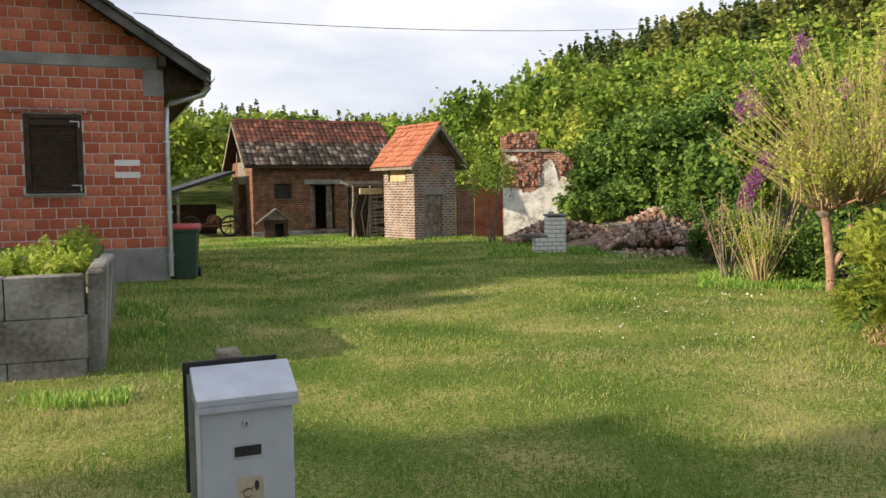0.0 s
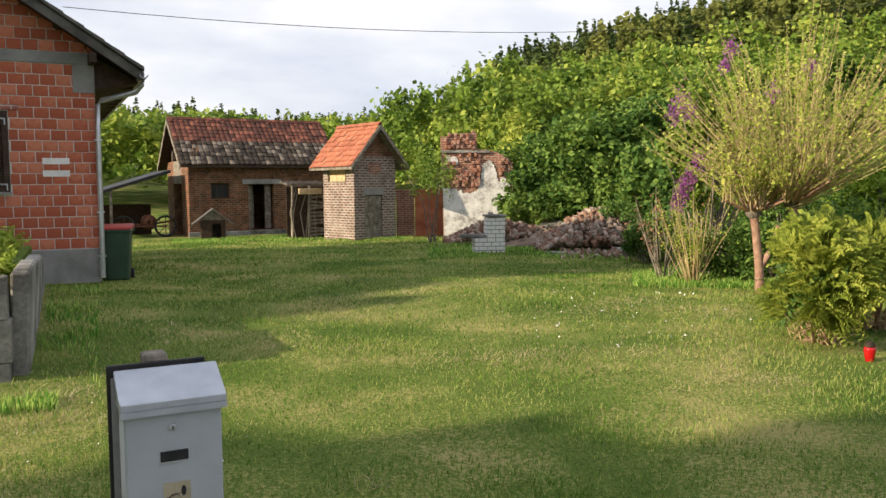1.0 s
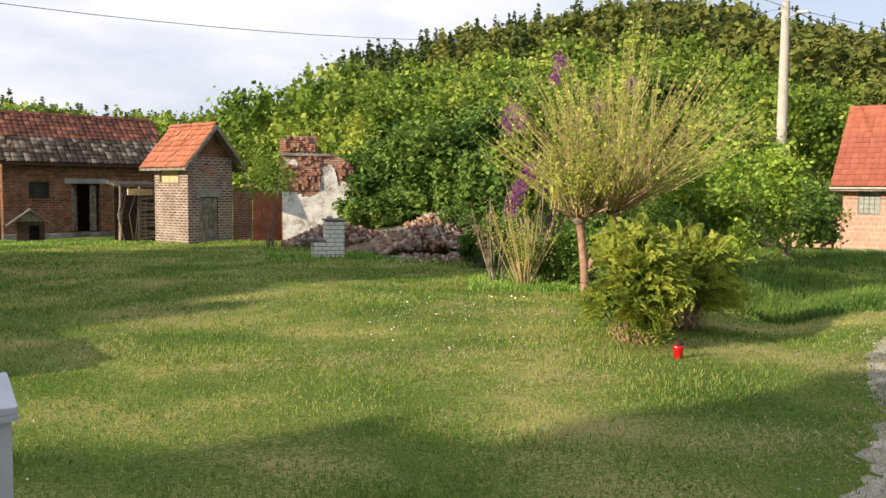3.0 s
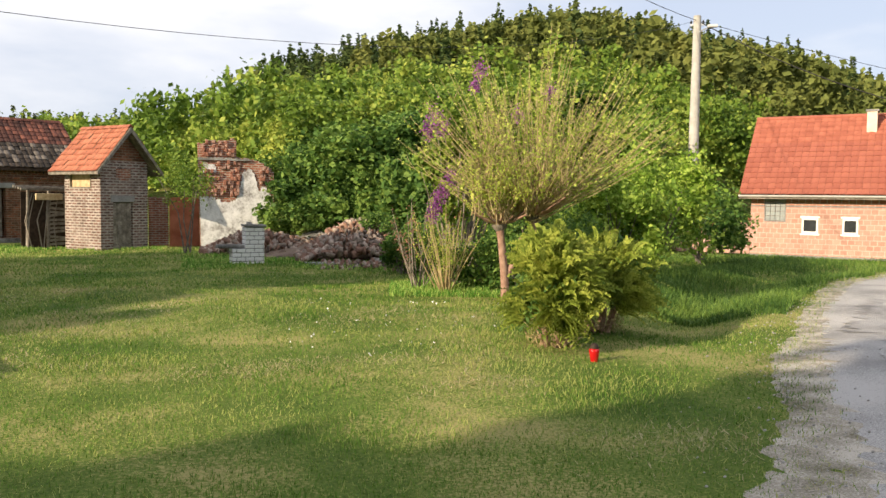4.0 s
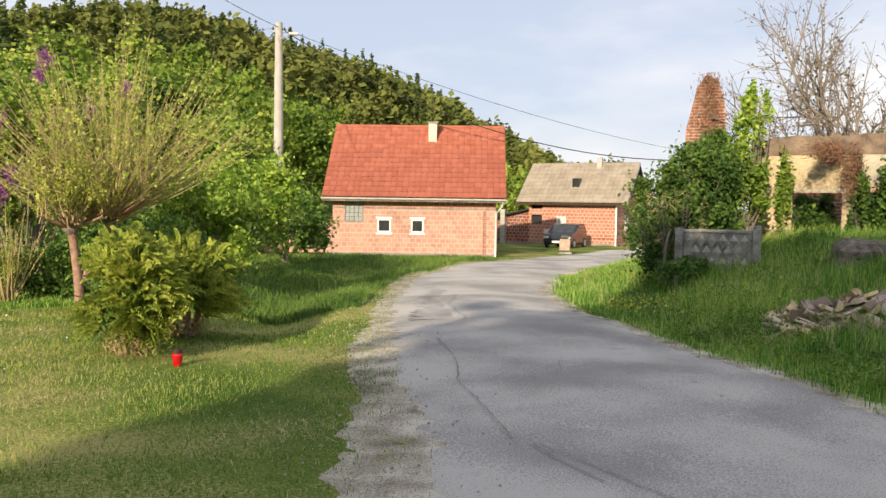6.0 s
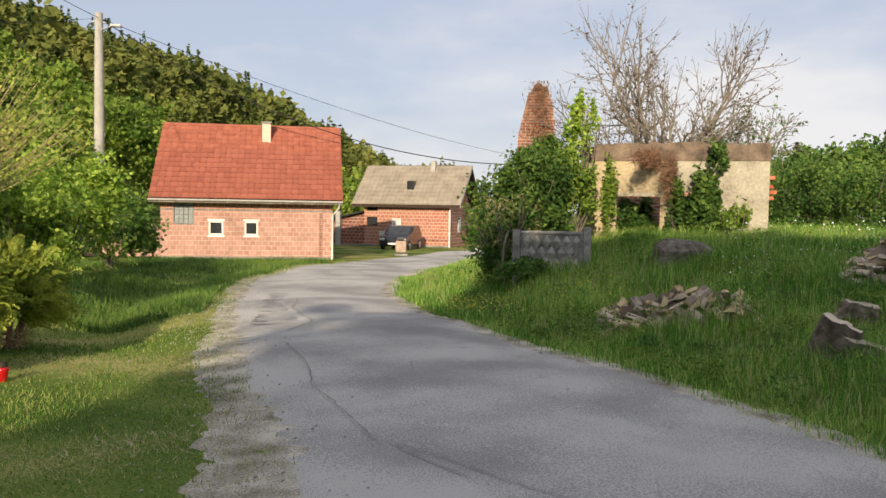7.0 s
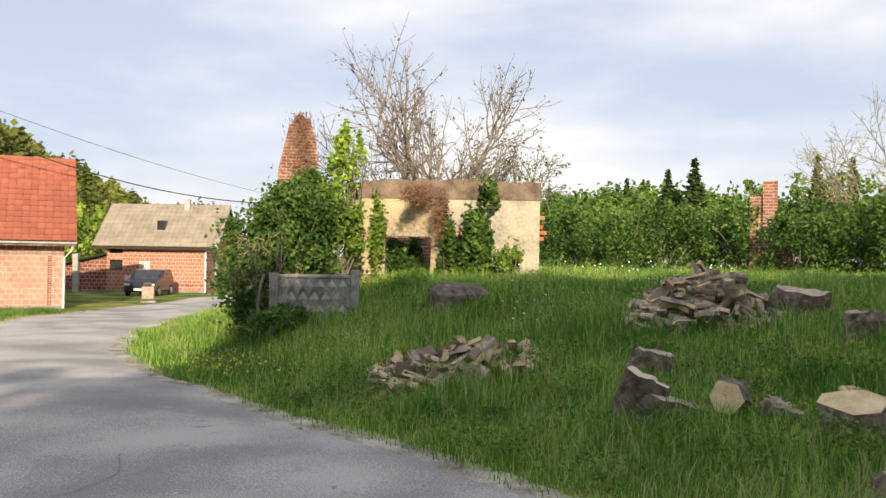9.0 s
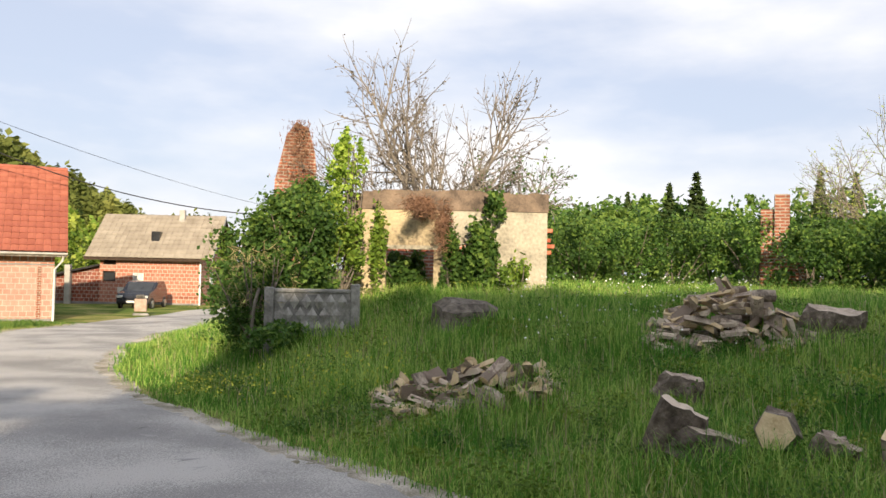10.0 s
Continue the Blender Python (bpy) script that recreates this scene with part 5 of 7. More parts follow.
def letterbox():
    x, y, _ = polar(13.6, 2.46)
    m = thing("letterbox", x, y, 0.0, 24, "light grey metal letterbox on a short post", "letterbox")
    grey = mat("painted_steel", (0.36, 0.38, 0.41), (0.46, 0.48, 0.51), 3, 0.45, 0.03, 12, metal=0.1, spec=0.45)
    lid_m = mat("worn_steel_lid", (0.42, 0.45, 0.5), (0.6, 0.63, 0.68), 7, 0.3, 0.05, 20, metal=0.55, spec=0.5)
    # paler steel for the sunward side, its brightness put into the colour
    lit_side_m = mat("lit_steel_side", (0.6, 0.62, 0.64), (0.7, 0.72, 0.74), 4, 0.45, 0, 20, spec=0.4)
    body = part("body", boxes((-0.135, 0.0, 0.58, 0.135, 0.1, 1.0)), grey, m, "light grey painted steel body", 0.005)
    part("side_panel", boxes((-0.1375, 0.012, 0.585, -0.1352, 0.098, 0.99)), lit_side_m, body)
    lid = part("lid", prism([(-0.018, 0.985), (-0.018, 1.008), (0.012, 1.022), (0.11, 1.082), (0.11, 1.07), (0.014, 1.003), (-0.01, 0.985)], -0.147, 0.147, "x"), lid_m, m, "scuffed shiny steel lid", 0.003)
    part("lip", boxes((-0.147, -0.022, 0.968, 0.147, -0.004, 0.986)), lid_m, lid)
    part("screw", boxes((-0.02, -0.026, 0.991, -0.012, -0.017, 0.999)), ZINC, lid)
    for sx in (-0.1445, 0.1415):
        part("lid_cheek", prism([(-0.012, 0.985), (0.1, 0.985), (0.1, 1.066), (0.012, 1.012)], sx, sx + 0.003, "x"), lid_m, lid)
    lock = tube_part("lock", [(-0.006, 0.004, 0.925), (-0.006, -0.008, 0.925)], [0.011, 0.0105], ZINC, body, "round steel lock", 14)
    tube_part("lock_face", [(-0.006, -0.0078, 0.925), (-0.006, -0.0088, 0.925)], [0.0105, 0.001], ZINC, lock, "", 14)
    part("keyhole", boxes((-0.008, -0.0102, 0.92, -0.004, -0.0086, 0.93)), BLACK, lock)
    slot = part("name_slot", boxes((-0.041, -0.006, 0.826, 0.036, 0.001, 0.857)), BLACK, body, "black empty name slot", 0.002)
    part("slot_rim", boxes((-0.045, -0.004, 0.857, 0.04, 0.0005, 0.861), (-0.045, -0.004, 0.822, 0.04, 0.0005, 0.826)), ZINC, slot)
    st = part("sticker", boxes((-0.036, -0.0025, 0.684, 0.04, 0.0003, 0.763)), mat("beige_sticker", (0.36, 0.31, 0.21), (0.47, 0.41, 0.29), 20, 0.6, 0.05, 80), body, "worn beige sticker")
    bm = bmesh.new()
    bmesh.ops.create_cone(bm, cap_ends=True, segments=14, radius1=0.007, radius2=0.007, depth=0.001, matrix=pose(0.02, -0.003, 0.735, 90, 0, 0) @ Matrix.Diagonal((1, 2.2, 1, 1)))
    part("printed_oval", bm, BLACK, st)
    ring = [(-0.006 + 0.014 * math.cos(a), -0.003, 0.716 + 0.013 * math.sin(a)) for a in np.linspace(0.3, 5.6, 14)]
    tube_part("printed_ring", ring, [0.0014] * 14, DARK_WOOD, st, "", 5)
    tube_part("printed_line", [(-0.03, -0.003, 0.72), (-0.01, -0.003, 0.724), (0.012, -0.003, 0.73)], [0.0012] * 3, DARK_WOOD, st, "", 5)
    part("backboard", boxes((-0.165, 0.112, 0.9, 0.115, 0.128, 1.095), (-0.165, 0.112, 0.7, -0.15, 0.128, 0.9)), BLACK, m, "black weathered backboard", 0.003)
    part("back_plate", boxes((-0.155, 0.1005, 0.62, 0.13, 0.1115, 1.06)), CEMENT, m)
    part("post", boxes((-0.06, 0.13, -0.2, 0.01, 0.2, 1.115)), OLD_WOOD, m, "grey weathered timber post", 0.006)


def bin_():
    b = thing("wheelie_bin", *polar(17.25, 16.75, gz(*polar(17.25, 16.75)[:2])), 10, "dark green plastic wheelie bin with a red lid", "bin")
    green = mat("green_plastic", (0.018, 0.045, 0.028), (0.035, 0.075, 0.045), 4, 0.5, 0.03, 30, spec=0.4)
    red = mat("red_plastic", (0.32, 0.03, 0.02), (0.45, 0.06, 0.04), 4, 0.5, 0.03, 30, spec=0.4)
    bm = boxes((-0.24, -0.26, 0.0, 0.24, 0.26, 0.94))
    for v in bm.verts:
        if v.co.z < 0.1:
            v.co.x *= 0.8
            v.co.y *= 0.75
    part("body", bm, green, b, "dark green ribbed body", 0.03)
    part("rim", boxes((-0.27, -0.29, 0.9, 0.27, 0.27, 0.95)), green, b, "", 0.012)
    lid = part("lid", prism([(-0.3, 0.955), (0.3, 0.955), (0.3, 1.03), (0.1, 1.05), (-0.25, 0.99)], -0.275, 0.275, "x"), red, b, "red hinged lid", 0.012)
    tube_part("handle", [(-0.22, 0.33, 0.98), (0.22, 0.33, 0.98)], [0.016, 0.016], green, b, "", 8)
    for sx in (-0.24, 0.2):
        bm = bmesh.new()
        bmesh.ops.create_cone(bm, cap_ends=True, segments=18, radius1=0.1, radius2=0.1, depth=0.05, matrix=pose(sx + 0.02, 0.24, 0.1, 0, 90, 0))
        part("wheel", bm, BLACK, b, "black rubber wheel", 0.008)


def grave_light():
    g = thing("grave_lantern", *polar(-31.54, 8.35, gz(*polar(-31.54, 8.35)[:2])), 0, "red glass grave lantern standing on the grass", "lantern")
    red = mat("red_glass", (0.55, 0.01, 0.012), (0.75, 0.025, 0.025), 8, 0.12, 0, 20, spec=0.7, through_light=0.35)
    tube_part("glass", [(0, 0, 0.0), (0, 0, 0.02), (0, 0, 0.1), (0, 0, 0.125), (0, 0, 0.13)], [0.03, 0.04, 0.052, 0.05, 0.035], red, g, "translucent red glass", 14)
    tube_part("cap", [(0, 0, 0.13), (0, 0, 0.14), (0, 0, 0.165), (0, 0, 0.18), (0, 0, 0.183)], [0.045, 0.046, 0.036, 0.018, 0.001], DARK_WOOD, g, "dark metal cap", 14)
    tube_part("base", [(0, 0, -0.01), (0, 0, 0.006)], [0.036, 0.036], red, g, "", 14)


def grill():
    x, y, z = ground_hit(-7.35, 0.0785)
    p = thing("brick_grill", x, y, z - 0.05, 4, "white painted brick garden grill with a dark slab", "grill")
    part("core", boxes((-0.4, 0.02, 0, 0.4, 0.48, 0.44), (-0.07, 0.02, 0.44, 0.4, 0.48, 0.98)), CEMENT, p, "grey mortar joints")
    shapes = {}
    for row in range(9):
        z0 = 0.012 + row * 0.109
        x0, end = (-0.41 if row < 4 else -0.08), 0.41
        x1 = x0 + (0.11 if row % 2 else 0.225)
        while x0 < end - 0.02:
            w = round(min(x1, end) - x0 - 0.014, 3)
            if w not in shapes:
                bm = boxes((-w / 2, 0, 0, w / 2, 0.5, 0.09))
                bmesh.ops.bevel(bm, geom=list(bm.edges), offset=0.006, segments=1, affect="EDGES")
                me = bpy.data.meshes.new("brick")
                bm.to_mesh(me)
                bm.free()
                me.materials.append(WHITE)
                shapes[w] = me
            ob = part_mesh("brick", shapes[w], p)
            ob.matrix_local = pose(x0 + w / 2, 0, z0)
            x0 = x1
            x1 = x0 + 0.225
    part("top_slab", boxes((-0.11, -0.04, 0.995, 0.44, 0.53, 1.05)), CONCRETE, p, "dark concrete slab", 0.008)
    part("cap_stone", boxes((-0.02, 0.1, 1.05, 0.1, 0.25, 1.12)), STONE, p, "loose grey stone", 0.01)
    part("hearth_slab", boxes((-0.75, 0.1, 0.445, -0.085, 0.5, 0.53)), CONCRETE, p, "tilted dark slab", 0.015)


def chunk(name, size, material, seed, angular=False):
    """An uneven broken lump."""
    r2 = np.random.default_rng(seed)
    bm = bmesh.new()
    if angular:
        bmesh.ops.create_cube(bm, size=0.85)
    else:
        bmesh.ops.create_icosphere(bm, subdivisions=1, radius=0.5)
    for v in bm.verts:
        v.co = Vector((v.co.x * size[0], v.co.y * size[1], v.co.z * size[2])) * r2.uniform(0.7, 1.2)
    me = bpy.data.meshes.new(name)
    bm.to_mesh(me)
    bm.free()
    me.materials.append(material)
    return me


def rubble():
    """Heaps of broken brick, stone and earth at the foot of the bank."""
    broken = mat("broken_brick_and_stone", (0.09, 0.07, 0.055), (0.5, 0.4, 0.32), 1.2, 0.95, 0.4, 30, island=0.7, c3=(0.24, 0.14, 0.1))
    protos = [(np.array([v.co[:] for v in me.vertices]), np.array([p.vertices[:] for p in me.polygons])) for me in (chunk("rubble", (1.1, 0.6, 0.38), broken, k, True) for k in range(6))]
    pieces = []
    for az0, az1, d0, d1, high, n, size in ((-4.2, -11.5, 26, 29.5, 0.7, 900, 0.2), (-10.5, -19, 22.5, 27.5, 1.0, 2000, 0.19), (-12, -19, 20.5, 23, 0.06, 160, 0.16)):
        for _ in range(n):
            az, u, v = az0 + (az1 - az0) * rng.random(), rng.random(), rng.random()
            d = d0 + (d1 - d0) * u
            x, y, _ = polar(az, d)
            z = gz(x, y) + high * math.sin(math.pi * (u * 0.75 + 0.1)) * math.sin(math.pi * np.clip((az - az0) / (az1 - az0), 0.05, 0.95)) * (0.8 + 0.4 * v)
            c, f = protos[rng.integers(0, 6)]
            m = np.array(Euler(rng.uniform(0, 6, 3)).to_matrix())
            pieces.append((c @ m.T * size * rng.uniform(0.4, 1.5) + (x, y, z), f))
    ob = new("rubble", mesh_of("rubble", *joined(pieces), broken))
    tagged(ob, "heaped broken bricks, stones and earth", "rubble", kind="stuff")
    earth = mat("bare_earth", (0.1, 0.07, 0.05), (0.26, 0.19, 0.14), 1.5, 0.95, 0.6, 20)
    for az, d, w, l, h in ((-8, 28.6, 2.6, 1.2, 0.55), (-14.5, 25.8, 3.4, 1.4, 0.75)):
        x, y, _ = polar(az, d)
        bm = bmesh.new()
        bmesh.ops.create_icosphere(bm, subdivisions=4, radius=1)
        for v in bm.verts:
            k = 1 + 0.18 * noise.noise(v.co * 2.2) + 0.1 * noise.noise(v.co * 6)
            v.co = Vector((v.co.x * w * k, v.co.y * l * k, v.co.z * h * k))
        me = bpy.data.meshes.new("earth_mound")
        bm.to_mesh(me)
        bm.free()
        me.materials.append(earth)
        o = new("earth_mound", me)
        o.matrix_world = pose(x, y, gz(x, y) - 0.3, 0, 0, az)
        tagged(o, "bare brown earth mound under rubble", "mound", kind="stuff")
    for az, fall, size, tilt, mt in ((-11.0, 0.05, (1.9, 0.9, 0.16), (8, -14, -8), CONCRETE), (-13.3, 0.068, (0.75, 0.4, 0.3), (2, 3, 5), CONCRETE), (-6.2, 0.062, (1.1, 0.5, 0.16), (4, -12, 10), CONCRETE), (-15.6, 0.07, (0.4, 0.3, 0.25), (10, 4, 40), STONE), (-17.2, 0.075, (0.35, 0.3, 0.22), (0, 10, 70), STONE), (-16.4, 0.079, (0.5, 0.3, 0.18), (0, 5, 20), STONE), (-12.4, 0.0795, (0.9, 0.5, 0.06), (0, 0, 5), CONCRETE)):
        x, y, z = ground_hit(az, fall)
        bm = boxes((-0.5, -0.5, -0.5, 0.5, 0.5, 0.5))
        bmesh.ops.subdivide_edges(bm, edges=list(bm.edges), cuts=2, use_grid_fill=True)
        for v in bm.verts:
            v.co = Vector((v.co.x * size[0], v.co.y * size[1], v.co.z * size[2])) * rng.uniform(0.9, 1.08)
        bmesh.ops.recalc_face_normals(bm, faces=bm.faces)
        me = bpy.data.meshes.new("slab")
        bm.to_mesh(me)
        bm.free()
        me.materials.append(mt)
        o = new("broken_slab", me)
        o.matrix_world = pose(x, y, z + size[2] * 0.4, *tilt)
        tagged(o, "broken grey concrete slab lying in rubble", "slab", "broken slabs")


def kennel():
    k = thing("dog_kennel", *polar(11.35, 33.0, gz(*polar(11.35, 33.0)[:2])), 14, "old wooden dog kennel with a gabled board roof", "kennel")
    part("front", wall_grid(-0.45, 0.45, 0, 0.75, [(-0.05, 0.08, 0.28, 0.6)], 0, 0.06), DARK_WOOD, k, "dark weathered boards")
    part("body", boxes((-0.45, 0.06, 0, -0.39, 0.8, 0.75), (0.39, 0.06, 0, 0.45, 0.8, 0.75), (-0.39, 0.74, 0, 0.39, 0.8, 0.75)), DARK_WOOD, k, "dark weathered boards")
    part("gable", prism([(-0.45, 0.752), (0.45, 0.752), (0, 1.12)], 0.0, 0.05), OLD_WOOD, k)
    # dark sheet whose colour stands for the shade inside the kennel
    part("dark_inside", boxes((-0.38, 0.5, 0.02, 0.38, 0.52, 0.74)), VOID, k)
    for s in (-1, 1):
        part("roof_board", prism([(0.0, 1.2), (s * 0.78, 0.6), (s * 0.78, 0.55), (0.0, 1.13)], -0.15, 0.95), DARK_TILE, k, "dark sagging roof board")


def crate_shed():
    c = thing("slatted_lean_to", *polar(4.95, 32.6, gz(*polar(4.95, 32.6)[:2])), 25, "rickety slatted wooden lean-to against the barn", "shed")
    for x in (-0.75, -0.05, 0.72):
        tube_part("post", [(x, 0, -0.1), (x + 0.04, 0, 2.05)], [0.06, 0.05], OLD_WOOD, c, "", 6)
    for k in range(13):
        s = part("slat", boxes((0.0, -0.05, 0, 0.72, -0.02, 0.09)), OLD_WOOD, c, "", 0.005)
        s.matrix_local = pose(-0.02 + rng.normal(scale=0.02), 0, 0.1 + k * 0.145, 0, rng.normal(scale=4), 0)
    for k in range(4):
        part("roof_pole", boxes((-1.0, -0.2 + k * 0.25, 2.05 + 0.03 * k, 0.95, -0.1 + k * 0.25, 2.14 + 0.03 * k)), OLD_WOOD, c, "", 0.01)
    part("beam_end", boxes((-0.55, -0.32, 1.72, 0.35, -0.22, 1.95)), CUT_WOOD, c, "pale sawn plank", 0.01)
    part("back_board", boxes((-0.85, 0.3, 0, 0.8, 0.34, 2.0)), DARK_WOOD, c)
    for k in range(7):
        x = rng.uniform(-0.85, 0.75)
        tube_part("leaning_stick", [(x, -0.12, 0), (x + rng.normal(scale=0.12), -0.05, 1.0), (x + rng.normal(scale=0.2), 0.02, 1.95)], [0.025, 0.022, 0.018], GREY_TWIG, c, "", 5)


def old_machine():
    m = thing("rusty_farm_machine", *polar(15.2, 37.0, gz(*polar(15.2, 37.0)[:2])), 20, "rusty old farm machine parked under the lean-to", "machine")
    rust = mat("rusty_iron", (0.06, 0.03, 0.02), (0.22, 0.09, 0.05), 6, 0.8, 0.3, 40, metal=0.3)
    for x in (-1.1, 0.55):
        ring = [(x + 0.42 * math.cos(a), 0, 0.45 + 0.42 * math.sin(a)) for a in np.linspace(0, 2 * math.pi, 19)]
        w = tube_part("wheel", ring, [0.055] * 19, BLACK, m, "dark iron wheel", 6)
        for a in np.linspace(0, math.pi, 5)[:-1]:
            tube_part("spoke", [(x - 0.4 * math.cos(a), 0, 0.45 - 0.4 * math.sin(a)), (x + 0.4 * math.cos(a), 0, 0.45 + 0.4 * math.sin(a))], [0.018, 0.018], rust, w, "", 5)
    tube_part("tank", [(-0.1, 0.0, 0.62), (-0.1, 0.06, 0.62), (-0.1, 0.7, 0.62), (-0.1, 0.75, 0.62)], [0.05, 0.32, 0.32, 0.05], rust, m, "rusty round tank", 14)
    tube_part("drawbar", [(-1.6, 0.1, 0.5), (0.0, 0.1, 0.55), (1.1, 0.1, 0.7)], [0.04, 0.05, 0.04], rust, m, "", 6)
    tube_part("axle", [(-1.1, 0, 0.45), (0.55, 0, 0.45)], [0.04, 0.04], rust, m, "", 6)


# ---- firewood on the meadow ----
def log_mesh(seed, length, wide, material_end, kind):
    r2 = np.random.default_rng(seed)
    n = {"wedge": 4, "half": 6, "round": 9}[kind]
    a = np.linspace(0, {"wedge": 1.3, "half": math.pi, "round": 2 * math.pi}[kind], n, endpoint=kind != "round")
    ring = [(0.5 * wide * math.cos(t) * r2.uniform(0.85, 1.1), 0.5 * wide * math.sin(t) * r2.uniform(0.85, 1.1)) for t in a]
    if kind == "wedge":
        ring.append((r2.uniform(-0.1, 0.05) * wide, r2.uniform(-0.15, 0.05) * wide))
    bm = bmesh.new()
    ends = []
    for y, s in ((-length / 2, 1.0), (0, r2.uniform(0.92, 1.08)), (length / 2, r2.uniform(0.85, 1.05))):
        o = r2.normal(scale=0.01, size=2)
        ends.append([bm.verts.new((p * s + o[0], y + r2.normal(scale=0.008), q * s + o[1])) for p, q in ring])
    for e0, e1 in zip(ends, ends[1:]):
        for i in range(len(ring)):
            j = (i + 1) % len(ring)
            bm.faces.new((e0[i], e0[j], e1[j], e1[i]))
    caps = [bm.faces.new(ends[0][::-1]), bm.faces.new(ends[-1])]
    bmesh.ops.recalc_face_normals(bm, faces=bm.faces)
    for fce in bm.faces:
        fce.material_index = 0
    for fce in caps:
        fce.material_index = 1
    if kind == "wedge":
        for fce in bm.faces:
            if len(fce.verts) == 4 and r2.random() < 0.55:
                fce.material_index = 1
    me = bpy.data.meshes.new("log")
    bm.to_mesh(me)
    bm.free()
    me.materials.append(GREY_LOG)
    me.materials.append(material_end)
    return me


END_GREY = mat("weathered_log_end", (0.22, 0.17, 0.13), (0.64, 0.53, 0.42), 9, 0.9, 0.4, 70, per_object=0.4)


def wood_pile(az, fall, wide, deep, high, n, group, label, bright):
    x, y, z = ground_hit(az, fall)
    meshes = [log_mesh(100 + k, rng.uniform(0.28, 0.44), rng.uniform(0.1, 0.17), CUT_WOOD if k < bright else END_GREY, "wedge" if k % 3 else "half") for k in range(12)]
    c, s = math.cos(radians(az)), math.sin(radians(az))
    for k in range(n):
        u = rng.uniform(-1, 1)
        v = rng.uniform(-1, 1)
        q = max(0.0, 1 - u * u) * max(0.0, 1 - v * v)
        lx, ly = u * wide / 2, v * deep / 2 + deep * 0.35
        px, py = x + lx * c - ly * s, y + lx * s + ly * c
        layer = rng.random() ** 0.6
        o = new("split_log", meshes[rng.integers(0, 12)])
        o.matrix_world = pose(px, py, gz(px, py) + 0.07 + high * q * layer, rng.normal(scale=28), rng.uniform(0, 360), rng.uniform(0, 360))
        tagged(o, label, "log", group)


def stumps():
    def block(name, az, fall, w, h, d, tilt, end, label, sides=18, taper=0.85, rough=0.14):
        x, y, z = ground_hit(az, fall)
        r2 = np.random.default_rng(int(abs(az) * 100))
        t = thing(name, x, y, z + (0.2 if tilt[0] > 30 else -0.03), az, label, "stump")
        w, d = w * 0.85, d * 0.85
        bm = bmesh.new()
        rings = []
        bumps = 1 + rough * np.sin(3 * np.linspace(0, 2 * math.pi, sides, endpoint=False) + r2.uniform(0, 6)) + r2.normal(scale=rough * 0.45, size=sides)
        lip = h * (0.09 * np.sin(np.linspace(0, 2 * math.pi, sides, endpoint=False) + r2.uniform(0, 6)) + r2.normal(scale=0.03, size=sides)) if rough > 0.1 else np.zeros(sides)
        turn = np.linspace(0, 2 * math.pi, sides, endpoint=False)
        for zz, s in ((0, 1.15), (0.2, 1.03), (0.45, 0.99), (0.75, 0.97), (1.0, taper)):
            rings.append([bm.verts.new((0.5 * w * s * math.cos(q) * bumps[i] + r2.normal(scale=0.01), 0.5 * d * s * math.sin(q) * bumps[i] + r2.normal(scale=0.01), zz * (h + lip[i]))) for i, q in enumerate(turn)])
        for e0, e1 in zip(rings, rings[1:]):
            for i in range(sides):
                bm.faces.new((e0[i], e0[(i + 1) % sides], e1[(i + 1) % sides], e1[i]))
        top = [v.co.copy() for v in rings[-1]]
        b = part("bark", bm, BARK if name == "root_mound" else STUMP_BARK, t, "cracked weathered bark")
        bm = bmesh.new()
        c0 = bm.verts.new((0, 0, h * 1.005))
        rim = [bm.verts.new(v + Vector((0, 0, 0.003))) for v in top]
        for i in range(sides):
            bm.faces.new((c0, rim[i], rim[(i + 1) % sides]))
        e = part("cut_face", bm, end, t, "sawn face with growth rings")
        t.matrix_world = t.matrix_world @ pose(0, 0, 0, *tilt)
        return t

    block("tree_stump", -84.5, 0.158, 0.52, 0.46, 0.4, (6, 16, 0), END_GREY, "weathered grey stump block leaning in tall grass")
    block("log_piece", -86.4, 0.160, 0.72, 0.26, 0.36, (6, 18, 20), END_GREY, "weathered grey log piece lying in grass")
    o = block("sawn_block", -89.6, 0.153, 0.38, 0.32, 0.38, (80, 4, -14), PALE_CUT, "pale sawn log block with a bright cut face", 6, 0.97, 0.1)
    block("dark_log", -91.6, 0.155, 0.42, 0.24, 0.34, (10, 12, 0), GREY_LOG, "dark rotten log in the grass")
    block("sawn_block", -95.3, 0.158, 0.6, 0.36, 0.42, (24, 0, -20), PALE_CUT, "large sawn log with pale wood", 9, 0.95, 0.08)
    block("sawn_slice", -95.5, 0.135, 0.34, 0.2, 0.3, (8, 5, 0), CUT_WOOD, "pale log slice lying on a log", 8, 0.95, 0.06)
    block("tree_stump", -86.0, 0.113, 0.52, 0.26, 0.4, (6, 16, 10), END_GREY, "grey split stump overgrown by grass")
    block("root_mound", -75.4, 0.058, 1.1, 0.42, 0.8, (4, 0, 0), BARK, "brown uprooted root mound", 14, 0.6, 0.2)
    block("log_slab", -94.4, 0.056, 0.85, 0.4, 0.5, (14, 12, 10), END_GREY, "grey slanted log slab on grass")
    block("tree_stump", -97.1, 0.075, 0.5, 0.36, 0.4, (10, 0, 0), END_GREY, "grey stump in tall meadow grass")
    block("root_mound", -100.9, 0.108, 1.0, 0.6, 0.8, (6, 8, 0), BARK, "dark tangled root mass on the meadow", 14, 0.7, 0.2)
    block("log_slab", -97.4, 0.204, 0.8, 0.2, 0.4, (4, 4, 0), END_GREY, "grey flat log slab near the road")


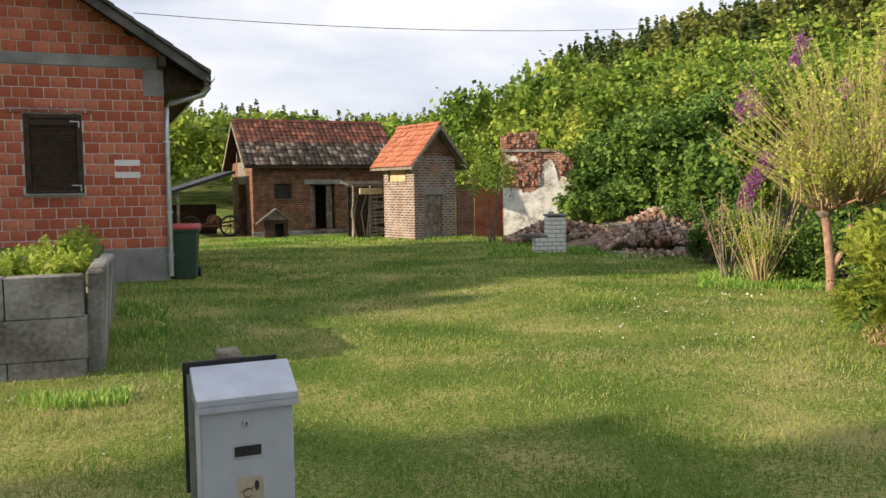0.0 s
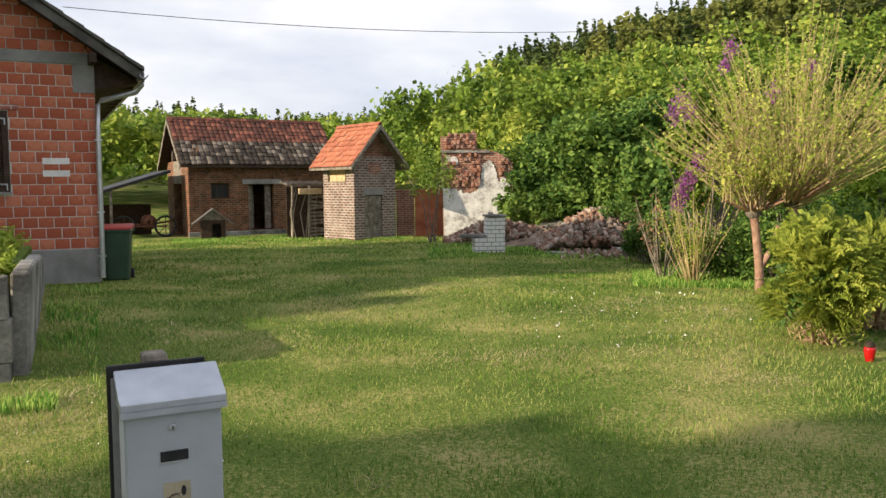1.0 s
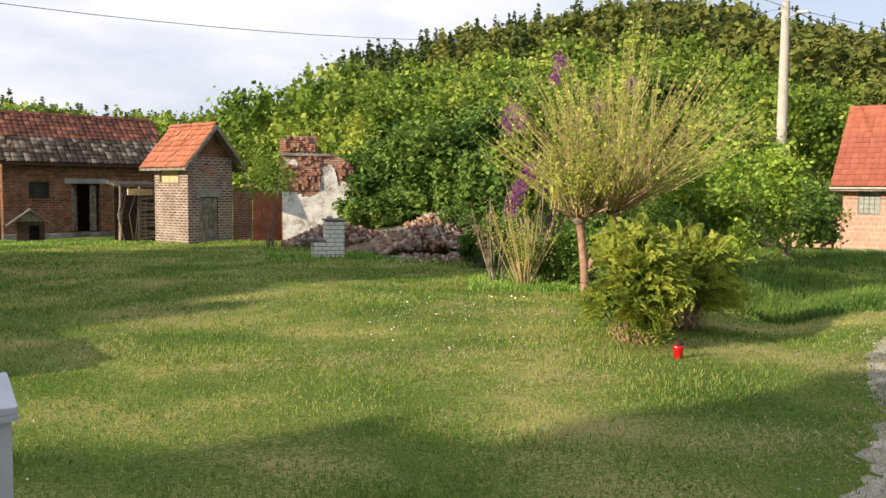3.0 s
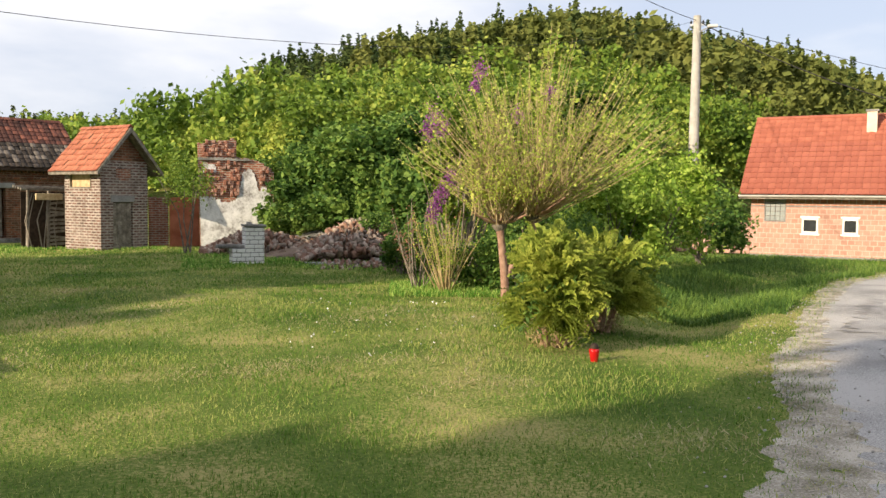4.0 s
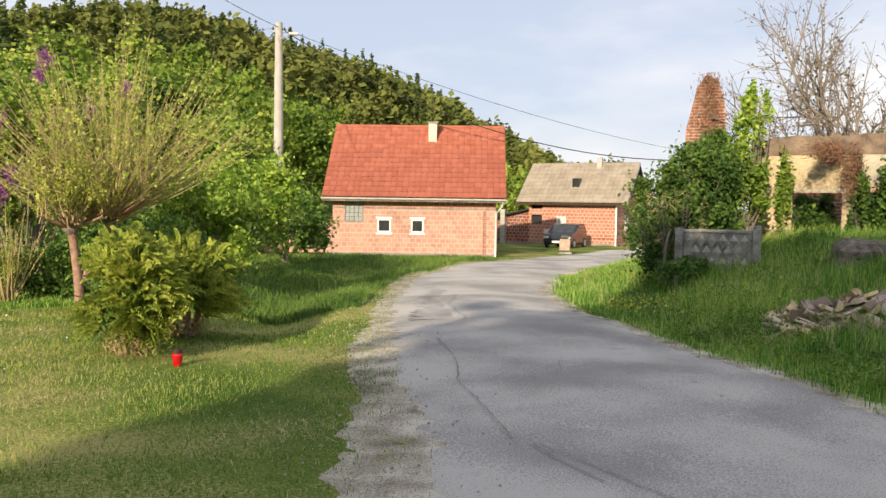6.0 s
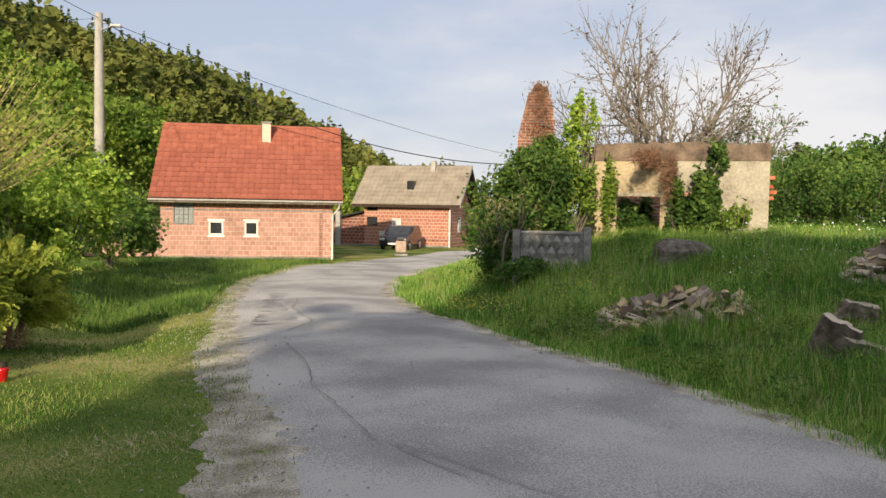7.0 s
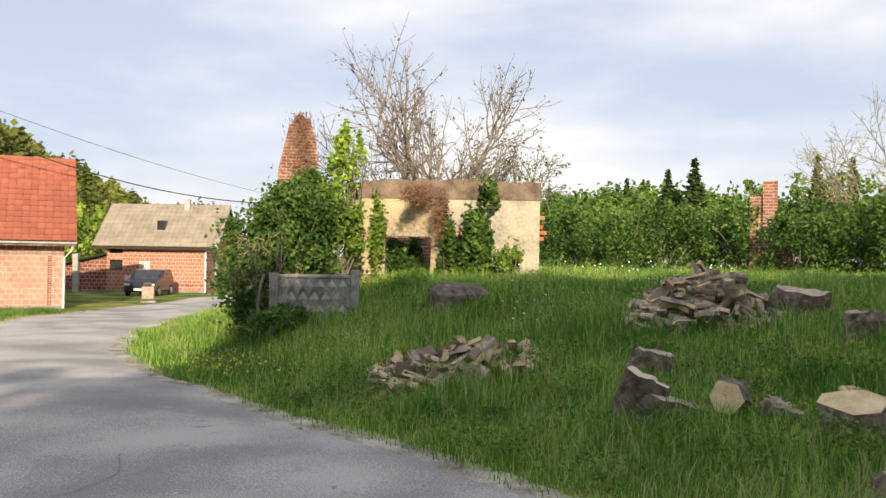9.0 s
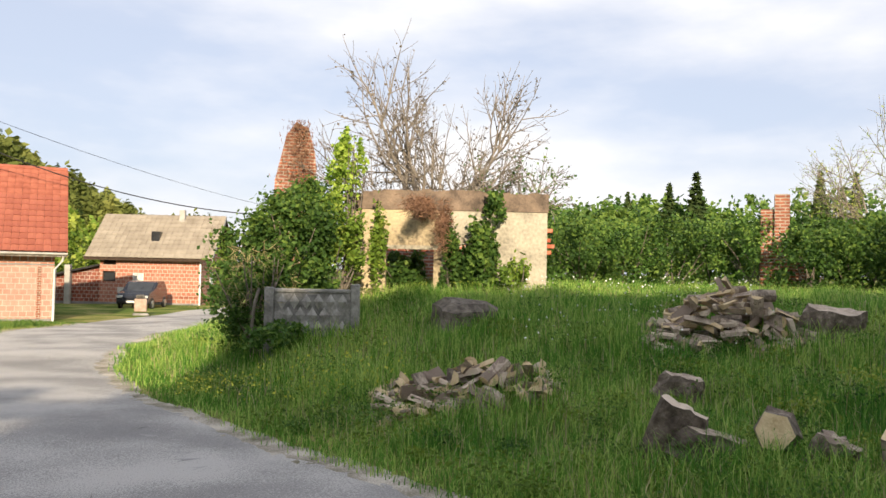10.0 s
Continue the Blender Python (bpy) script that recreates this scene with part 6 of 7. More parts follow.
# ---- road side ----
def panel_fence():
    x0, y0, _ = polar(-64.4, 15.3)
    z = gz(x0, y0)
    f = thing("concrete_panel_fence", x0, y0, 0.54, -67, "short weathered concrete panel fence with diamond relief", "fence")
    part("panel", boxes((0.08, 0.0, 0.0, 1.22, 0.05, 0.66)), DARK_CONCRETE, f, "diamond patterned concrete panel", 0.008)
    part("top_rail", boxes((0.08, -0.02, 0.66, 1.22, 0.07, 0.72)), DARK_CONCRETE, f, "", 0.012)
    for px, h in ((-0.06, 0.74), (1.22, 0.8)):
        part("post", boxes((px, -0.05, -0.4, px + 0.14, 0.1, h)), DARK_CONCRETE, f, "square concrete post", 0.012)
    relief = mat("pale_relief_concrete", (0.2, 0.19, 0.175), (0.5, 0.48, 0.45), 6, 0.95, 0.5, 30)
    for j in range(3):
        for i in range(6):
            cx, cz = 0.2 + i * 0.18 + (0.09 if j % 2 else 0), 0.13 + j * 0.2
            if cx > 1.15:
                continue
            bm = bmesh.new()
            v = [bm.verts.new(p) for p in ((cx - 0.075, -0.002, cz), (cx, -0.002, cz - 0.12), (cx + 0.075, -0.002, cz), (cx, -0.002, cz + 0.12), (cx, -0.05, cz))]
            for q in range(4):
                bm.faces.new((v[q], v[(q + 1) % 4], v[4]))
            part("diamond", bm, relief, f)
    rail = tube_part("broken_rail", [(-0.25, 0.02, 0.0), (-0.2, 0.02, 0.5), (-0.14, 0.02, 0.72)], [0.03, 0.03, 0.025], OLD_WOOD, f, "leaning wooden stake", 6)


def utility_pole():
    x, y, _ = polar(-36.9, 38)
    z = gz(x, y)
    p = thing("utility_pole", x, y, z, -37, "tapered concrete utility pole with a street lamp", "pole")
    top = 9.6 - z
    tube_part("shaft", [(0, 0, -0.3), (0, 0, top * 0.5), (0, 0, top)], [0.25, 0.21, 0.16], PALE_CONCRETE, p, "pale weathered concrete shaft", 12)
    part("number_plate", boxes((-0.14, -0.22, 3.0, 0.14, -0.19, 3.25)), WHITE, p, "white plate")
    arm = tube_part("lamp_arm", [(0, -0.12, top - 0.75), (0.25, -0.12, top - 0.62), (0.5, -0.12, top - 0.52)], [0.03] * 3, ZINC, p, "bent steel lamp arm", 7)
    bm = boxes((0.42, -0.22, top - 0.54, 0.85, -0.02, top - 0.42))
    part("lamp_head", bm, FROST, arm, "grey street lamp head", 0.03)
    part("crossarm", boxes((-0.3, -0.05, top - 0.42, 0.3, 0.05, top - 0.34)), ZINC, p, "steel crossarm", 0.008)
    for k in (-0.25, 0.0, 0.25):
        tube_part("insulator", [(k, 0, top - 0.34), (k, 0, top - 0.27), (k, 0, top - 0.18)], [0.03, 0.045, 0.02], BLACK, p, "dark insulator", 8)
    a = np.array([x, y, 9.4])

    def wire(b, sag, r, label):
        s = np.linspace(0, 1, 26)[:, None]
        q = a * (1 - s) + np.asarray(b) * s
        q[:, 2] -= 4 * sag * (s * (1 - s))[:, 0]
        ob = new("overhead_wire", mesh_of("overhead_wire", *tube(q, [r] * 26, 5), BLACK, True))
        tagged(ob, label, "wire", "overhead wires")

    wire((-5.8, 16.0, 4.97), 1.15, 0.007, "thin black overhead wire crossing the lawn")
    wire(polar(-66.5, 40.0, 3.9), 1.75, 0.022, "thick black overhead cable sagging over the road")
    wire(polar(-9.0, 16.0, 9.5), 0.5, 0.013, "thin black overhead wire above the lawn")
    wire(polar(-70.0, 75.0, 5.6), 1.2, 0.012, "thin black overhead wire")


def parked_car():
    x, y, _ = polar(-56.45, 47)
    c = thing("parked_car", x, y, -0.64, 18, "small dark blue hatchback parked on the yard", "car")
    paint = mat("dark_car_paint", (0.012, 0.014, 0.02), (0.02, 0.023, 0.032), 3, 0.2, 0, 20, spec=0.6)
    body = part("body", prism([(-1.75, 0.28), (-1.78, 0.62), (-1.6, 0.82), (-0.75, 0.9), (-0.2, 1.34), (1.1, 1.38), (1.62, 0.95), (1.72, 0.6), (1.68, 0.28)], -0.76, 0.76), paint, c, "dark glossy body", 0.05)
    part("windscreen", prism([(-0.78, 0.9), (-0.26, 1.3), (-0.24, 1.28), (-0.74, 0.88)], -0.62, 0.62), GLASS, c, "tinted glass")
    for s in (-1, 1):
        part("side_window", prism([(-0.55, 0.95), (-0.16, 1.29), (1.0, 1.32), (1.3, 0.97)], s * 0.77 - 0.01, s * 0.77 + 0.01), GLASS, c, "tinted glass")
        part("headlight", boxes((-1.79, s * 0.6 - 0.14, 0.58, -1.7, s * 0.6 + 0.14, 0.7)), FROST, c, "clear headlight", 0.02)
        for wx in (-1.1, 1.1):
            ring = [(wx + 0.24 * math.cos(a), s * 0.74, 0.28 + 0.24 * math.sin(a)) for a in np.linspace(0, 2 * math.pi, 17)]
            w = tube_part("wheel", ring, [0.07] * 17, BLACK, c, "black tyre", 7)
            bm = bmesh.new()
            bmesh.ops.create_cone(bm, cap_ends=True, segments=14, radius1=0.18, radius2=0.18, depth=0.06, matrix=pose(wx, s * 0.78, 0.28, 90, 0, 0))
            part("rim", bm, ZINC, w, "steel rim")
    part("bumper", boxes((-1.86, -0.72, 0.3, -1.74, 0.72, 0.5)), BLACK, c, "dark bumper", 0.03)
    part("plate", boxes((-1.87, -0.25, 0.36, -1.861, 0.25, 0.46)), WHITE, c, "white plate")


def stone_post():
    x, y, z = ground_hit(-56.45, 0.0545)
    p = thing("stone_post", x, y, z - 0.05, -55, "squat crumbling stone post beside the road", "post")
    part("base", boxes((-0.34, -0.3, 0, 0.34, 0.3, 0.14)), CONCRETE, p, "spread mortar base", 0.06)
    part("shaft", boxes((-0.27, -0.25, 0.2, 0.24, 0.25, 0.75)), mat("pinkish_stone", (0.32, 0.22, 0.17), (0.55, 0.42, 0.34), 4, 0.9, 0.5, 25), p, "rough pinkish stone shaft", 0.04)
    part("cap", boxes((-0.2, -0.2, 0.75, 0.16, 0.2, 0.92)), CONCRETE, p, "", 0.05)


letterbox()
bin_()
grave_light()
grill()
rubble()
kennel()
crate_shed()
old_machine()
wood_pile(-75.1, 0.132, 1.95, 1.0, 0.28, 125, "split firewood heap by the road", "weathered split firewood log in a low heap", 9)
wood_pile(-89.3, 0.071, 1.85, 1.2, 0.62, 160, "split firewood heap on the meadow", "grey split firewood log in a heap", 7)
stumps()
panel_fence()
utility_pole()
parked_car()
stone_post()


# ---- trees and shrubs close by ----
def shoots(base, n, spread, length, r0, seg=5, up=0.55, bend=0.05):
    """Thin shoots that fan out from a base and bend upward; gives their points."""
    out_lines = []
    for _ in range(n):
        a = rng.uniform(0, 2 * math.pi)
        lean = spread * math.sqrt(rng.random())
        d = np.array([math.cos(a) * math.sin(lean), math.sin(a) * math.sin(lean), math.cos(lean)])
        L = length * rng.uniform(0.6, 1.08)
        p = [np.asarray(base) + rng.normal(scale=0.05, size=3)]
        for k in range(seg):
            d = d + np.array([0, 0, up / seg * 0.5]) + rng.normal(scale=bend, size=3)
            d /= np.linalg.norm(d)
            p.append(p[-1] + d * L / seg)
        out_lines.append(np.array(p))
    return out_lines


def lines_mesh(name, lines, r0, r1, material, sides=4):
    return mesh_of(name, *joined([tube(p, np.linspace(r0, r1, len(p)), sides) for p in lines]), material, True)


def along_lines(lines, per, jitter, start=0.25):
    pts = []
    for p in lines:
        t = start + (1 - start) * rng.random(per)
        s = t * (len(p) - 1)
        i = np.minimum(s.astype(int), len(p) - 2)
        f = (s - i)[:, None]
        pts.append(p[i] * (1 - f) + p[i + 1] * f + rng.normal(scale=jitter, size=(per, 3)))
    return np.concatenate(pts)


def pollard(az, d, knob, n, length, spread, label, fork):
    x, y, _ = polar(az, d)
    z = gz(x, y)
    t = thing("pollard_tree", x, y, z, 0, label, "tree")
    tube_part("trunk", [(0, 0, -0.15), (0.0, 0.02, 0.2), (-0.03, 0, 0.5), (-0.09, 0.0, knob * 0.8), (-0.13, 0, knob)], [0.085, 0.07, 0.065, 0.06, 0.075], PINK_BARK, t, "reddish brown trunk", 9)
    if fork:
        tube_part("limb", [(0.0, 0.01, 0.42), (0.09, -0.02, 0.6), (0.22, -0.04, 0.85), (0.27, 0, 1.05)], [0.055, 0.05, 0.045, 0.04], PINK_BARK, t, "forked side limb", 8)
    part_mesh("knob", mesh_of("knob", *tube([(-0.13, 0, knob - 0.12), (-0.13, 0, knob - 0.04), (-0.12, 0, knob + 0.06), (-0.12, 0, knob + 0.12)], [0.05, 0.13, 0.12, 0.03], 9), BARK, True), t, "gnarled pollard head")
    lines = shoots((-0.12, 0, knob), n, spread, length, 0.012, 7, 0.7, 0.022)
    for _ in range(16):
        a, q = rng.uniform(0, 2 * math.pi), rng.uniform(0.35, 0.7) * length * 0.5
        e = np.array([-0.12 + math.cos(a) * q, math.sin(a) * q, knob + rng.uniform(0.25, 0.6) * q])
        tube_part("bough", [(-0.12, 0, knob), (-0.12 + math.cos(a) * q * 0.5, math.sin(a) * q * 0.5, knob + 0.12 * q), e], [0.032, 0.024, 0.014], PINK_BARK, t, "brown bent bough", 6)
        lines += shoots(e, 4, 0.5, length * 0.6, 0.012, 6, 1.2, 0.022)
    for p in lines:
        p[:, 0] = -0.12 + (p[:, 0] + 0.12) * 0.9
        p[:, 1] *= 0.9
    for p in lines:
        part_mesh("shoot", lines_mesh("shoot", [p], 0.010, 0.003, TWIG), t)
    side = []
    for p in lines:
        for _ in range(2):
            k = rng.integers(1, len(p) - 1)
            e = p[k] + np.array([*rng.normal(scale=0.16, size=2), rng.uniform(0.1, 0.35)])
            side.append(np.array([p[k], (p[k] + e) / 2 + rng.normal(scale=0.02, size=3), e]))
    tagged(part_mesh("twig_growth", lines_mesh("twig_growth", side, 0.005, 0.002, TWIG, 3), t, "thin side twigs"), kind="stuff")
    at = along_lines(lines, 34, 0.016, 0.3)
    part_mesh("leaves", mesh_of("leaves", *leaf_quads(at, 0.031, 0.1, 1.7), LEAF_YOUNG), t, "tiny fresh yellow green leaves")


pollard(-25.05, 13.7, 1.28, 80, 1.5, 1.2, "pollarded tree with a forked trunk and budding shoots", True)
pollard(-27.3, 13.9, 1.42, 250, 2.95, 1.4, "pollarded tree with a dense fan of budding shoots", False)


def stem_shrub(az, d, n, height, spread, label, leaf_material, per, leaf, wood=TWIG):
    x, y, _ = polar(az, d)
    t = thing("stem_shrub", x, y, gz(x, y) - 0.05, 0, label, "shrub")
    lines = shoots((0, 0, 0.0), n, spread, height, 0.02, 6, 0.9)
    for p in lines:
        part_mesh("stem", lines_mesh("stem", [p], 0.014, 0.004, wood, 5), t)
    at = along_lines(lines, per, 0.05, 0.45)
    part_mesh("leaves", mesh_of("leaves", *leaf_quads(at, leaf, 0.1, 1.5), leaf_material), t)
    return t


stem_shrub(-20.9, 14.9, 38, 1.55, 0.6, "pale stemmed shrub just coming into leaf", LEAF_YOUNG, 50, 0.022)
stem_shrub(-18.9, 15.4, 14, 1.6, 0.55, "sparse brown stemmed shrub at the lawn's edge", VINE, 30, 0.03, GREY_TWIG)


def lilac():
    x, y, _ = polar(-21.6, 16.4)
    t = thing("lilac_bush", x, y, gz(x, y) - 0.05, 0, "tall lilac bush with purple blossom clusters", "bush")
    lines = shoots((0, 0, 0), 30, 0.5, 3.2, 0.03, 6, 0.7)
    for p in lines:
        part_mesh("stem", lines_mesh("stem", [p], 0.03, 0.006, GREY_TWIG, 5), t)
    at = np.concatenate([clump_cloud(9000, (0.5, 0.2, 2.7), (1.2, 0.9, 1.1), 34, 0.14, 0.4), clump_cloud(1500, (-0.1, 0, 1.7), (0.4, 0.4, 0.5), 8, 0.2, 0.4)])
    part_mesh("leaves", mesh_of("leaves", *leaf_quads(at, 0.075, 0.2, 1.3), LEAF), t, "heart shaped green leaves")
    right, ahead = np.array([math.cos(radians(-21.6)), math.sin(radians(-21.6)), 0]), np.array([math.sin(radians(21.6)), math.cos(radians(21.6)), 0])
    for u, z, s in ((-0.45, 3.2, 0.2), (-0.28, 3.05, 0.16), (-0.55, 2.98, 0.14), (-0.12, 2.1, 0.16), (-0.25, 1.9, 0.16), (-0.36, 1.72, 0.17), (-0.42, 1.52, 0.17), (-0.48, 1.36, 0.14), (0.4, 4.1, 0.15), (1.1, 3.3, 0.13), (1.0, 2.65, 0.12), (0.75, 2.2, 0.12), (1.7, 3.7, 0.12), (0.3, 3.8, 0.1)):
        c = right * u - ahead * 0.75 + np.array([0, 0, z])
        pts = c + rng.normal(size=(260, 3)) * (s * 0.42, s * 0.42, s * 0.6)
        part_mesh("blossom", mesh_of("blossom", *leaf_quads(pts, 0.034, 0, 1.0), LILAC), t, "purple blossom cluster")


lilac()


def thuja(az, d, height, wide, n, label):
    x, y, _ = polar(az, d)
    t = thing("thuja_bush", x, y, gz(x, y) - 0.03, 0, label, "bush")
    for k in range(7):
        a = k * 0.9
        tube_part("stem", [(0.1 * math.cos(a), 0.1 * math.sin(a), 0), (0.18 * math.cos(a), 0.18 * math.sin(a), 0.25), (0.3 * wide * math.cos(a), 0.3 * wide * math.sin(a), height * 0.6)], [0.035, 0.028, 0.01], PINK_BARK, t, "reddish bare stem", 6)
    c = clump_cloud(n, (0, 0, height * 0.5), (wide * 0.4, wide * 0.4, height * 0.46), 40, 0.16, 0.6)
    c[:, 2] = np.maximum(c[:, 2], 0.1 + 0.2 * rng.random(n))
    axis = c - np.array([0, 0, height * 0.15])
    axis /= np.linalg.norm(axis, axis=1, keepdims=True)
    axis = axis + rng.normal(scale=0.3, size=c.shape)
    axis /= np.linalg.norm(axis, axis=1, keepdims=True)
    across = np.cross(axis, unit(n))
    across /= np.linalg.norm(across, axis=1, keepdims=True)
    reach = rng.uniform(0.14, 0.34, (n, 1))
    quads = []
    for k in range(8):
        u = k / 7
        at = c + axis * reach * u - np.array([0, 0, 1.0]) * reach * 0.45 * u * u
        for s in (-1, 1):
            tip = axis * 0.75 + across * s * 0.65
            long = reach * 0.26 * (1.1 - 0.7 * u)
            broad = np.cross(tip, np.cross(axis, across)) * 0.014
            quads.append(np.stack([at, at + tip * long * 0.5 + broad, at + tip * long, at + tip * long * 0.5 - broad], 1))
    v = np.concatenate(quads, 1).reshape(-1, 3)
    part_mesh("sprays", mesh_of("sprays", v, np.arange(len(v)).reshape(-1, 4), THUJA), t, "golden green scaly sprays")
    dead = along_lines([np.array([(0.12 * math.cos(a), 0.12 * math.sin(a), 0), (0.3 * math.cos(a), 0.3 * math.sin(a), 0.3)]) for a in np.arange(0, 6.2, 0.5)], 40, 0.05, 0.0)
    tagged(part_mesh("dead_growth", mesh_of("dead_growth", *leaf_quads(dead, 0.012, -0.3, 9), TWIG), t, "dry brown lower twigs"), kind="stuff")
    # leaf slivers filling the bush, in a darker green than the sprays
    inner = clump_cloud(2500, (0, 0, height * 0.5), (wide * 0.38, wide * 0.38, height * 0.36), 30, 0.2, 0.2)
    part_mesh("inner_growth", mesh_of("inner_growth", *leaf_quads(inner, 0.03, 0, 3.0), LEAF_DARK), t, "inner leaves in a darker green")


thuja(-28.7, 9.15, 1.16, 1.0, 2600, "golden green thuja bush on the lawn's edge")
thuja(-31.6, 10.6, 1.12, 1.2, 2200, "darker thuja bush behind a golden one")


def leafy_bush(name, centre, radii, n, leaf, material, label, clumps=30, spread=0.16, stems=10, category="bush", long=1.5):
    x, y, z = centre
    g = gz(x, y)
    t = thing(name, x, y, g - 0.05, 0, label, category)
    lines = []
    for _ in range(stems):
        e = np.array([*rng.normal(scale=(radii[0] * 0.45, radii[1] * 0.45)), (z - g) + radii[2] * rng.uniform(0, 0.8)])
        m = e * 0.5 + rng.normal(scale=0.08, size=3)
        lines.append(np.array([[rng.normal(scale=0.1), rng.normal(scale=0.1), 0], m, e]))
    for p in lines:
        part_mesh("stem", lines_mesh("stem", [p], 0.03, 0.006, BARK, 5), t)
    at = clump_cloud(n, (0, 0, z - g), radii, clumps, spread, 0.45)
    at[:, 2] = np.maximum(at[:, 2], 0.05)
    part_mesh("leaves", mesh_of("leaves", *leaf_quads(at, leaf, 0.2, long), material), t)
    return t


leafy_bush("elder_bush", polar(-34.5, 21.5, 1.35), (1.7, 1.5, 1.55), 9000, 0.08, ELDER, "bright green elder bush beside the ditch", 40)
leafy_bush("elder_bush", polar(-32.0, 20.0, 1.0), (1.3, 1.3, 1.2), 6000, 0.072, ELDER, "bright green elder bush beside the ditch", 30)
leafy_bush("hazel_bush", polar(-37.6, 27.0, 0.9), (1.3, 1.2, 1.2), 5000, 0.09, LEAF_DARK, "dark green bush near the shed", 30)
for az, d, h in ((-23.2, 15.6, 0.7), (-25.8, 15.4, 0.75), (-28.6, 15.8, 0.9), (-30.4, 16.4, 0.9), (-17.6, 19, 0.6), (-19.4, 20, 0.8), (-22.6, 20.5, 1.3), (-27.0, 20, 1.5), (-30, 22, 1.5), (-16.2, 24.5, 0.9)):
    leafy_bush("undergrowth_bush", polar(az, d, h * 0.55), (h * 0.85, h * 0.8, h * 0.75), 2600, 0.055, LEAF_DARK, "dark green undergrowth behind the shrubs", 24, 0.2, 6)
# vine covered thicket by the panel fence and the ruin
leafy_bush("vine_thicket", polar(-65.4, 17.4, 1.75), (0.95, 0.95, 1.15), 8500, 0.06, LEAF_DEEP, "dense green climber thicket over a fence", 46, 0.13, 16)
leafy_bush("vine_thicket", polar(-63.3, 17.4, 1.45), (0.6, 0.8, 0.95), 4500, 0.055, LEAF_DEEP, "dense green climber thicket over a fence", 36, 0.15, 12)
leafy_bush("vine_thicket", polar(-67.8, 18.4, 1.75), (0.7, 0.7, 1.1), 5000, 0.06, LEAF, "dense green climber thicket over a fence", 36, 0.15, 12)
leafy_bush("vine_thicket", polar(-66.6, 19.6, 2.4), (0.9, 0.8, 0.95), 4500, 0.06, LEAF_DEEP, "dense green climber thicket over a fence", 36, 0.15, 12)
leafy_bush("vine_thicket", polar(-64.0, 16.3, 0.9), (0.95, 0.5, 0.6), 3600, 0.05, LEAF_DEEP, "low climbers spilling to the ground", 34, 0.2, 8)
leafy_bush("dry_brush", polar(-63.9, 15.9, 1.3), (0.9, 0.5, 0.7), 420, 0.007, TWIG, "tangle of thin dry twigs", 40, 0.3, 14, "brush", 28)
leafy_bush("weed_clump", polar(-64.9, 14.9, 0.62), (0.75, 0.3, 0.24), 1500, 0.04, LEAF_DARK, "weeds along the foot of a concrete fence", 26, 0.2, 0, "weeds", 2.2)
leafy_bush("sapling", polar(-68.6, 18.9, 3.35), (0.36, 0.36, 0.85), 1500, 0.065, ELDER, "bright green sapling beside the ruin", 26, 0.16, 6, "tree")
leafy_bush("door_ivy", polar(-72.3, 20.6, 1.35), (0.75, 0.35, 0.7), 3000, 0.08, LEAF_DEEP, "dark ivy filling a doorway", 24, 0.2, 5)
# added behind the window to hide the lit back wall and darken the opening
leafy_bush("door_ivy", polar(-76.3, 20.9, 1.5), (0.8, 0.3, 0.75), 3200, 0.08, LEAF_DEEP, "dark ivy added to darken a window opening", 24, 0.2, 5)
leafy_bush("wall_shrub", polar(-74.9, 19.2, 1.5), (0.28, 0.2, 0.95), 1700, 0.06, LEAF_DEEP, "green ivy climbing the ruin", 30, 0.22, 5)
leafy_bush("wall_shrub", polar(-76.7, 19.2, 1.65), (0.5, 0.32, 0.85), 3400, 0.07, LEAF_DEEP, "green shrub growing against the ruin", 26, 0.18, 7)
leafy_bush("wall_shrub", polar(-78.6, 18.9, 1.5), (0.55, 0.3, 0.45), 900, 0.06, LEAF, "sparse green shrub against the ruin", 14, 0.25, 7)
leafy_bush("wall_shrub", polar(-70.6, 19.2, 1.9), (0.14, 0.16, 0.9), 900, 0.06, LEAF, "strand of ivy hanging down the ruin", 30, 0.25, 0)
leafy_bush("wall_shrub", polar(-77.6, 19.4, 2.85), (0.55, 0.2, 0.3), 800, 0.07, LEAF_DEEP, "ivy over the ruin's parapet", 30, 0.3, 0)
leafy_bush("dry_ivy", polar(-73.4, 19.3, 2.8), (1.25, 0.14, 0.24), 3600, 0.012, VINE, "rusty dry ivy hanging over the parapet", 90, 0.3, 0, "ivy", 11)
leafy_bush("dry_ivy", polar(-74.6, 19.25, 2.4), (0.75, 0.12, 0.5), 2400, 0.012, VINE, "rusty dry ivy hanging over the parapet", 80, 0.35, 0, "ivy", 11)
for az, d, h in ((-96.5, 25, 1.6), (-93.6, 27, 1.9), (-91.4, 28.5, 1.8), (-88.8, 27.5, 1.9), (-86.0, 27, 1.9), (-83.6, 26.5, 1.7), (-99, 26, 1.6), (-101.5, 25, 1.9), (-82.0, 27, 1.3), (-104, 26, 2)):
    leafy_bush("meadow_bush", polar(az, d, 1.0 + h * 0.5), (1.5, 1.2, h * 0.72), 4200, 0.07, LEAF_DEEP if int(d * 2) % 3 else LEAF_DARK, "dense green bush edging the meadow", 34, 0.16, 8)
# slim tree in front of the ruined wall
leafy_bush("slim_tree", polar(-3.35, 27.0, 2.0), (0.8, 0.7, 0.95), 1500, 0.05, LEAF, "slim young tree with light green leaves", 30, 0.2, 5, "tree")


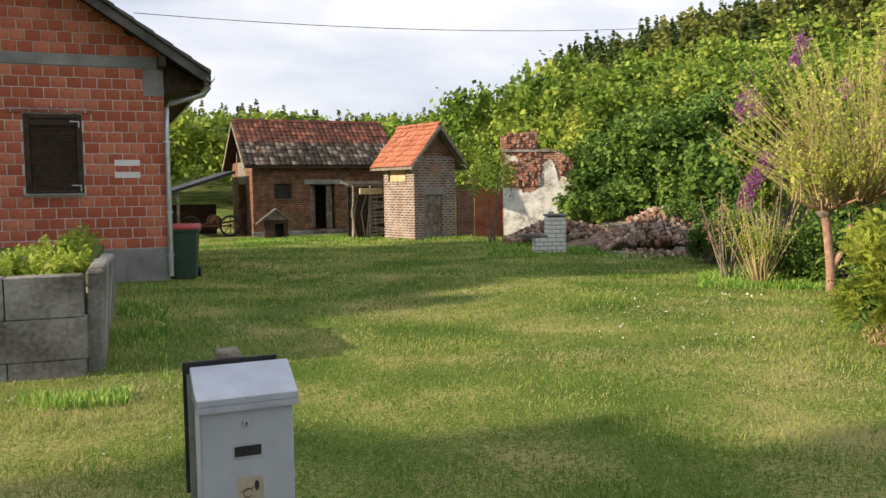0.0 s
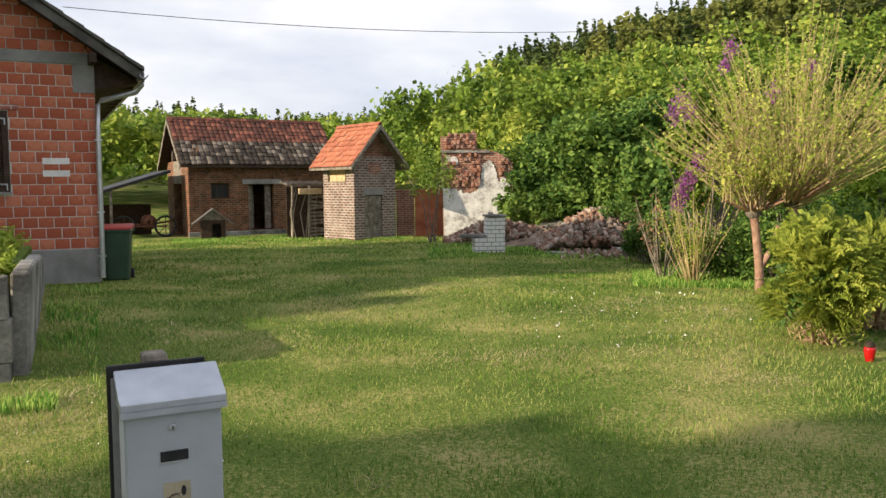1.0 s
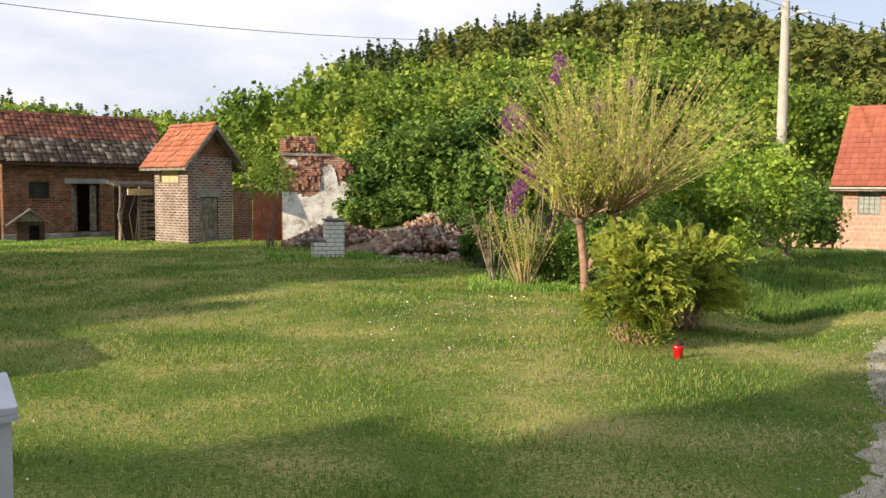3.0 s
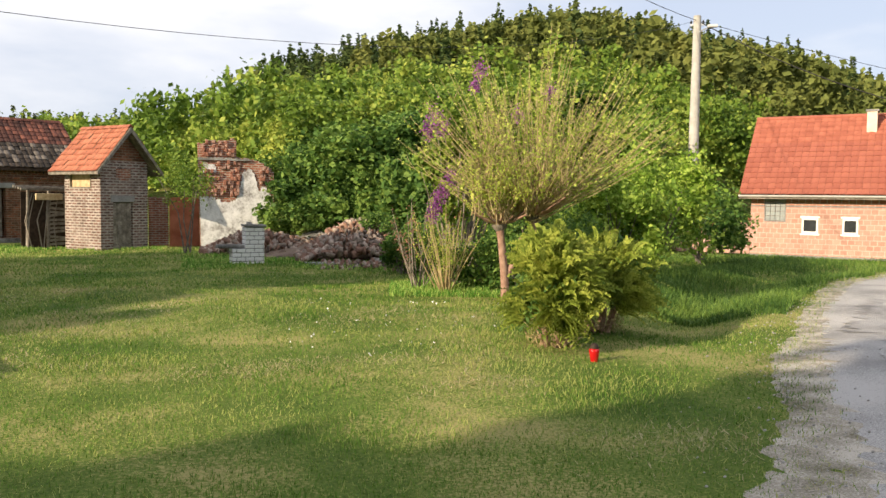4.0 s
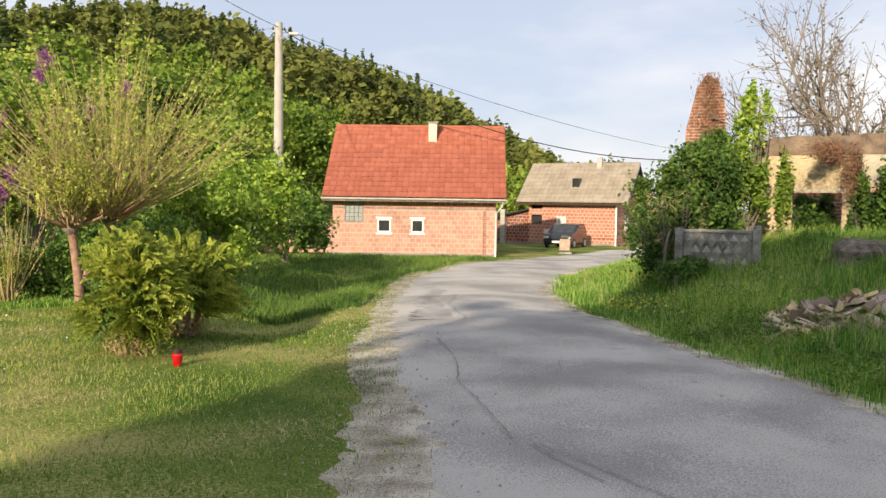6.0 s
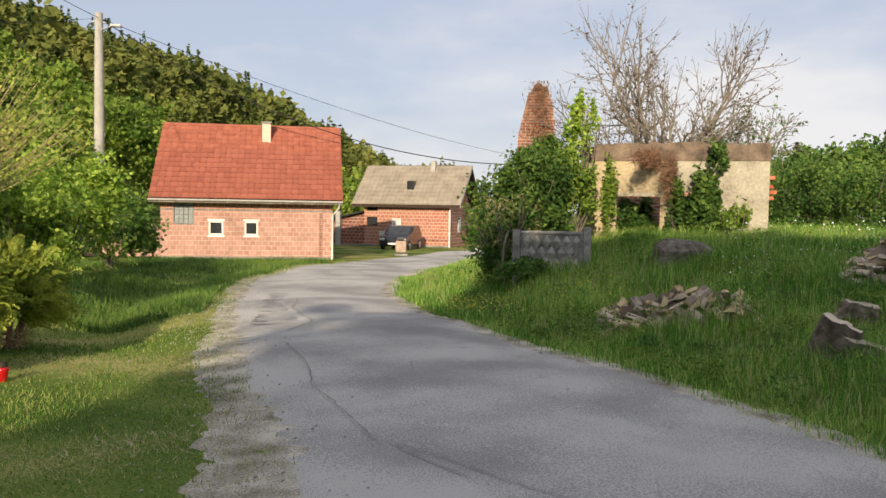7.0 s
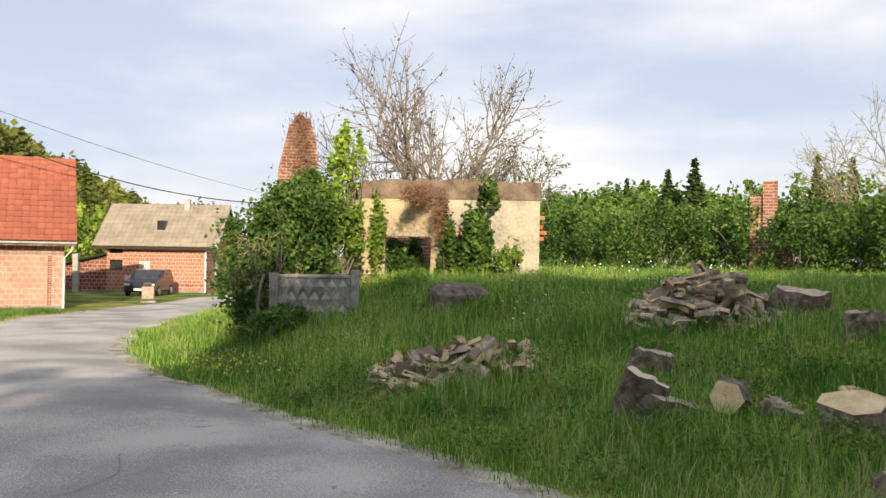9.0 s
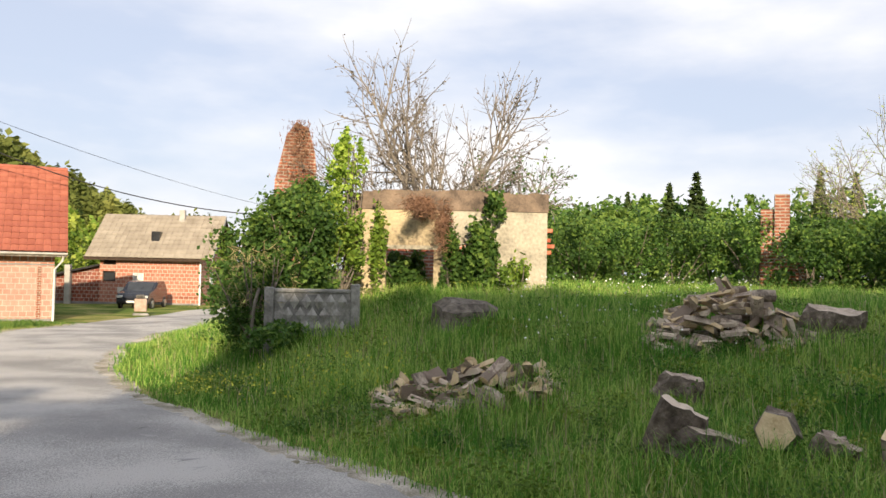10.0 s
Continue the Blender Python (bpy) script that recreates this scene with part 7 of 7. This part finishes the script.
def branching(start, direction, length, radius, depth, lines, bend=0.25, kids=3, shrink=0.66, lift=0.03, wide=1.0):
    p, d = [np.asarray(start, float)], np.asarray(direction, float)
    n = 5
    for k in range(n):
        d = d + rng.normal(scale=bend / n * 1.6, size=3) + np.array([0, 0, lift / n])
        d /= np.linalg.norm(d)
        p.append(p[-1] + d * length / n)
    lines.append((np.array(p), radius, radius * 0.55))
    if depth == 0:
        return
    for k in range(kids + (depth > 2)):
        i = rng.integers(2, n + 1)
        side = np.cross(d, unit(1)[0])
        side /= np.linalg.norm(side)
        a = rng.uniform(0.45, 1.0) * wide
        branching(p[i], d * math.cos(a) + side * math.sin(a), length * shrink * rng.uniform(0.75, 1.15), radius * 0.52, depth - 1, lines, bend, kids, shrink, lift, wide)
    branching(p[-1], d, length * shrink, radius * 0.55, depth - 1, lines, bend, kids, shrink, lift, wide)


def bare_tree(az, d, z0, limbs, label, leaf_n=0, leaf_material=LEAF_YOUNG, depth=4, radius=0.13, kids=3, wide=1.0):
    x, y, _ = polar(az, d)
    t = thing("bare_tree", x, y, z0, az, label, "tree")
    lines = []
    for direction, length in limbs:
        branching((rng.normal(scale=0.06), 0, 0.0), np.array(direction) / np.linalg.norm(direction), length, radius, depth, lines, 0.25, kids, 0.66, 0.03, wide)
    big = [l for l in lines if l[1] > 0.03]
    small = [l for l in lines if l[1] <= 0.03]
    for l, r0, r1 in big[:14]:
        tube_part("limb", l, np.linspace(r0, r1, len(l)), GREY_TWIG, t, "pale grey bare limb", 7)
    tagged(part_mesh("branchwork", mesh_of("branchwork", *joined([tube(l, np.linspace(r0, max(r1, 0.006), len(l)), 5) for l, r0, r1 in big[14:] + small if r0 > 0.012]), GREY_TWIG, True), t, "thin bare branches"), kind="stuff")
    tagged(part_mesh("twig_growth", mesh_of("twig_growth", *joined([tube(l, np.linspace(max(r0, 0.008), 0.005, len(l)), 3) for l, r0, r1 in small if r0 <= 0.012]), GREY_TWIG, True), t), kind="stuff")
    if leaf_n:
        at = along_lines([l for l, a, b in small], max(1, leaf_n // len(small)), 0.05, 0.0)
        part_mesh("leaves", mesh_of("leaves", *leaf_quads(at, 0.06, 0.1, 1.4), leaf_material), t)
    return t


rng = np.random.default_rng(21)
bare_tree(-73.6, 24.5, 1.0, (((-0.3, 0, 1), 2.75), ((-0.03, 0.1, 1), 2.5), ((0.26, 0.1, 1), 2.7), ((0.5, -0.1, 0.9), 1.9), ((-0.55, 0.1, 0.9), 2.1)), "tall bare grey tree behind the ruin", 300, BARK, 4, 0.1, 3, 0.95)
bare_tree(-78.9, 24.0, 1.6, (((0.4, 0, 0.85), 1.3), ((0.1, 0.2, 0.9), 1.3), ((-0.3, 0, 0.7), 1.0)), "low bare grey tree leaning beside the ruin", 900, LEAF_DARK, 4, 0.075, 3, 0.9)
bare_tree(-101.5, 44, 1.0, (((-0.2, 0, 1), 3.2), ((0.3, 0, 1), 3.4), ((-0.5, 0, 0.9), 2.8)), "tall thin tree with sparse light leaves", 3500, LEAF_YOUNG, 4, 0.1)
bare_tree(-105.5, 46, 1.0, (((-0.2, 0, 1), 3.0), ((0.3, 0, 1), 3.2)), "tall thin tree with sparse light leaves", 3500, LEAF_YOUNG, 4, 0.1)


# ---- grass ----
def blades(name, x, y, height, width, lean, material, label, lift=0.0, two=False):
    n = len(x)
    z = ground_z(x, y) + lift
    a = rng.uniform(0, 2 * np.pi, n)
    w = np.broadcast_to(width, n) * rng.uniform(0.6, 1.3, n)
    h = np.broadcast_to(height, n) * rng.uniform(0.5, 1.3, n)
    side = np.stack([np.cos(a), np.sin(a), 0 * a], 1) * w[:, None] / 2
    fall = np.stack([-np.sin(a), np.cos(a), 0 * a], 1) * (h * rng.normal(scale=lean, size=n))[:, None]
    base = np.stack([x, y, z - 0.01], 1)
    up = np.array([[0, 0, 1.0]])
    if two:
        mid = base + fall * 0.3 + up * (h * 0.6)[:, None]
        tip = base + fall + up * h[:, None] * 0.98
        v = np.stack([base - side, base + side, mid + side * 0.7, mid - side * 0.7, tip], 1).reshape(-1, 3)
        k = np.arange(n)[:, None] * 5
        f = np.concatenate([k + [0, 1, 2], k + [0, 2, 3], k + [3, 2, 4]])
    else:
        v = np.stack([base - side, base + side, base + fall + up * h[:, None]], 1).reshape(-1, 3)
        f = np.arange(3 * n).reshape(-1, 3)
    ob = new(name, mesh_of(name, v, f, material))
    return tagged(ob, label, "grass", kind="stuff")


def spots(n, az0, az1, r0, r1, power=0.6):
    az = np.radians(rng.uniform(az0, az1, n))
    r = r0 + (r1 - r0) * rng.random(n) ** (1 / power)
    return -np.sin(az) * r, np.cos(az) * r


def in_planter(x, y):
    c, s = math.cos(radians(20)), math.sin(radians(20))
    lx, ly = (x + 3.13) * c + (y - 7.21) * s, -(x + 3.13) * s + (y - 7.21) * c
    c, s = math.cos(radians(22)), math.sin(radians(22))
    hx, hy = (x + 5.16) * c + (y - 15.62) * s, -(x + 5.16) * s + (y - 15.62) * c
    return ((lx < 0.15) & (ly > -0.02) & (ly < 8)) | ((hx < 0) & (hy > 0) & (hy < 9))


def patchy(x, y, f=0.55, seed=0.0):
    return np.sin(x * f * 2.1 + 1.7 * np.sin(y * f * 1.3 + seed)) * np.sin(y * f * 2.4 + 1.3 * np.sin(x * f * 1.1 + seed * 2)) 


x, y = spots(520000, -62, 34, 1.6, 34, 0.55)
ok = (-side_of(x, y, ROAD_L) > rng.uniform(-0.1, 0.55 + 0.5 * np.exp(-(np.hypot(x - 1.5, y - 1.0) / 4.5) ** 2))) & ~in_planter(x, y)
ok &= rng.random(len(x)) < 0.75 + 0.35 * patchy(x, y, 0.7)
x, y = x[ok], y[ok]
r = np.hypot(x, y)
blades("lawn_grass", x, y, 0.028 + 0.0012 * r + 0.016 * (patchy(x, y, 0.9, 2.0) > 0.2), 0.003 + 0.0011 * r, 0.95, BLADE, "short uneven mown lawn grass")
x, y = spots(60000, -55, 32, 2.0, 20, 0.6)
ok = (-side_of(x, y, ROAD_L) > 0.3) & ~in_planter(x, y) & (patchy(x, y, 0.45, 1.0) + 0.5 * patchy(x, y, 1.7, 2.0) > 0.62)
blades("dry_lawn_grass", x[ok], y[ok], 0.04, 0.004 + 0.0012 * np.hypot(x[ok], y[ok]), 2.0, DRY, "dry straw patches in the lawn")
# worn spots, where dry stems lie flat on bare soil
for cx, cy, a, b, n in ((1.15, 7.6, 0.5, 0.22, 1500), (3.05, 6.5, 0.24, 0.18, 500), (-0.6, 10.6, 0.7, 0.3, 1500), (3.6, 4.6, 0.4, 0.25, 900), (-2.2, 6.6, 0.35, 0.9, 1800), (2.6, 10.4, 0.7, 0.35, 1300)):
    blades("worn_straw", cx + rng.normal(scale=a, size=n), cy + rng.normal(scale=b, size=n), 0.03, 0.012, 2.2, DRY, "flat dry straw on a worn spot of lawn")
# the meadow
x, y = spots(250000, -118, -52, 4.2, 36, 0.6)
d = side_of(x, y, ROAD_R)
ok = (d > rng.uniform(-0.02, 0.3, len(x)))
x, y, d = x[ok], y[ok], d[ok]
r = np.hypot(x, y)
tuft = 0.6 + 0.5 * patchy(x, y, 0.8, 3.0)
blades("meadow_grass", x, y, (0.07 + 0.13 * smooth(d / 1.5)) * (0.7 + tuft) * np.interp(r, [4, 12, 30], [0.75, 1, 1.0]), 0.004 + 0.0007 * r, 0.75, TALL, "tall lush meadow grass", 0, True)
x, y = spots(9000, -115, -58, 6, 24, 0.7)
ok = side_of(x, y, ROAD_R) > 0.6
blades("dry_meadow_stalks", x[ok], y[ok], 0.27, 0.003 + 0.0005 * np.hypot(x[ok], y[ok]), 0.5, DRY, "dry stalks in the meadow", 0, True)
# broad leaved weeds in the meadow
wx, wy = spots(420, -114, -58, 7.5, 24, 0.8)
ok = side_of(wx, wy, ROAD_R) > 0.35
wx, wy = wx[ok], wy[ok]
for m, part_of, label in ((LEAF_DARK, 0, "dark broad leaved weeds in the meadow"), (LEAF, 1, "light green weeds in the meadow")):
    px, py = wx[part_of::2], wy[part_of::2]
    size = rng.uniform(0.12, 0.34, len(px))
    k = rng.integers(0, len(px), 38000)
    at = np.stack([px[k], py[k], ground_z(px[k], py[k])], 1) + rng.normal(size=(38000, 3)) * np.stack([size[k] * 0.55, size[k] * 0.55, 0 * size[k]], 1)
    at[:, 2] += rng.random(38000) ** 0.7 * size[k] * 0.95
    tagged(new("meadow_weeds", mesh_of("meadow_weeds", *leaf_quads(at, 0.021, 0.4, 1.8), m)), label, "weeds", kind="stuff")
# ditch and bank left of the road
x, y = spots(80000, -56, -29, 13, 34, 0.8)
d = -side_of(x, y, ROAD_L)
ok = (d > 0.5) & (d < 9) & (np.degrees(np.arctan2(-x, y)) < np.interp(np.hypot(x, y), [13, 18, 34], [-35, -31, -30]))
blades("ditch_grass", x[ok], y[ok], 0.15 + 0.12 * patchy(x[ok], y[ok], 0.5, 4.0), 0.016, 0.9, LEAF_DARK, "tall green weeds in the ditch", 0, True)
# unmown edges at walls and shrubs
ex, ey = [], []
for az0, az1, d0, d1, n in ((22, 18.5, 7.4, 15.5, 1500), (14, -2, 30, 34.5, 7000), (-3, -20, 20.5, 27, 9000), (-17, -31, 14.2, 17, 9000), (30, 21, 6.7, 7.15, 900)):
    a, q = np.radians(az0 + (az1 - az0) * rng.random(n)), d0 + (d1 - d0) * rng.random(n)
    ex.append(-np.sin(a) * q)
    ey.append(np.cos(a) * q)
x, y = np.concatenate(ex), np.concatenate(ey)
ok = ~in_planter(x, y) & (patchy(x, y, 0.9, 5.0) > -0.2)
blades("edge_grass", x[ok], y[ok], 0.1, 0.008 + 0.0008 * np.hypot(x[ok], y[ok]), 0.5, TALL, "long unmown grass along walls and shrubs", 0, True)
# weeds in the planter
for k, (lx, ly, s) in enumerate(((-0.3, 0.5, 0.28), (-0.75, 0.45, 0.22), (-0.15, 1.4, 0.26), (-0.5, 2.2, 0.34), (-0.3, 3.2, 0.34), (-1.2, 0.5, 0.26), (-1.8, 0.5, 0.18), (-2.4, 0.5, 0.2), (-0.3, 4.6, 0.36), (-0.7, 1.2, 0.28), (-1.3, 1.3, 0.28))):
    c, sn = math.cos(radians(20)), math.sin(radians(20))
    px, py = -3.13 + lx * c - ly * sn, 7.21 + lx * sn + ly * c
    t = thing("planter_weeds", px, py, 0.76, 0, "yellow green weeds growing in the planter", "plant", "planter weeds")
    lines = shoots((0, 0, 0), 34, 1.0, s, 0.004, 4, 0.3)
    part_mesh("stems", lines_mesh("stems", lines, 0.004, 0.002, LEAF_YOUNG, 3), t)
    part_mesh("leaves", mesh_of("leaves", *leaf_quads(along_lines(lines, 16, 0.02), 0.03, 0.2, 2.2), LEAF_YOUNG), t)
# small white and yellow meadow flowers
white, yellow = mat("white_petal", (0.7, 0.7, 0.68), (0.85, 0.85, 0.82), 3, 0.8, 0, 9), mat("yellow_petal", (0.5, 0.5, 0.05), (0.65, 0.62, 0.1), 3, 0.8, 0, 9)
for az0, az1, d0, d1, n, m, h in ((-78, -92, 12, 20, 240, white, 0.42), (-60, -72, 11.5, 13.5, 500, yellow, 0.3), (-10, -25, 8, 13, 90, white, 0.06), (30, 5, 3, 7, 30, white, 0.05)):
    a, q = np.radians(az0 + (az1 - az0) * rng.random(n)), d0 + (d1 - d0) * rng.random(n)
    x, y = -np.sin(a) * q, np.cos(a) * q
    at = np.stack([x, y, ground_z(x, y) + h * rng.uniform(0.6, 1.1, n)], 1)
    ob = new("meadow_flowers", mesh_of("meadow_flowers", *leaf_quads(at, 0.0035 * np.hypot(at[:, 0], at[:, 1]) ** 0.8, 0.6, 1.0), m))
    tagged(ob, "tiny scattered flowers in the grass", "flowers", kind="stuff")


# ---- road edges ----
def ribbon(name, line, out_by, width, lift, material, label, seed):
    r2 = np.random.default_rng(seed)
    p = along(line, 0.12)
    keep = (np.hypot(p[:, 0], p[:, 1]) < 34) & (p[:, 1] > -9)
    p = p[keep]
    d = np.gradient(p, axis=0)
    d /= np.linalg.norm(d, axis=1, keepdims=True)
    nrm = np.stack([-d[:, 1], d[:, 0]], 1)
    k = np.convolve(r2.normal(size=len(p) + 8), np.ones(9) / 9, "valid")[:len(p)] * 0.6 + 0.12 * np.sin(np.arange(len(p)) * 0.07 + seed)
    near = 1 + 1.3 * np.exp(-(np.hypot(p[:, 0] - 1.5, p[:, 1] - 1.0) / 4.5) ** 2) if width > 0 else 1.0
    w = near * width * np.clip(1 + 0.8 * k + 0.05 * r2.normal(size=len(p)), 0.4, 1.7)
    t = np.linspace(-0.35, 1, 6)
    q = p[:, None] + nrm[:, None] * (out_by + t[None, :, None] * w[:, None, None])
    z = ground_z(q[..., 0], q[..., 1]) + lift * (1 - np.abs(t) ** 3)[None, :] + 0.003 * r2.normal(size=q.shape[:2])
    z[:, -1] -= 0.02
    n = len(p)
    i, j = np.meshgrid(np.arange(n - 1), np.arange(5), indexing="ij")
    f = np.stack([i * 6 + j, i * 6 + j + 1, (i + 1) * 6 + j + 1, (i + 1) * 6 + j], -1).reshape(-1, 4)
    ob = new(name, mesh_of(name, np.concatenate([q, z[..., None]], -1), f, material, True))
    return tagged(ob, label, "verge", kind="structure")


ribbon("verge_left", ROAD_L, 0.0, 0.42, 0.006, GRAVEL, "sandy gravel verge between asphalt and grass", 3)
ribbon("verge_right", ROAD_R[:, ::1], -0.02, -0.3, 0.006, GRAVEL, "narrow dirt verge along the meadow", 5)
g = along(ROAD_L, 0.1)[150:560]
pick, q = rng.integers(0, len(g), 9000), rng.random(9000)
off = 0.1 + (0.45 + 0.6 * np.exp(-(np.hypot(g[pick, 0] - 1.5, g[pick, 1] - 1.0) / 4.5) ** 2)) * q + rng.normal(scale=0.12, size=9000)
x, y = g[pick, 0] - 0.72 * off, g[pick, 1] + 0.69 * off
for k, m, label in ((0, DRY, "dry trampled stems on the gravel verge"), (1, BLADE, "short grass tufts creeping over the verge"), (2, BLADE, "short grass tufts creeping over the verge")):
    blades("verge_grass", x[k::3], y[k::3], 0.03, 0.007, 1.6, m, label, 0.006)
pebbles = [chunk("pebble", (1, 0.8, 0.55), STONE, 40 + k) for k in range(4)]
base = along(ROAD_L, 0.1)
pieces = []
for k in range(1500):
    p = base[rng.integers(160, 520)] + rng.normal(scale=0.35, size=2) + np.array([-0.2, 0.15])
    me = pebbles[k % 4]
    v = np.array([q.co[:] for q in me.vertices]) * rng.uniform(0.008, 0.035) + (p[0], p[1], gz(p[0], p[1]) + 0.03)
    pieces.append((v, np.array([f.vertices[:] for f in me.polygons])))
ob = new("gravel_stones", mesh_of("gravel_stones", *joined(pieces), STONE))
tagged(ob, "small loose stones along the road edge", "gravel", kind="stuff")
# cracks and a repaired strip in the asphalt
crack_m = mat("asphalt_crack", (0.17, 0.16, 0.15), (0.27, 0.26, 0.245), 6, 0.95, 0.2, 60)


def crack(points, wide, seed):
    r2 = np.random.default_rng(seed)
    p = along(np.array(points), 0.08)
    p = p + np.cumsum(r2.normal(scale=0.012, size=p.shape), axis=0) * np.sin(np.linspace(0, math.pi, len(p)))[:, None]
    d = np.gradient(p, axis=0)
    d /= np.linalg.norm(d, axis=1, keepdims=True) + 1e-9
    nrm = np.stack([-d[:, 1], d[:, 0]], 1) * (wide * r2.uniform(0.4, 1.3, (len(p), 1)))
    a, b = p + nrm, p - nrm
    q = np.stack([a, b], 1).reshape(-1, 2)
    z = ground_z(q[:, 0], q[:, 1]) + 0.0415
    i = np.arange(len(p) - 1) * 2
    ob = new("road_crack", mesh_of("road_crack", np.concatenate([q, z[:, None]], 1), np.stack([i, i + 1, i + 3, i + 2], 1), crack_m))
    return tagged(ob, "thin dark crack in the asphalt", "crack", kind="structure")


crack([(4.6, 3.2), (5.4, 4.2), (5.9, 4.9), (6.6, 5.5), (7.3, 6.4)], 0.006, 1)
crack([(4.3, 2.3), (4.6, 3.2), (4.2, 1.4)], 0.005, 2)
crack([(8.0, 7.0), (8.9, 7.3), (10.2, 8.8), (11.6, 9.9)], 0.007, 3)
crack([(4.2, 1.4), (4.5, 0.7), (4.4, 0.0)], 0.005, 4)
crack([(6.0, 4.3), (6.6, 4.2), (7.2, 4.6)], 0.004, 5)


def road_patch(points, wide, seed):
    ob = crack(points, wide, seed)
    ob.name = "road_patch"
    ob.data.materials.clear()
    ob.data.materials.append(PATCH)
    ob.location.z = -0.012
    return tagged(ob, "darker repaired strip in the asphalt", "patch")


road_patch([(5.0, 1.6), (6.2, 3.0), (7.4, 4.5), (9.2, 6.6)], 0.55, 11)
road_patch([(8.6, 7.6), (10.5, 9.2), (13.0, 11.2)], 0.4, 12)
